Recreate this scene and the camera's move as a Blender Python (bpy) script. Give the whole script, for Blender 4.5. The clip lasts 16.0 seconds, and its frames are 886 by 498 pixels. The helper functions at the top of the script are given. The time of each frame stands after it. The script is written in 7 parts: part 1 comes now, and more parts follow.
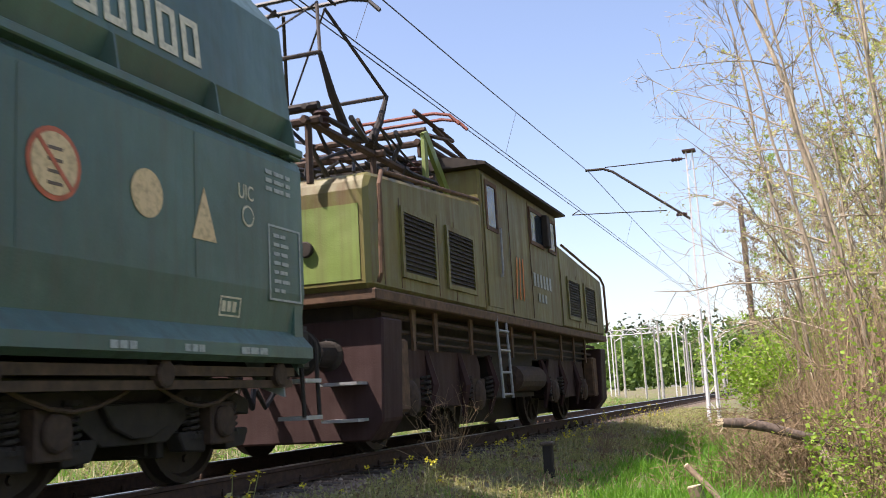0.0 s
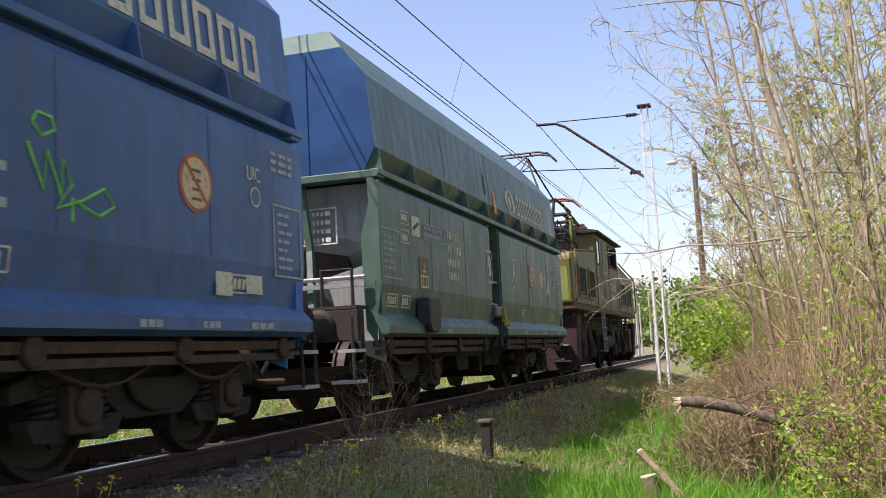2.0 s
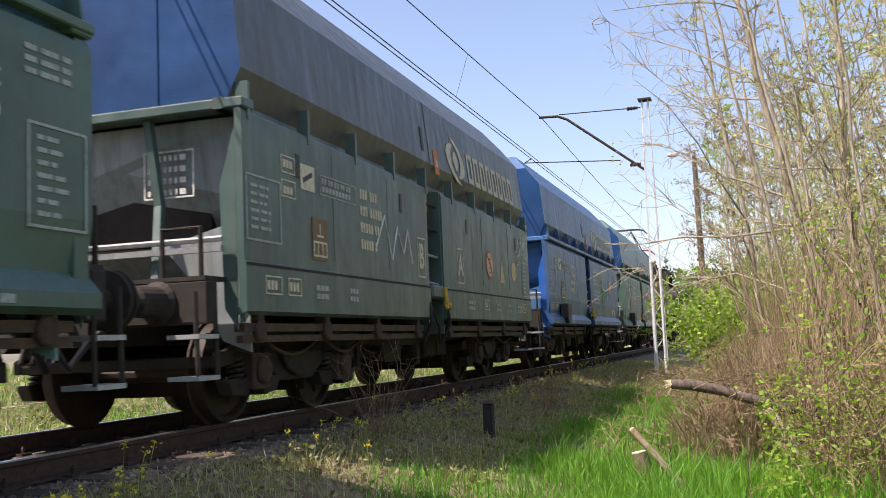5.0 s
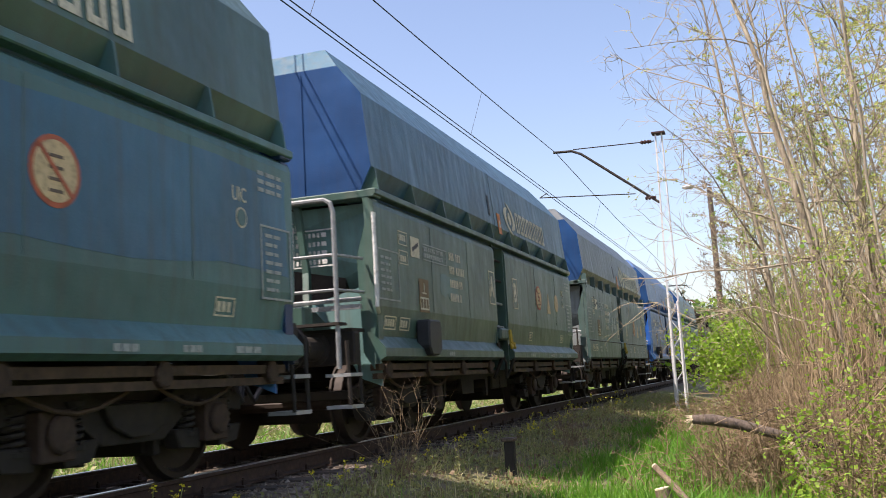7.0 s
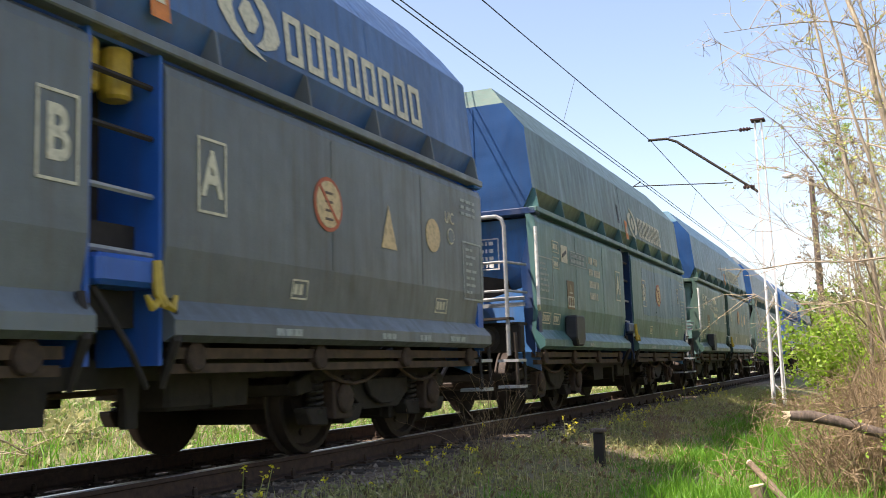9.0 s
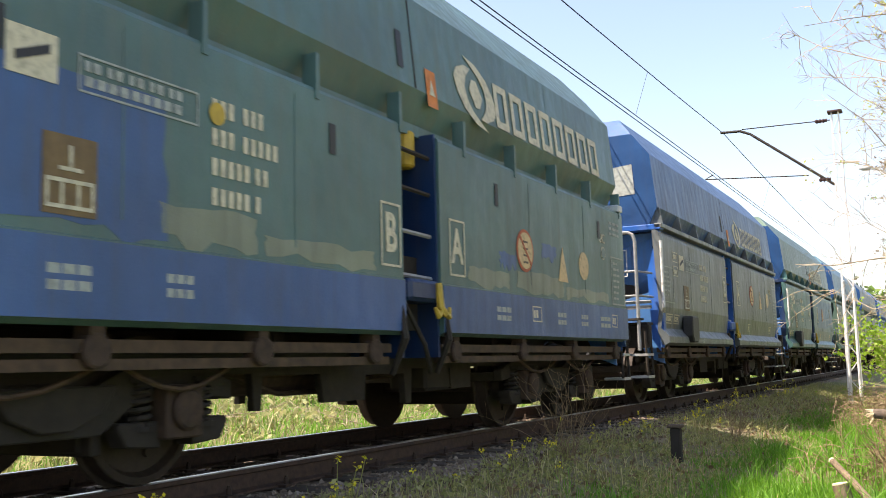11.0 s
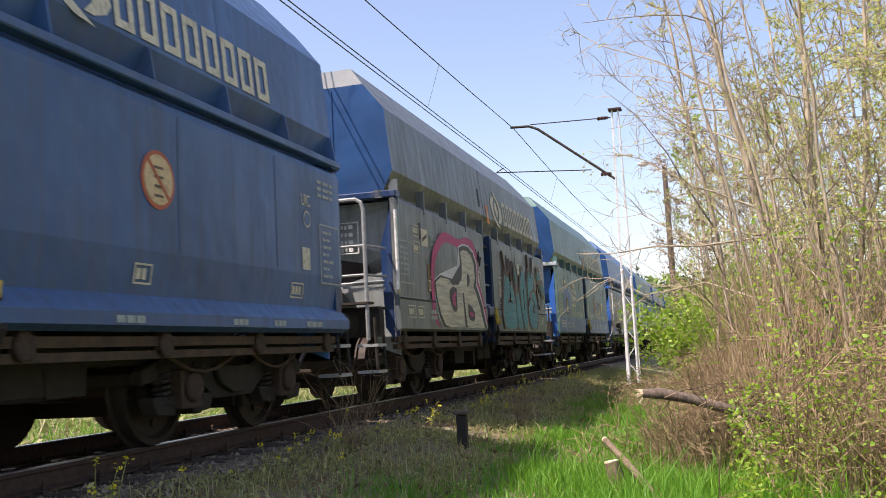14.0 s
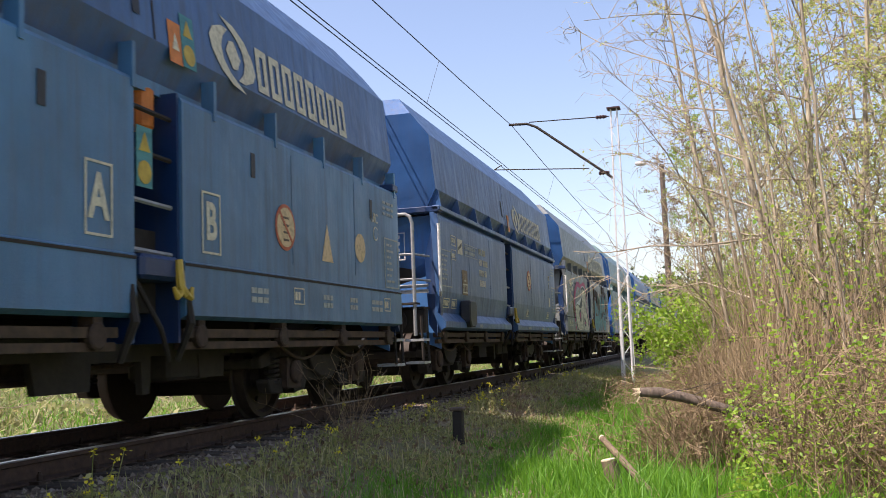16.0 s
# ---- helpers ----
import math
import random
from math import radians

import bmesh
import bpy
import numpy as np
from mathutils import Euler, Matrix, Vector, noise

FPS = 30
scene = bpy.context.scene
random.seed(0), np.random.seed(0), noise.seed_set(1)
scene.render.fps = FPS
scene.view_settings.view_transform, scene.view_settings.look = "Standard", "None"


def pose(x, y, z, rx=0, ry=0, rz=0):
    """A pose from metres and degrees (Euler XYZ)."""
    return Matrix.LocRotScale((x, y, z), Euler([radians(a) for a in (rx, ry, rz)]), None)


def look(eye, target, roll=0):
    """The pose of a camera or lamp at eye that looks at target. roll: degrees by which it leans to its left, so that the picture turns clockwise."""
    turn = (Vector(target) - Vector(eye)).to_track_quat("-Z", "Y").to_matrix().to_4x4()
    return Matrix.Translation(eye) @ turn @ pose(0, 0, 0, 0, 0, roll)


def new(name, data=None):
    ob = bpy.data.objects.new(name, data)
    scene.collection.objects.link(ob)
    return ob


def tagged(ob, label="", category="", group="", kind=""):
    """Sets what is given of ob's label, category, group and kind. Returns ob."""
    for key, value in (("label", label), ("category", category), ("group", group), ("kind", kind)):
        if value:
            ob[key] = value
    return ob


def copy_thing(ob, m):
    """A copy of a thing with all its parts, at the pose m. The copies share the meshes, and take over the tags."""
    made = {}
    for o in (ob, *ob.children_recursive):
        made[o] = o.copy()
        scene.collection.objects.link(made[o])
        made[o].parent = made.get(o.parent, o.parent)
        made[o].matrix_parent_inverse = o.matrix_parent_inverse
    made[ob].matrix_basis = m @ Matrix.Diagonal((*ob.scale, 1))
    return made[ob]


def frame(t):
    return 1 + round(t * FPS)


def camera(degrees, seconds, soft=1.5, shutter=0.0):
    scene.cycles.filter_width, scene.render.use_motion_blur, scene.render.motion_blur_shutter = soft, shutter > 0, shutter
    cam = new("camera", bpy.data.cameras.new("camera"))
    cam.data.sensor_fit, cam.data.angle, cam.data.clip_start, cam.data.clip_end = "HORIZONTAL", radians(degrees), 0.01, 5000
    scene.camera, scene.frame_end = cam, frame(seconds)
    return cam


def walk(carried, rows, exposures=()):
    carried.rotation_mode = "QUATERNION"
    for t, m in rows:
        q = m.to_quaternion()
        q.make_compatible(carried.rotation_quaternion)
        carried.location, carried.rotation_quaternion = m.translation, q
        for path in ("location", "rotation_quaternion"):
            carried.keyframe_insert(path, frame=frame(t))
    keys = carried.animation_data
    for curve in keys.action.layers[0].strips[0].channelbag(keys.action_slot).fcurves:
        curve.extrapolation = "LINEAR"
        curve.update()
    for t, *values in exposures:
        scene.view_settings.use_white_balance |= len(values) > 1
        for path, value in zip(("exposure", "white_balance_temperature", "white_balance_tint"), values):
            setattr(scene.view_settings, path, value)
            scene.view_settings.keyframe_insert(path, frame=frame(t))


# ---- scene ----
# camera: seconds, place, yaw, pitch, roll; the track runs along +y, rail top at z = 0
ROWS = [
    (0.0, 5.405, -0.658, 0.530, 19.94, 8.80, -3.24),
    (0.5, 5.463, -0.635, 0.543, 17.26, 9.36, -3.34),
    (1.0, 5.477, -0.622, 0.525, 16.63, 8.60, -3.07),
    (1.5, 5.270, 0.630, 0.723, 18.20, 6.96, -3.37),
    (2.0, 5.216, 0.577, 0.674, 17.25, 6.18, -2.97),
    (2.5, 5.238, 0.619, 0.657, 14.70, 6.44, -1.63),
    (3.0, 5.321, 0.111, 0.626, 15.85, 7.17, -1.93),
    (3.5, 5.338, 0.116, 0.608, 15.82, 7.24, -2.47),
    (4.0, 5.346, 0.074, 0.615, 17.35, 5.34, -2.23),
    (6.5, 5.332, 0.002, 0.654, 17.36, 6.84, -2.66),
    (7.0, 5.344, -0.065, 0.664, 18.22, 7.60, -3.31),
    (7.5, 5.339, 0.021, 0.634, 22.14, 6.29, -2.20),
    (8.0, 5.336, 0.008, 0.665, 22.37, 7.65, -1.83),
    (10.5, 5.308, -0.045, 0.656, 26.74, 6.11, -1.71),
    (11.0, 5.267, -0.200, 0.685, 27.49, 6.81, -1.47),
    (11.5, 5.305, -0.056, 0.626, 28.31, 8.02, -1.93),
    (12.0, 5.285, -0.083, 0.617, 29.14, 7.42, -0.14),
    (12.5, 5.215, 0.016, 0.664, 23.73, 4.57, -1.58),
    (13.0, 5.361, -0.039, 0.641, 19.42, 5.67, -3.84),
    (13.5, 5.349, -0.011, 0.636, 16.79, 5.83, -2.58),
    (14.0, 5.352, 0.007, 0.650, 15.74, 5.97, -2.98),
    (14.5, 5.341, -0.003, 0.622, 16.02, 6.12, -2.78),
    (15.0, 5.356, -0.022, 0.654, 15.97, 6.57, -2.78),
    (15.5, 5.351, -0.007, 0.659, 16.71, 6.96, -2.95),
    (16.0, 5.307, 0.019, 0.644, 15.46, 5.77, -2.17),
]
cam = camera(49.1, 16.0, soft=0.7, shutter=0.15)


def cam_pose(x, y, z, yaw, pitch, roll):
    return pose(x, y, z, 90 + pitch, 0, yaw) @ pose(0, 0, 0, 0, 0, roll)


EXPOSURES = [(0.0, 0.8, 6700, 22), (0.5, 0.73, 6700, 23), (4.2, 0.7, 6750, 22), (7.0, 0.69, 6750, 21), (7.5, 0.9, 6800, 21), (8.2, 0.9, 6850, 20), (10.3, 1.24, 7300, 18), (12.0, 1.25, 7400, 17), (12.5, 1.34, 7550, 19), (13.0, 0.89, 7050, 21), (14.0, 0.78, 6900, 23), (16.0, 0.72, 6800, 22)]
walk(cam, [(r[0], cam_pose(*r[1:])) for r in ROWS], EXPOSURES)

# ---- daylight ----
SUN_EL, SUN_AZ = 58.0, 50.0
sun_from = Vector((-math.sin(radians(SUN_AZ)) * math.cos(radians(SUN_EL)), -math.cos(radians(SUN_AZ)) * math.cos(radians(SUN_EL)), math.sin(radians(SUN_EL))))
world = bpy.data.worlds.new("sky")
scene.world = world
world.use_nodes = True
wn = world.node_tree
sky = wn.nodes.new("ShaderNodeTexSky")
sky.sky_type, sky.sun_disc = "NISHITA", False
sky.sun_elevation, sky.sun_rotation = radians(SUN_EL), radians(180 + SUN_AZ)
sky.air_density, sky.dust_density, sky.ozone_density = 1.0, 1.6, 1.0
wn.links.new(sky.outputs[0], wn.nodes["Background"].inputs[0])
wn.nodes["Background"].inputs[1].default_value = 0.15
sun_data = bpy.data.lights.new("sun", "SUN")
sun_data.energy, sun_data.angle, sun_data.color = 5.0, radians(0.53), (1.0, 0.94, 0.84)
sun = new("sun", sun_data)
sun.matrix_world = look(sun_from * 100, (0, 0, 0))
# ---- materials ----
class Nodes:
    """A short way to wire up a node material."""

    def __init__(self, name, rough=0.6, metal=0.0):
        self.mat = bpy.data.materials.new(name)
        self.mat.use_nodes = True
        self.t = self.mat.node_tree
        self.bsdf = self.t.nodes["Principled BSDF"]
        self.bsdf.inputs["Roughness"].default_value = rough
        self.bsdf.inputs["Metallic"].default_value = metal
        self.co = self.t.nodes.new("ShaderNodeTexCoord").outputs["Object"]

    def node(self, kind, **sets):
        n = self.t.nodes.new(kind)
        for k, v in sets.items():
            n.inputs[k.replace("_", " ")].default_value = v
        return n

    def link(self, a, b):
        self.t.links.new(a, b)

    def stretch(self, x, y, z):
        m = self.t.nodes.new("ShaderNodeMapping")
        m.inputs["Scale"].default_value = (x, y, z)
        self.link(self.co, m.inputs["Vector"])
        return m.outputs[0]

    def noise(self, scale, detail=4.0, co=None, rough=0.6):
        n = self.node("ShaderNodeTexNoise", Scale=scale, Detail=detail, Roughness=rough)
        self.link(co or self.co, n.inputs["Vector"])
        return n.outputs["Fac"]

    def ramp(self, fac, stops):
        n = self.t.nodes.new("ShaderNodeValToRGB")
        e = n.color_ramp.elements
        while len(e) < len(stops):
            e.new(0.5)
        for el, (p, c) in zip(e, stops):
            el.position, el.color = p, (*c, 1) if len(c) == 3 else c
        self.link(fac, n.inputs[0])
        return n.outputs[0]

    def grey(self, fac, lo, hi, a=0.0, b=1.0):
        return self.ramp(fac, [(lo, (a, a, a)), (hi, (b, b, b))])

    def mix(self, fac, a, b, blend="MIX"):
        n = self.t.nodes.new("ShaderNodeMix")
        n.data_type, n.blend_type = "RGBA", blend
        for sock, v in ((n.inputs[0], fac), (n.inputs[6], a), (n.inputs[7], b)):
            if isinstance(v, bpy.types.NodeSocket):
                self.link(v, sock)
            else:
                sock.default_value = v if isinstance(v, float) else (*v, 1)
        return n.outputs[2]

    def done(self, colour, bump=None, strength=0.3, dist=0.01, rough=None):
        if isinstance(colour, bpy.types.NodeSocket):
            self.link(colour, self.bsdf.inputs["Base Color"])
        else:
            self.bsdf.inputs["Base Color"].default_value = (*colour, 1)
        if bump is not None:
            b = self.node("ShaderNodeBump", Strength=strength, Distance=dist)
            self.link(bump, b.inputs["Height"])
            self.link(b.outputs[0], self.bsdf.inputs["Normal"])
        if rough is not None:
            self.link(rough, self.bsdf.inputs["Roughness"])
        return self.mat


def shade(c, k):
    return tuple(min(1, v * k) for v in c)


def paint(name, base, dirt=(0.10, 0.085, 0.06), rust=(0.09, 0.04, 0.02), wear=0.5, dust=0.5, rough=0.36):
    """Weathered rolling-stock paint: faded blotches, vertical streaks, rust specks, dents."""
    n = Nodes(name, rough)
    blotch = n.noise(0.9, 5)
    streak = n.noise(1.0, 5, n.stretch(9, 9, 0.5), 0.65)
    fine = n.noise(38, 6)
    c = n.mix(n.grey(blotch, 0.35, 0.7), shade(base, 0.78), shade(base, 1.22))
    c = n.mix(n.grey(streak, 0.46, 0.78, 0.0, dust), c, dirt)
    run = n.noise(1.0, 7, n.stretch(26, 26, 0.9), 0.7)
    c = n.mix(n.grey(run, 0.58, 0.72, 0.0, 0.35 * dust), c, shade(base, 0.45))
    chalk = n.noise(2.3, 7, None, 0.7)
    c = n.mix(n.grey(chalk, 0.52, 0.75, 0.0, min(0.4, 0.6 * dust * dust)), c, tuple(0.5 * v + 0.12 for v in base))
    c = n.mix(n.grey(fine, 0.60, 0.80, 0.0, 0.35 * wear), c, shade(dirt, 1.4))
    speck = n.noise(7, 8, None, 0.75)
    c = n.mix(n.grey(speck, 0.68, 0.74, 0.0, wear), c, rust)
    dents = n.noise(1.6, 2)
    return n.done(c, n.mix(0.06, dents, n.noise(55, 5)), 0.55, 0.06, n.grey(streak, 0.3, 0.8, rough - 0.06, rough + 0.25))


def plain(name, base, rough=0.6, metal=0.0, scale=12.0, spread=0.25, bump=0.2):
    n = Nodes(name, rough, metal)
    f = n.noise(scale, 6)
    c = n.mix(n.grey(f, 0.3, 0.7), shade(base, 1 - spread), shade(base, 1 + spread))
    return n.done(c, n.noise(scale * 3, 4), bump, 0.005)


def marked(name, base):
    """Stencilled paint, thin and partly worn off at its edges."""
    n = Nodes(name, 0.6)
    f = n.noise(22, 6)
    return n.done(n.mix(n.grey(f, 0.45, 0.72), base, shade(base, 0.55)))


M_GREEN = paint("green wagon paint", (0.058, 0.115, 0.092))
M_TEAL = paint("teal wagon paint", (0.058, 0.15, 0.145))
M_GREY_GREEN = paint("dull grey green wagon paint", (0.068, 0.118, 0.105), wear=0.4)
M_SLATE = paint("slate grey bin paint", (0.075, 0.092, 0.098), wear=0.4)
M_BLUE = paint("blue wagon paint", (0.034, 0.102, 0.24), wear=0.35)
M_BRIGHT_BLUE = paint("bright blue wagon paint", (0.015, 0.11, 0.42), wear=0.3, dust=0.3)
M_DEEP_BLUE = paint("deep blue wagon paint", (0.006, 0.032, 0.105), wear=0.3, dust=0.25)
M_PALE_BLUE = paint("pale blue wagon paint", (0.05, 0.16, 0.29), wear=0.4)
M_GREY_BLUE = paint("grey blue wagon paint", (0.12, 0.14, 0.145), wear=0.6, dust=0.7)
M_END_GREY = paint("grey hopper end paint", (0.30, 0.34, 0.34), wear=0.8, dust=0.7)
M_END_PALE = paint("pale chalky end paint", (0.46, 0.52, 0.54), wear=0.5, dust=0.5)
M_END_BLUE = paint("blue hopper end paint", (0.06, 0.20, 0.48), wear=0.6, dust=0.5)
M_END_GREEN = paint("green hopper end paint", (0.16, 0.30, 0.29), wear=0.6, dust=0.5)
M_LOCO_RUST = plain("rust-stained frame paint", (0.10, 0.055, 0.03), 0.8, 0.0, 9, 0.45, 0.4)
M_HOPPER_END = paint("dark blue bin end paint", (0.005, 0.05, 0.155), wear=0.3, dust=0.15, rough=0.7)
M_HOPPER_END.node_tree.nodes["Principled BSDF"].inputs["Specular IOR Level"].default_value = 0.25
M_LOCO = paint("olive green locomotive paint", (0.13, 0.118, 0.027), (0.11, 0.055, 0.022), (0.14, 0.05, 0.016), wear=1.0, dust=0.9, rough=0.5)
M_LOCO_LIGHT = paint("light green locomotive paint", (0.17, 0.24, 0.055), (0.13, 0.08, 0.04), wear=0.6, dust=0.5, rough=0.5)
M_OXIDE = paint("red oxide primer", (0.036, 0.013, 0.011), (0.03, 0.018, 0.013), wear=0.5, dust=0.25, rough=0.75)
M_OXIDE_BRIGHT = paint("salmon red oxide primer", (0.20, 0.055, 0.035), (0.08, 0.04, 0.03), wear=0.7, dust=0.6, rough=0.7)
M_RUST = plain("rusty steel", (0.05, 0.029, 0.018), 0.85, 0.0, 14, 0.45, 0.5)
M_RUST_BAR = plain("rusty door bar", (0.065, 0.037, 0.02), 0.8, 0.0, 9, 0.45, 0.4)
M_GRIME = plain("sooty running gear", (0.022, 0.016, 0.011), 0.8, 0.0, 10, 0.4, 0.5)
M_WHEEL = plain("brown wheel steel", (0.03, 0.019, 0.013), 0.65, 0.2, 20, 0.3, 0.2)
M_TREAD = plain("bright wheel tread", (0.35, 0.33, 0.31), 0.3, 0.9, 20, 0.2, 0.1)
M_RAILHEAD = plain("polished rail head", (0.42, 0.40, 0.38), 0.28, 0.95, 6, 0.2, 0.1)
M_RAIL = plain("rusty rail side", (0.055, 0.03, 0.019), 0.85, 0.0, 18, 0.4, 0.4)
M_CREAM = marked("cream stencil paint", (0.60, 0.55, 0.40))
M_WHITE = marked("white stencil paint", (0.66, 0.66, 0.62))
M_DULL = marked("faded stencil paint", (0.34, 0.37, 0.34))
M_YELLOW = plain("yellow paint", (0.46, 0.31, 0.035), 0.55)
M_RED = plain("red sign paint", (0.55, 0.06, 0.03), 0.5)
M_SIGN_FACE = marked("cream orange sign paint", (0.62, 0.45, 0.24))
M_SIGN_RED = plain("faded red sign ring", (0.42, 0.10, 0.045), 0.6)
M_ORANGE = plain("orange paint", (0.55, 0.17, 0.03), 0.6)
M_BLACK = plain("black paint", (0.02, 0.02, 0.022), 0.55)
M_BROWN_SIGN = plain("brown sign plate", (0.16, 0.10, 0.04), 0.6)
M_PINK = marked("pink spray paint", (0.50, 0.05, 0.16))
def rolled(name, a, b):
    """Hand-rolled paint with sideways strokes."""
    n = Nodes(name, 0.6)
    f = n.noise(1.0, 6, n.stretch(1.2, 1.6, 17), 0.65)
    return n.done(n.mix(n.grey(f, 0.42, 0.66), a, b))


M_SPRAY_CREAM = rolled("cream spray paint", (0.60, 0.55, 0.40), (0.30, 0.27, 0.20))
M_SPRAY_TEAL = rolled("turquoise spray paint", (0.05, 0.235, 0.245), (0.03, 0.15, 0.17))
M_SPRAY_PALE = marked("pale spray outline", (0.24, 0.42, 0.37))
M_SPRAY_BROWN = marked("brown spray paint", (0.13, 0.09, 0.06))
M_SPRAY_GREEN = marked("light green spray paint", (0.18, 0.55, 0.08))
M_PATCH_BLUE = paint("fresh blue overpaint", (0.03, 0.095, 0.25), wear=0.3, dust=0.4)
M_PATCH_GREY = paint("bleached grey green paint", (0.20, 0.23, 0.17), wear=0.4, dust=0.5)
M_DUSTY = paint("dusty bleached green wagon paint", (0.066, 0.142, 0.135), (0.15, 0.15, 0.11), wear=0.5, dust=0.5)
M_TEAL_BLUE = paint("faded blue green wagon paint", (0.035, 0.115, 0.165), wear=0.5)
M_PATCH_SOFT = paint("faded blue overpaint", (0.03, 0.13, 0.21), wear=0.3, dust=0.5)
M_STEEL = plain("grey painted steel", (0.40, 0.41, 0.41), 0.5, 0.3, 10, 0.2, 0.1)
M_PALE_RAIL = plain("worn pale handrail paint", (0.26, 0.27, 0.27), 0.45, 0.1, 16, 0.25, 0.2)
M_WIRE = plain("dark copper wire", (0.05, 0.045, 0.045), 0.5, 0.5)
M_CONCRETE = plain("pale weathered concrete", (0.36, 0.35, 0.32), 0.9, 0.0, 6, 0.25, 0.5)
M_MAST = plain("pale painted mast steel", (0.62, 0.62, 0.62), 0.6, 0.1, 6, 0.15, 0.1)
M_GLASS = Nodes("cab glass", 0.08).done((0.03, 0.04, 0.05))
# ---- mesh helpers ----
def box(bm, x0, x1, y0, y1, z0, z1):
    v = [bm.verts.new(p) for p in ((x0, y0, z0), (x1, y0, z0), (x1, y1, z0), (x0, y1, z0), (x0, y0, z1), (x1, y0, z1), (x1, y1, z1), (x0, y1, z1))]
    for f in ((3, 2, 1, 0), (4, 5, 6, 7), (0, 1, 5, 4), (1, 2, 6, 5), (2, 3, 7, 6), (3, 0, 4, 7)):
        bm.faces.new([v[i] for i in f])
    return v


def prism(bm, profile, y0, y1):
    """A closed outline of (x, z) drawn along y."""
    a = [bm.verts.new((x, y0, z)) for x, z in profile]
    b = [bm.verts.new((x, y1, z)) for x, z in profile]
    n = len(profile)
    for i in range(n):
        bm.faces.new((a[i], a[(i + 1) % n], b[(i + 1) % n], b[i]))
    bm.faces.new(a[::-1])
    bm.faces.new(b)


def plate(bm, outline, depth, m):
    """A flat outline in the (u, v) plane with depth along w, laid by m."""
    n = len(outline)
    a = [bm.verts.new(m @ Vector((u, v, 0))) for u, v in outline]
    b = [bm.verts.new(m @ Vector((u, v, depth))) for u, v in outline]
    for i in range(n):
        bm.faces.new((a[i], a[(i + 1) % n], b[(i + 1) % n], b[i]))
    bm.faces.new(a[::-1])
    bm.faces.new(b)


def tube(bm, points, radius, sides=8, close=False):
    """A round bar along points; radius may be a list."""
    pts = [Vector(p) for p in points]
    rad = radius if isinstance(radius, (list, tuple)) else [radius] * len(pts)
    rings = []
    side = None
    for i, p in enumerate(pts):
        d = (pts[min(i + 1, len(pts) - 1)] - pts[max(i - 1, 0)]).normalized()
        if side is None or abs(side.dot(d)) > 0.95:
            side = d.orthogonal().normalized()
        side = (side - d * side.dot(d)).normalized()
        other = d.cross(side)
        rings.append([bm.verts.new(p + (side * math.cos(6.28318 * k / sides) + other * math.sin(6.28318 * k / sides)) * rad[i]) for k in range(sides)])
    for a, b in zip(rings, rings[1:]):
        for k in range(sides):
            bm.faces.new((a[k], a[(k + 1) % sides], b[(k + 1) % sides], b[k]))
    if sides > 2:
        bm.faces.new(rings[0][::-1])
        bm.faces.new(rings[-1])


def disc(radius, n=20, cu=0.0, cv=0.0):
    return [(cu + radius * math.cos(6.28318 * k / n), cv + radius * math.sin(6.28318 * k / n)) for k in range(n)]


def rect(u0, u1, v0, v1):
    return [(u0, v0), (u1, v0), (u1, v1), (u0, v1)]


def turned(bm, profile, centre, axis="x", sides=20):
    """A turned shape: (distance along axis, radius) rings."""
    rings = []
    for d, r in profile:
        ring = []
        for k in range(sides):
            a = 6.28318 * k / sides
            p = {"x": (d, r * math.cos(a), r * math.sin(a)), "y": (r * math.sin(a), d, r * math.cos(a)), "z": (r * math.cos(a), r * math.sin(a), d)}[axis]
            ring.append(bm.verts.new(Vector(centre) + Vector(p)))
        rings.append(ring)
    for a, b in zip(rings, rings[1:]):
        for k in range(sides):
            bm.faces.new((a[k], a[(k + 1) % sides], b[(k + 1) % sides], b[k]))
    bm.faces.new(rings[0][::-1])
    bm.faces.new(rings[-1])


def mesh_of(name, bm, material, bevel=0.0, smooth=False):
    if bevel:
        bmesh.ops.bevel(bm, geom=list(bm.edges), offset=bevel, segments=1, affect="EDGES", clamp_overlap=True)
    bmesh.ops.recalc_face_normals(bm, faces=list(bm.faces))
    me = bpy.data.meshes.new(name)
    bm.to_mesh(me)
    bm.free()
    for m in material if isinstance(material, (list, tuple)) else [material]:
        me.materials.append(m)
    if smooth:
        me.polygons.foreach_set("use_smooth", [True] * len(me.polygons))
    return me


def part(name, bm, material, parent=None, label="", bevel=0.0, smooth=False, at=None):
    ob = new(name, bm if isinstance(bm, bpy.types.Mesh) else mesh_of(name, bm, material, bevel, smooth))
    if parent is not None:
        ob.parent = parent
    if at is not None:
        ob.matrix_basis = at
    return tagged(ob, label)


def raw(name, verts, faces, material, parent=None, label="", smooth=False):
    me = bpy.data.meshes.new(name)
    me.from_pydata(verts, [], faces)
    for m in material if isinstance(material, (list, tuple)) else [material]:
        me.materials.append(m)
    if smooth:
        me.polygons.foreach_set("use_smooth", [True] * len(me.polygons))
    return part(name, me, None, parent, label)


def empty(name, label, category, group="", at=(0, 0, 0)):
    ob = new(name)
    ob.empty_display_size = 0.3
    ob.location = at
    return tagged(ob, label, category, group)


def steps(x, table):
    """Straight lines between the rows of a table."""
    if x <= table[0][0]:
        return table[0][1]
    for (a, p), (b, q) in zip(table, table[1:]):
        if x <= b:
            return p + (q - p) * (x - a) / (b - a)
    return table[-1][1]


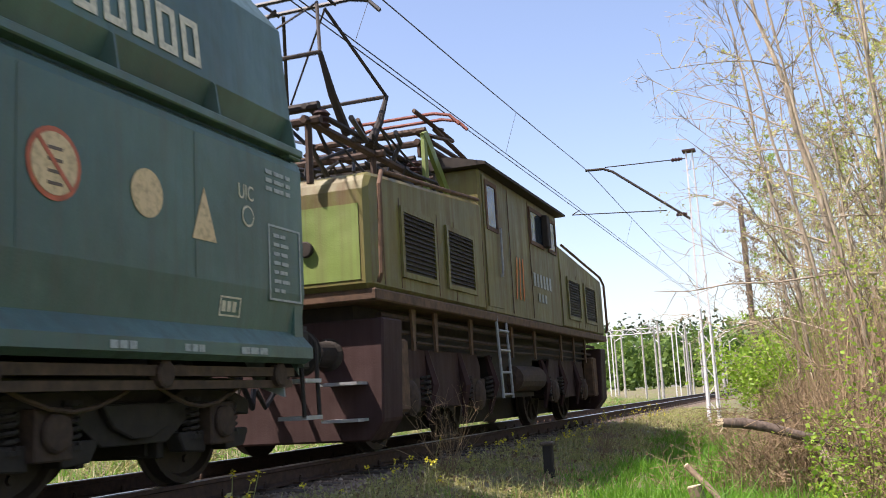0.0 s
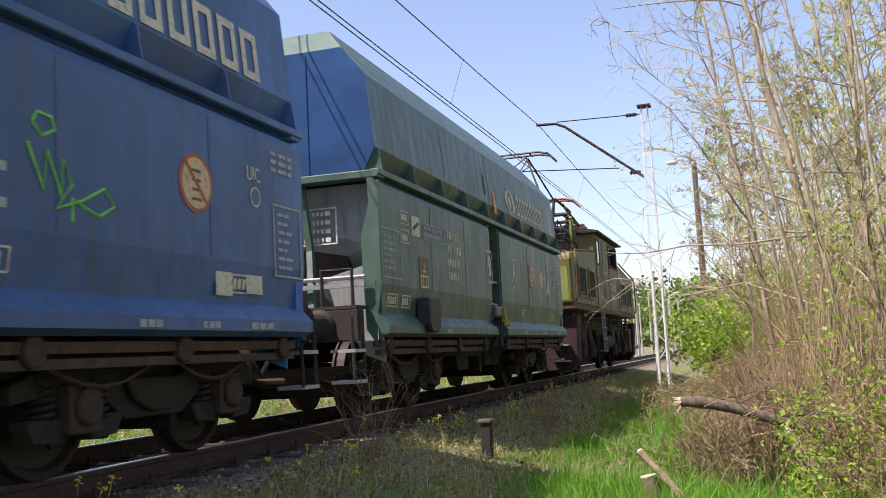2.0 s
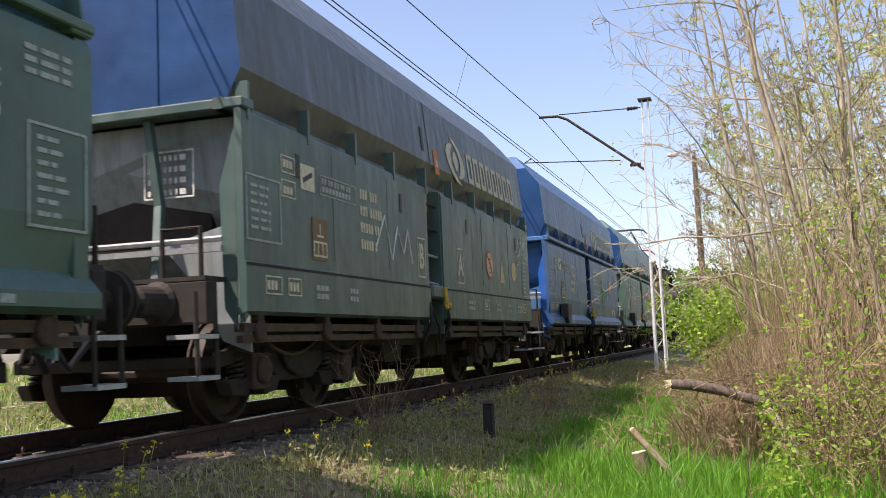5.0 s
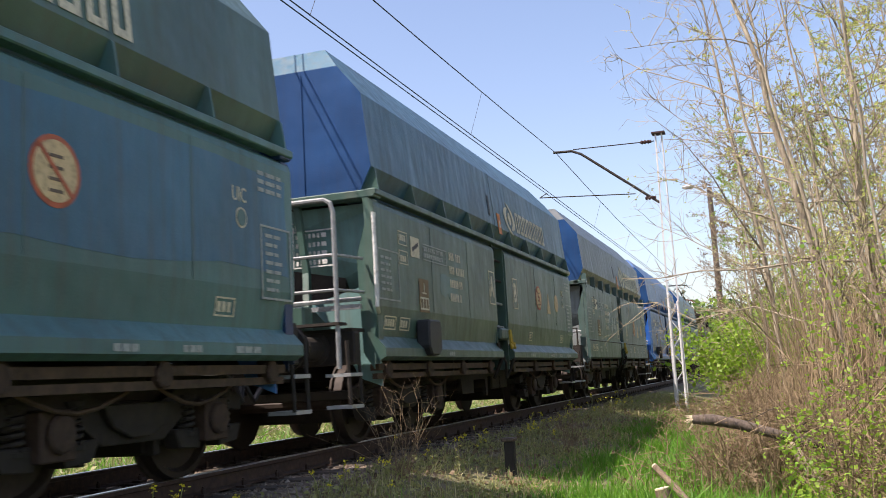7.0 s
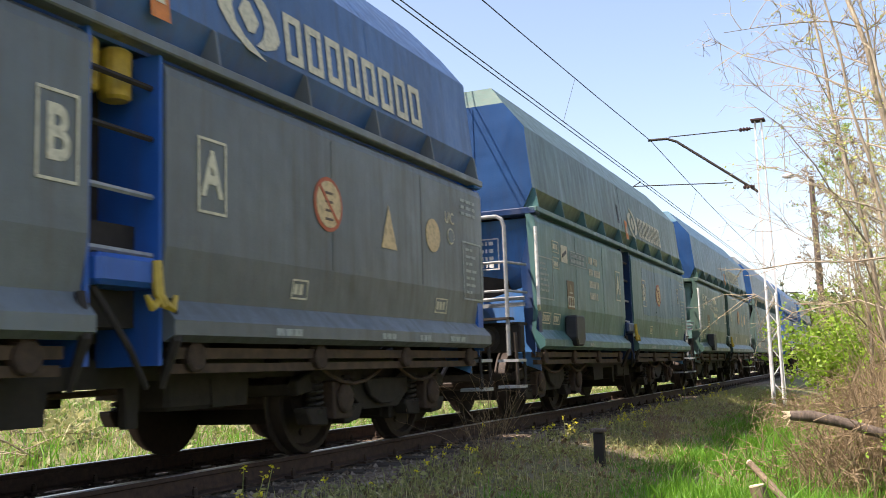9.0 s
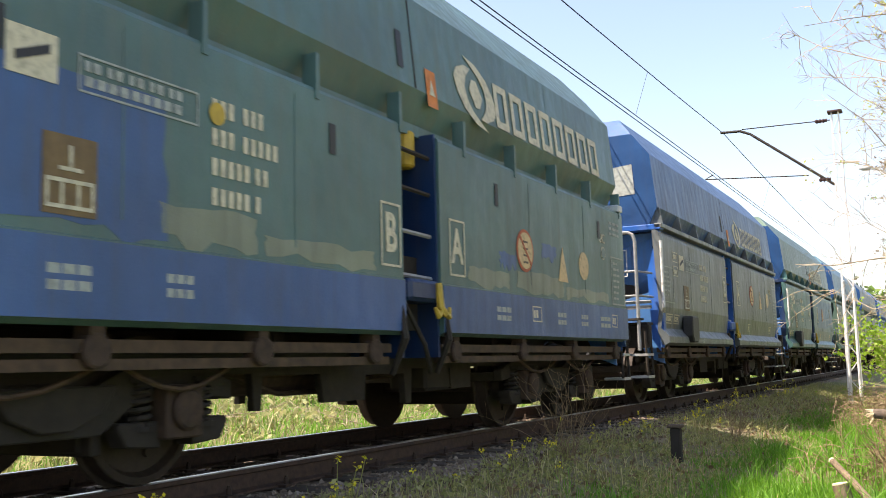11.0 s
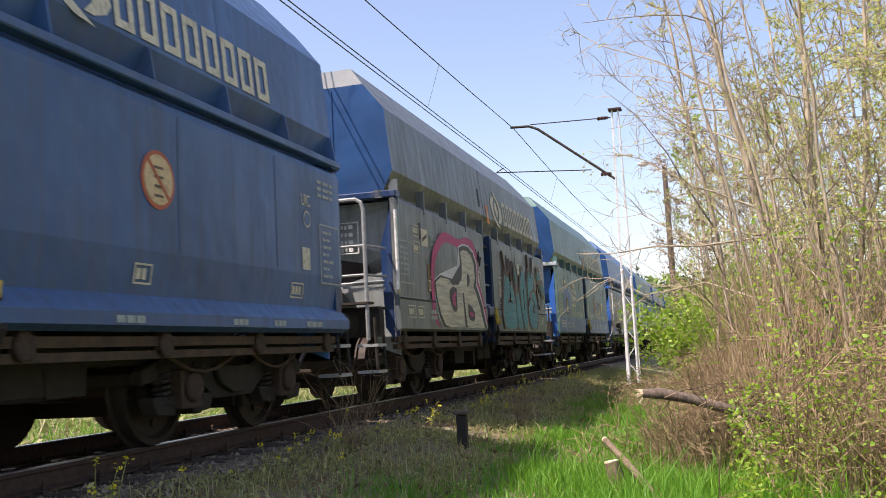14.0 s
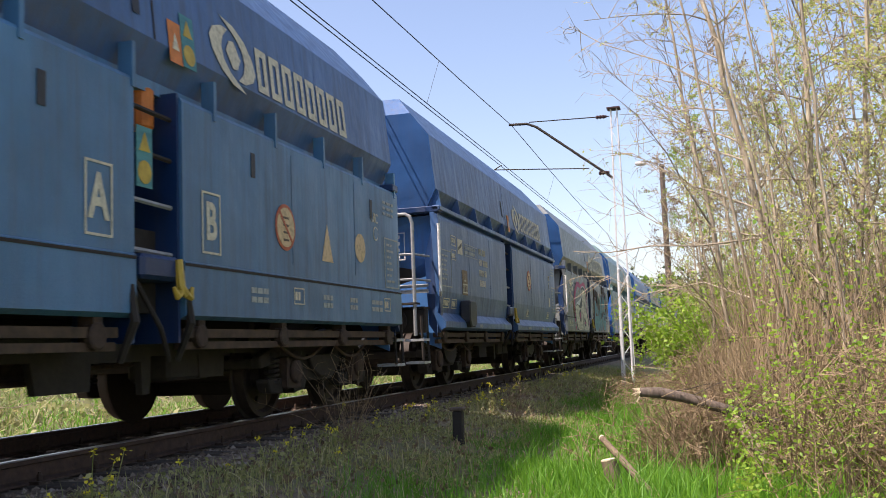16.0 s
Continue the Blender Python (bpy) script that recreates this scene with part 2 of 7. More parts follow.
SECTION = [(-200, 0.2), (-40, 0.1), (-14, 0.25), (-8, 0.1), (-4, -0.4), (-2.6, -0.5), (-1.7, -0.26), (1.4, -0.22), (1.9, -0.28), (2.7, -0.46), (3.8, -0.68), (5.5, -0.74), (7.5, -0.62), (10, -0.35), (16, -0.15), (40, 0.0), (200, 0.1)]


def ground_z(x, y):
    z = steps(x, SECTION)
    rough = 0.0 if -1.6 < x < 1.5 else min(1.0, (abs(x) - 1.5) / 1.2)
    z += rough * (0.07 * noise.noise(Vector((x * 0.9, y * 0.7, 3.1))) + 0.03 * noise.noise(Vector((x * 3.3, y * 3.1, 7.7))))
    return z


# ---- ground and track ----
def earth():
    n = Nodes("soil with moss and dead grass", 0.95)
    a, b, c = n.noise(0.8, 6), n.noise(9, 6), n.noise(60, 4)
    soil = n.mix(n.grey(b, 0.35, 0.65), (0.11, 0.084, 0.058), (0.26, 0.205, 0.135))
    moss = n.mix(n.grey(c, 0.3, 0.7), (0.08, 0.115, 0.03), (0.21, 0.21, 0.07))
    return n.done(n.mix(n.grey(a, 0.40, 0.58), soil, moss), c, 0.8, 0.03)


def gravel():
    n = Nodes("dirty ballast", 0.95)
    v = n.node("ShaderNodeTexVoronoi", Scale=22.0)
    n.link(n.co, v.inputs["Vector"])
    c = n.mix(n.grey(n.noise(14, 5), 0.35, 0.65), (0.10, 0.072, 0.05), (0.25, 0.19, 0.135))
    return n.done(c, v.outputs["Distance"], 1.0, 0.03)


M_EARTH, M_BALLAST = earth(), gravel()


def build_ground():
    xs = sorted({-900, -400, -200, -120, -70, -40, -25, -18, *[-14 + 0.5 * i for i in range(22)], *[-3 + 0.25 * i for i in range(56)], *[11 + i for i in range(8)], 25, 40, 70, 120, 200, 400, 900})
    ys = sorted({-900, -300, -100, -40, -20, -10, *[-5 + 0.4 * i for i in range(76)], *[26 + 2.0 * i for i in range(38)], 120, 160, 240, 400, 800, 1600})
    verts = [(x, y, ground_z(x, y)) for y in ys for x in xs]
    w = len(xs)
    faces = [(j * w + i, j * w + i + 1, (j + 1) * w + i + 1, (j + 1) * w + i) for j in range(len(ys) - 1) for i in range(w - 1)]
    ob = raw("ground", verts, faces, M_EARTH, smooth=True)
    tagged(ob, "uneven mossy soil strip beside the railway", "ground", kind="structure")
    bm = bmesh.new()
    prism(bm, [(-1.9, -0.33), (-1.6, -0.195), (1.38, -0.19), (1.5, -0.24), (1.55, -0.34)], -60, 320)
    bed = part("ballast", bm, M_BALLAST)
    tagged(bed, "dirty brown ballast bed under the track", "ballast", kind="structure")


def build_track():
    track = empty("railway_track", "single track of rusty rails with polished heads", "railway track")
    track["kind"] = "structure"
    for side in (-1, 1):
        bm = bmesh.new()
        c = 0.755 * side
        prism(bm, [(c - 0.07, -0.17), (c + 0.07, -0.17), (c + 0.07, -0.155), (c + 0.012, -0.14), (c + 0.01, -0.045), (c + 0.036, -0.036), (c + 0.036, -0.008), (c - 0.036, -0.008), (c - 0.036, -0.036), (c - 0.01, -0.045), (c - 0.012, -0.14), (c - 0.07, -0.155)], -60, 320)
        rail = part("rail", bm, M_RAIL, track)
        bm = bmesh.new()
        prism(bm, [(c - 0.033, -0.008), (c + 0.033, -0.008), (c + 0.028, 0.0), (c - 0.028, 0.0)], -60, 320)
        part("rail_head", bm, M_RAILHEAD, rail, "worn shiny running surface")
    bm = bmesh.new()
    box(bm, -1.25, 1.25, -0.12, 0.12, -0.30, -0.172)
    wood = plain("old oak sleeper", (0.06, 0.045, 0.033), 0.9, 0, 8, 0.35, 0.6)
    sleeper = mesh_of("sleeper", bm, wood, 0.012)
    bm = bmesh.new()
    for s in (-1, 1):
        for d in (-0.12, 0.12):
            turned(bm, [(-0.17, 0.02), (-0.11, 0.02), (-0.1, 0.012), (-0.09, 0.012)], (0.755 * s + d, 0, 0), "z", 6)
        box(bm, 0.755 * s - 0.16, 0.755 * s - 0.075, -0.06, 0.06, -0.172, -0.150)
        box(bm, 0.755 * s + 0.075, 0.755 * s + 0.16, -0.06, 0.06, -0.172, -0.150)
    bolts = mesh_of("rail_fastening", bm, M_RUST)
    for i in range(130):
        m = pose(0.02 * math.sin(i * 7.1), -3 + 0.62 * i, 0, 0, 0, 0.6 * math.sin(i * 3.7))
        part("sleeper", sleeper, None, track, at=m)
        part("rail_fastening", bolts, None, track, at=m)


def build_stones():
    """Loose ballast stones at the rails."""
    rnd = random.Random(17)
    v, f = [], []
    for i in range(9000):
        y = 2.5 + 22 * rnd.random() ** 1.5
        if rnd.random() < 0.65:
            x = rnd.uniform(0.86, 1.75)
        else:
            x = rnd.uniform(-0.68, 0.68)
        r = rnd.uniform(0.014, 0.036)
        z = (-0.195 if x < 1.38 else -0.2 - 0.2 * (x - 1.38)) + rnd.uniform(-0.01, 0.012)
        b = len(v)
        for d in ((1, 0, 0), (-1, 0, 0), (0, 1, 0), (0, -1, 0), (0, 0, 1), (0, 0, -1)):
            k = r * rnd.uniform(0.65, 1.25)
            v.append((x + d[0] * k + rnd.gauss(0, r * 0.2), y + d[1] * k + rnd.gauss(0, r * 0.2), z + d[2] * k * 0.8))
        for a in (0, 1):
            for c in (2, 3):
                for e in (4, 5):
                    f.append((b + a, b + c, b + e))
    ob = raw("ballast_stone", v, f, M_STONE)
    tagged(ob, "loose brown ballast stones at the rails", "stones", kind="stuff")


def stone_material():
    n = Nodes("brown ballast stone", 0.9)
    geo = n.t.nodes.new("ShaderNodeNewGeometry")
    c = n.ramp(geo.outputs["Random Per Island"], [(0.0, (0.08, 0.055, 0.036)), (0.6, (0.19, 0.14, 0.098)), (1.0, (0.30, 0.25, 0.20))])
    return n.done(c, n.noise(80, 4), 0.5, 0.004)


M_STONE = stone_material()
build_ground()
build_track()
build_stones()
# ---- hopper wagons ----
PITCH = 12.54
BODY, GAP0, GAP1 = 5.32, -0.57, 0.07
FACE_X = 1.465
AXLES = (-4.5, -2.7, 2.7, 4.5)
UP_LOW, UP_MID = (1.425, 3.0), (1.345, 3.83)
UP_TILT = math.degrees(math.atan2(UP_LOW[0] - UP_MID[0], UP_MID[1] - UP_LOW[1]))


def on_side(y, z, lift=0.004):
    """The plane of the side doors: u runs forward, v up, w out of the wagon."""
    return Matrix(((0, 0, 1, FACE_X + lift), (1, 0, 0, y), (0, 1, 0, z), (0, 0, 0, 1)))


def on_skirt(y, z, flat, lift=0.004):
    x = 1.48 if flat else 1.53
    return Matrix(((0, 0, 1, x + lift), (1, 0, 0, y), (0, 1, 0, z), (0, 0, 0, 1)))


def on_hopper(y, z, lift=0.006):
    k = (z - UP_LOW[1]) / (UP_MID[1] - UP_LOW[1])
    x = UP_LOW[0] + (UP_MID[0] - UP_LOW[0]) * k
    return Matrix.Translation((x, y, z)) @ pose(0, 0, 0, 0, -UP_TILT, 0) @ Matrix(((0, 0, 1, lift), (1, 0, 0, 0), (0, 1, 0, 0), (0, 0, 0, 1)))


def flat_mark(name, outlines, material, parent, m, depth=0.003, label=""):
    bm = bmesh.new()
    for o in outlines:
        plate(bm, o, depth, m)
    return part(name, bm, material, parent, label)


def frame_mark(name, w, h, t, material, parent, m):
    flat_mark(name, [rect(-w / 2, w / 2, -h / 2, -h / 2 + t), rect(-w / 2, w / 2, h / 2 - t, h / 2), rect(-w / 2, -w / 2 + t, -h / 2 + t, h / 2 - t), rect(w / 2 - t, w / 2, -h / 2 + t, h / 2 - t)], material, parent, m)


def bars(name, lines, material, parent, m):
    """Unreadable writing: rows of short bars. lines: (v, height, widths and gaps)."""
    out = []
    for v, h, runs in lines:
        u = 0.0
        for w, g in runs:
            out.append(rect(u, u + w, v - h, v))
            u += w + g
    tagged(flat_mark(name, out, material, parent, m, 0.0025), kind="stuff")


def text_mesh(body, size, offset=0.0, extrude=0.002):
    cu = bpy.data.curves.new("writing", "FONT")
    cu.body, cu.size, cu.extrude, cu.offset = body, size, extrude, offset
    cu.align_x, cu.align_y, cu.resolution_u = "CENTER", "CENTER", 4
    ob = bpy.data.objects.new("writing", cu)
    scene.collection.objects.link(ob)
    me = bpy.data.meshes.new_from_object(ob.evaluated_get(bpy.context.evaluated_depsgraph_get()))
    bpy.data.objects.remove(ob)
    bpy.data.curves.remove(cu)
    return me


def lettering(name, body, size, material, parent, m, narrow=0.8, offset=0.0):
    me = text_mesh(body, size, offset)
    me.transform(m @ Matrix.Diagonal((narrow, 1, 1, 1)))
    me.materials.clear()
    me.materials.append(material)
    return part(name, me, None, parent)


def brand_mark(parent, material, y0, start, end, h, z=3.24):
    """The owner's mark: two crescents, a diamond and eight hollow blocks, no letters."""
    k = h / 0.40
    y0 += 0.03
    right = [(-0.13, 0.39), (0.03, 0.35), (0.17, 0.23), (0.26, 0.06), (0.29, -0.10), (0.24, -0.21), (0.13, -0.28), (0.05, -0.27), (0.12, -0.16), (0.15, -0.04), (0.13, 0.10), (0.06, 0.22)]
    for side in (1, -1):
        flat_mark("crescent", [[(u * side * 1.34 * k, v * side * 0.76 * k) for u, v in right]], material, parent, on_hopper(y0, z))
    flat_mark("diamond", [[(u * 1.1 * k, v * 0.76 * k) for u, v in ((-0.11, 0.02), (-0.05, 0.15), (0.02, 0.16), (0.11, -0.02), (0.05, -0.15), (-0.02, -0.16))]], material, parent, on_hopper(y0, z))
    step = (end - start) / 8
    for i in range(8):
        w, t, u = step * 0.76, h * 0.165, start + step * i
        m = on_hopper(u + w / 2, z + 0.0)
        o = [rect(-w / 2, -w / 2 + t, -h / 2, h / 2), rect(w / 2 - t, w / 2, -h / 2, h / 2), rect(-w / 2 + t, w / 2 - t, h / 2 - t, h / 2), rect(-w / 2 + t, w / 2 - t, -h / 2, -h / 2 + t)]
        flat_mark("block_mark", o, material, parent, m)


def wheelset_mesh():
    bm = bmesh.new()
    for s in (-1, 1):
        turned(bm, [(s * 0.68, 0.10), (s * 0.685, 0.485), (s * 0.71, 0.49), (s * 0.72, 0.46), (s * 0.82, 0.455), (s * 0.825, 0.41), (s * 0.775, 0.38), (s * 0.76, 0.18), (s * 0.84, 0.15), (s * 0.85, 0.08)], (0, 0, 0), "x", 32)
    turned(bm, [(-1.02, 0.07), (-0.7, 0.085), (0.7, 0.085), (1.02, 0.07)], (0, 0, 0), "x", 12)
    for s in (-1, 1):
        for k in range(4):
            a = k * 1.5708
            turned(bm, [(s * 0.768, 0.035), (s * 0.79, 0.03)], (0, 0.28 * math.cos(a), 0.28 * math.sin(a)), "x", 8)
    return mesh_of("wheelset", bm, M_WHEEL, smooth=False)


def bogie_frame_mesh():
    bm = bmesh.new()
    for s in (-1, 1):
        x0, x1 = s * 0.97, s * 1.06
        o = [(-1.45, 0.62), (-1.2, 0.70), (-0.55, 0.72), (-0.3, 0.60), (0.3, 0.60), (0.55, 0.72), (1.2, 0.70), (1.45, 0.62), (1.45, 0.50), (1.15, 0.54), (0.6, 0.52), (0.35, 0.34), (-0.35, 0.34), (-0.6, 0.52), (-1.15, 0.54), (-1.45, 0.50)]
        plate(bm, o, abs(x1 - x0), Matrix(((0, 0, s, x0), (1, 0, 0, 0), (0, 1, 0, 0), (0, 0, 0, 1))))
    for s in (-1, 1):
        for d in (-0.9, 0.9):
            o = [(d - 0.46, 0.36), (d - 0.4, 0.26), (d - 0.14, 0.24), (d - 0.12, 0.36), (d + 0.12, 0.36), (d + 0.14, 0.24), (d + 0.4, 0.26), (d + 0.46, 0.36), (d + 0.46, 0.40), (d - 0.46, 0.40)]
            plate(bm, o, 0.14, Matrix(((0, 0, s, s * 0.96), (1, 0, 0, 0), (0, 1, 0, 0), (0, 0, 0, 1))))
        pan = [(-0.42, 0.62), (-0.3, 0.46), (-0.1, 0.38), (0.1, 0.38), (0.3, 0.46), (0.42, 0.62)]
        plate(bm, pan, 0.05, Matrix(((0, 0, s, s * 1.07), (1, 0, 0, 0), (0, 1, 0, 0), (0, 0, 0, 1))))
    for d in (-0.42, 0.42):
        box(bm, -0.95, 0.95, d - 0.04, d + 0.04, 0.22, 0.5)
        for s in (-1, 1):
            box(bm, min(s * 0.66, s * 0.86), max(s * 0.66, s * 0.86), d - 0.06, d + 0.06, 0.24, 0.7)
    box(bm, -0.97, 0.97, -0.2, 0.2, 0.42, 0.64)
    for d in (-1.4, 1.4):
        box(bm, -0.97, 0.97, d - 0.05, d + 0.05, 0.5, 0.6)
    return mesh_of("bogie_frame", bm, M_GRIME, 0.01)


def axlebox_mesh():
    bm = bmesh.new()
    box(bm, -0.09, 0.09, -0.16, 0.16, -0.17, 0.15)
    turned(bm, [(0.09, 0.13), (0.13, 0.12), (0.14, 0.06)], (0, 0, 0), "x", 14)
    return mesh_of("axlebox", bm, M_RUST, 0.012)


def spring_mesh():
    bm = bmesh.new()
    pts = [(0.065 * math.cos(k * 0.785), 0.065 * math.sin(k * 0.785), -0.12 + 0.24 * k / 40) for k in range(41)]
    tube(bm, pts, 0.017, 6)
    for z in (-0.14, 0.14):
        turned(bm, [(z - 0.015, 0.09), (z + 0.015, 0.09)], (0, 0, 0), "z", 12)
    return mesh_of("spring", bm, M_GRIME)


WHEELSET, BOGIE_FRAME, AXLEBOX, SPRING = wheelset_mesh(), bogie_frame_mesh(), axlebox_mesh(), spring_mesh()


def running_gear(wagon, centres=(-3.6, 3.6), base=1.8):
    wheels = []
    for c in centres:
        b = part("bogie_frame", BOGIE_FRAME, None, wagon, "sooty cast bogie frame", at=pose(0, c, 0))
        for d in (-base / 2, base / 2):
            wheels.append(part("wheelset", WHEELSET, None, wagon, "brown steel wheels on an axle", at=pose(0, c + d, 0.46)))
            for s in (-1, 1):
                part("axlebox", AXLEBOX, None, b, at=pose(1.08 * s, d, 0.46, 0, 0, 0 if s > 0 else 180))
                for e in (-0.26, 0.26):
                    part("spring", SPRING, None, b, at=pose(1.04 * s, d + e, 0.50))
    return wheels


def buffer_gear(wagon, y, sgn, material):
    """Buffers, hook and headstock at one end."""
    bm = bmesh.new()
    box(bm, -1.32, 1.32, min(y, y - 0.16 * sgn), max(y, y - 0.16 * sgn), 0.86, 1.20)
    part("headstock", bm, material, wagon, bevel=0.015)
    for x in (-0.875, 0.875):
        bm = bmesh.new()
        turned(bm, [(0, 0.17), (0.02 * sgn, 0.17), (0.05 * sgn, 0.13), (0.34 * sgn, 0.12), (0.36 * sgn, 0.085), (0.55 * sgn, 0.085), (0.57 * sgn, 0.22), (0.60 * sgn, 0.23), (0.615 * sgn, 0.19)], (x, y, 1.04), "y", 18)
        part("buffer", bm, M_GRIME, wagon, "greasy black buffer")
    bm = bmesh.new()
    tube(bm, [(0, y, 1.0), (0, y + 0.3 * sgn, 1.0), (0, y + 0.42 * sgn, 0.93), (0, y + 0.36 * sgn, 0.85)], 0.05, 8)
    tube(bm, [(0.05, y + 0.3 * sgn, 0.98), (0.06, y + 0.45 * sgn, 0.6), (-0.06, y + 0.45 * sgn, 0.6), (-0.05, y + 0.3 * sgn, 0.98)], 0.025, 6)
    part("coupling", bm, M_GRIME, wagon)
    bm = bmesh.new()
    tube(bm, [(0.45, y, 0.9), (0.45, y + 0.3 * sgn, 0.75), (0.42, y + 0.5 * sgn, 0.55), (0.38, y + 0.6 * sgn, 0.72)], 0.03, 6)
    part("brake_hose", bm, M_BLACK, wagon)


def side_outline(flat):
    if flat:
        return [(1.40, 2.63), (1.45, 2.63), (FACE_X, 2.60), (FACE_X, 1.37), (1.48, 1.36), (1.48, 0.955), (1.42, 0.925), (1.36, 0.95), (1.42, 1.0), (1.40, 1.4)]
    return [(1.34, 2.64), (1.40, 2.64), (1.45, 2.60), (FACE_X, 2.54), (FACE_X, 1.47), (1.415, 1.15), (1.51, 1.045), (1.53, 1.02), (1.53, 0.93), (1.45, 0.89), (1.42, 0.92), (1.36, 1.13), (1.40, 1.47)]


def hopper_mesh(material):
    """The upper bin: folded sides, sloping end tops and an open inside."""
    bm = bmesh.new()
    outer = [(1.27, 2.70), UP_LOW, UP_MID, (1.07, 4.18), (0.80, 4.50)]
    rings = []
    stations = [(-5.24, 0), (-2.6, 0), (-0.25, 0), (2.6, 0), (5.24, 0)]
    for y, _ in stations:
        ring = []
        for k, (x, z) in enumerate(outer):
            yy = y
            if abs(y) > 5 and k == 4:
                yy = y * (1 - 0.30 / 5.24)
            ring.append(bm.verts.new((x, yy, z)))
        for k, (x, z) in reversed(list(enumerate(outer))):
            yy = y
            if abs(y) > 5 and k == 4:
                yy = y * (1 - 0.30 / 5.24)
            ring.append(bm.verts.new((-x, yy, z)))
        rings.append(ring)
    n = len(rings[0])
    top = []
    for a, b in zip(rings, rings[1:]):
        for k in range(n):
            f = bm.faces.new((a[k], a[(k + 1) % n], b[(k + 1) % n], b[k]))
            if k == 4:
                top.append(f)
    for ring in (rings[0], rings[-1]):
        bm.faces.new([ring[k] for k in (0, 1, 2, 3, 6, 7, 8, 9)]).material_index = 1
        bm.faces.new([ring[k] for k in (3, 4, 5, 6)])
    bmesh.ops.recalc_face_normals(bm, faces=list(bm.faces))
    bmesh.ops.inset_region(bm, faces=top, thickness=0.06, depth=0.0)
    bmesh.ops.translate(bm, verts=list({v for f in top for v in f.verts}), vec=(0, 0, -0.7))
    me = bpy.data.meshes.new("hopper")
    bm.to_mesh(me)
    bm.free()
    me.materials.append(material)
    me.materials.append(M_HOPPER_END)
    return me


def end_structure(w, sgn, body, end_mat, post_mat, beam_mat=None, rail=False, placard=True, seed=0):
    e = sgn * BODY
    bm = bmesh.new()
    box(bm, -1.48, 1.48, min(e, e - 0.20 * sgn), max(e, e - 0.20 * sgn), 2.64, 2.73)
    part("end_beam", bm, beam_mat or post_mat, w, bevel=0.012)
    bm = bmesh.new()
    for x in (-0.62, 0.62):
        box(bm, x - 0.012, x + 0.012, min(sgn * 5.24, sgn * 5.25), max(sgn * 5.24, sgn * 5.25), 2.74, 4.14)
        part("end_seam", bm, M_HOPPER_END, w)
        bm = bmesh.new()
    bm.free()
    # sloping chute plate behind the posts
    bm = bmesh.new()
    v = [bm.verts.new(p) for p in ((-1.30, e - 0.22 * sgn, 2.62), (1.30, e - 0.22 * sgn, 2.62), (1.22, e - 0.30 * sgn, 1.95), (0.95, e - 0.95 * sgn, 1.15), (-0.95, e - 0.95 * sgn, 1.15), (-1.22, e - 0.30 * sgn, 1.95))]
    b2 = [bm.verts.new(q.co + Vector((0, -0.03 * sgn, 0))) for q in v]
    bm.faces.new(v)
    bm.faces.new(b2[::-1])
    for i in range(6):
        bm.faces.new((v[i], v[(i + 1) % 6], b2[(i + 1) % 6], b2[i]))
    part("chute_plate", bm, end_mat, w, "scuffed sloping end plate")
    for x in (-1.40, 1.40):
        bm = bmesh.new()
        s = 1 if x > 0 else -1
        prism_pts = [(e - 0.02 * sgn, 2.62), (e - 0.14 * sgn, 2.62), (e - 0.16 * sgn, 1.0), (e - 0.02 * sgn, 0.86)]
        plate(bm, prism_pts, 0.05 * s, Matrix(((0, 0, 1, x), (1, 0, 0, 0), (0, 1, 0, 0), (0, 0, 0, 1))))
        plate(bm, [(x - 0.16 * s, 2.0), (x - 0.01 * s, 2.5), (x - 0.01 * s, 0.80), (x - 0.13 * s, 0.98)], 0.012, Matrix(((1, 0, 0, 0), (0, 0, 1, e - 0.015 * sgn), (0, 1, 0, 0), (0, 0, 0, 1))))
        part("corner_post", bm, post_mat, w)
    for x in (-0.50, 0.50):
        bm = bmesh.new()
        tube(bm, [(x, e - 0.12 * sgn, 2.64), (x * 1.1, e - 0.2 * sgn, 1.9), (x * 1.3, e + 0.02 * sgn, 1.18)], 0.05, 4)
        part("stanchion", bm, beam_mat or post_mat, w)
    for s in (-1, 1):
        bm = bmesh.new()
        plate(bm, [(0.55 * s, 1.55), (1.35 * s, 1.75), (1.38 * s, 0.62), (1.12 * s, 0.72), (0.9 * s, 1.15)], 0.02, Matrix(((1, 0, 0, 0), (0, 0, 1, e - 0.24 * sgn), (0, 1, 0, 0), (0, 0, 0, 1))))
        part("gusset", bm, end_mat, w)
    if placard:
        m = Matrix(((-sgn, 0, 0, 0.62), (0, 0, sgn, e - 0.27 * sgn + 0.035 * sgn), (0, 1, 0, 2.18), (0, 0, 0, 1)))
        frame_mark("table_plate", 0.50, 0.42, 0.015, M_WHITE, w, m)
        bars("table_writing", [(0.17 - 0.1 * k, 0.05, [(0.028, 0.025)] * 6 + [(0.06, 0.0)]) for k in range(4)], M_WHITE, w, m @ Matrix.Translation((-0.21, 0, 0)))
    if rail:
        lettering("writing", "1050", 0.17, M_WHITE, w, Matrix(((-sgn, 0, 0, 0.35), (0, 0, sgn, e - 0.235 * sgn + 0.03 * sgn), (0, 1, 0, 2.42), (0, 0, 0, 1))), 0.8)
    # platform and cross rails
    bm = bmesh.new()
    box(bm, -1.3, 1.3, min(e, e + 0.33 * sgn), max(e, e + 0.33 * sgn), 1.20, 1.235)
    part("platform", bm, M_GRIME, w)
    bm = bmesh.new()
    tube(bm, [(-1.3, e + 0.06 * sgn, 1.55), (1.3, e + 0.06 * sgn, 1.55)], 0.025, 6)
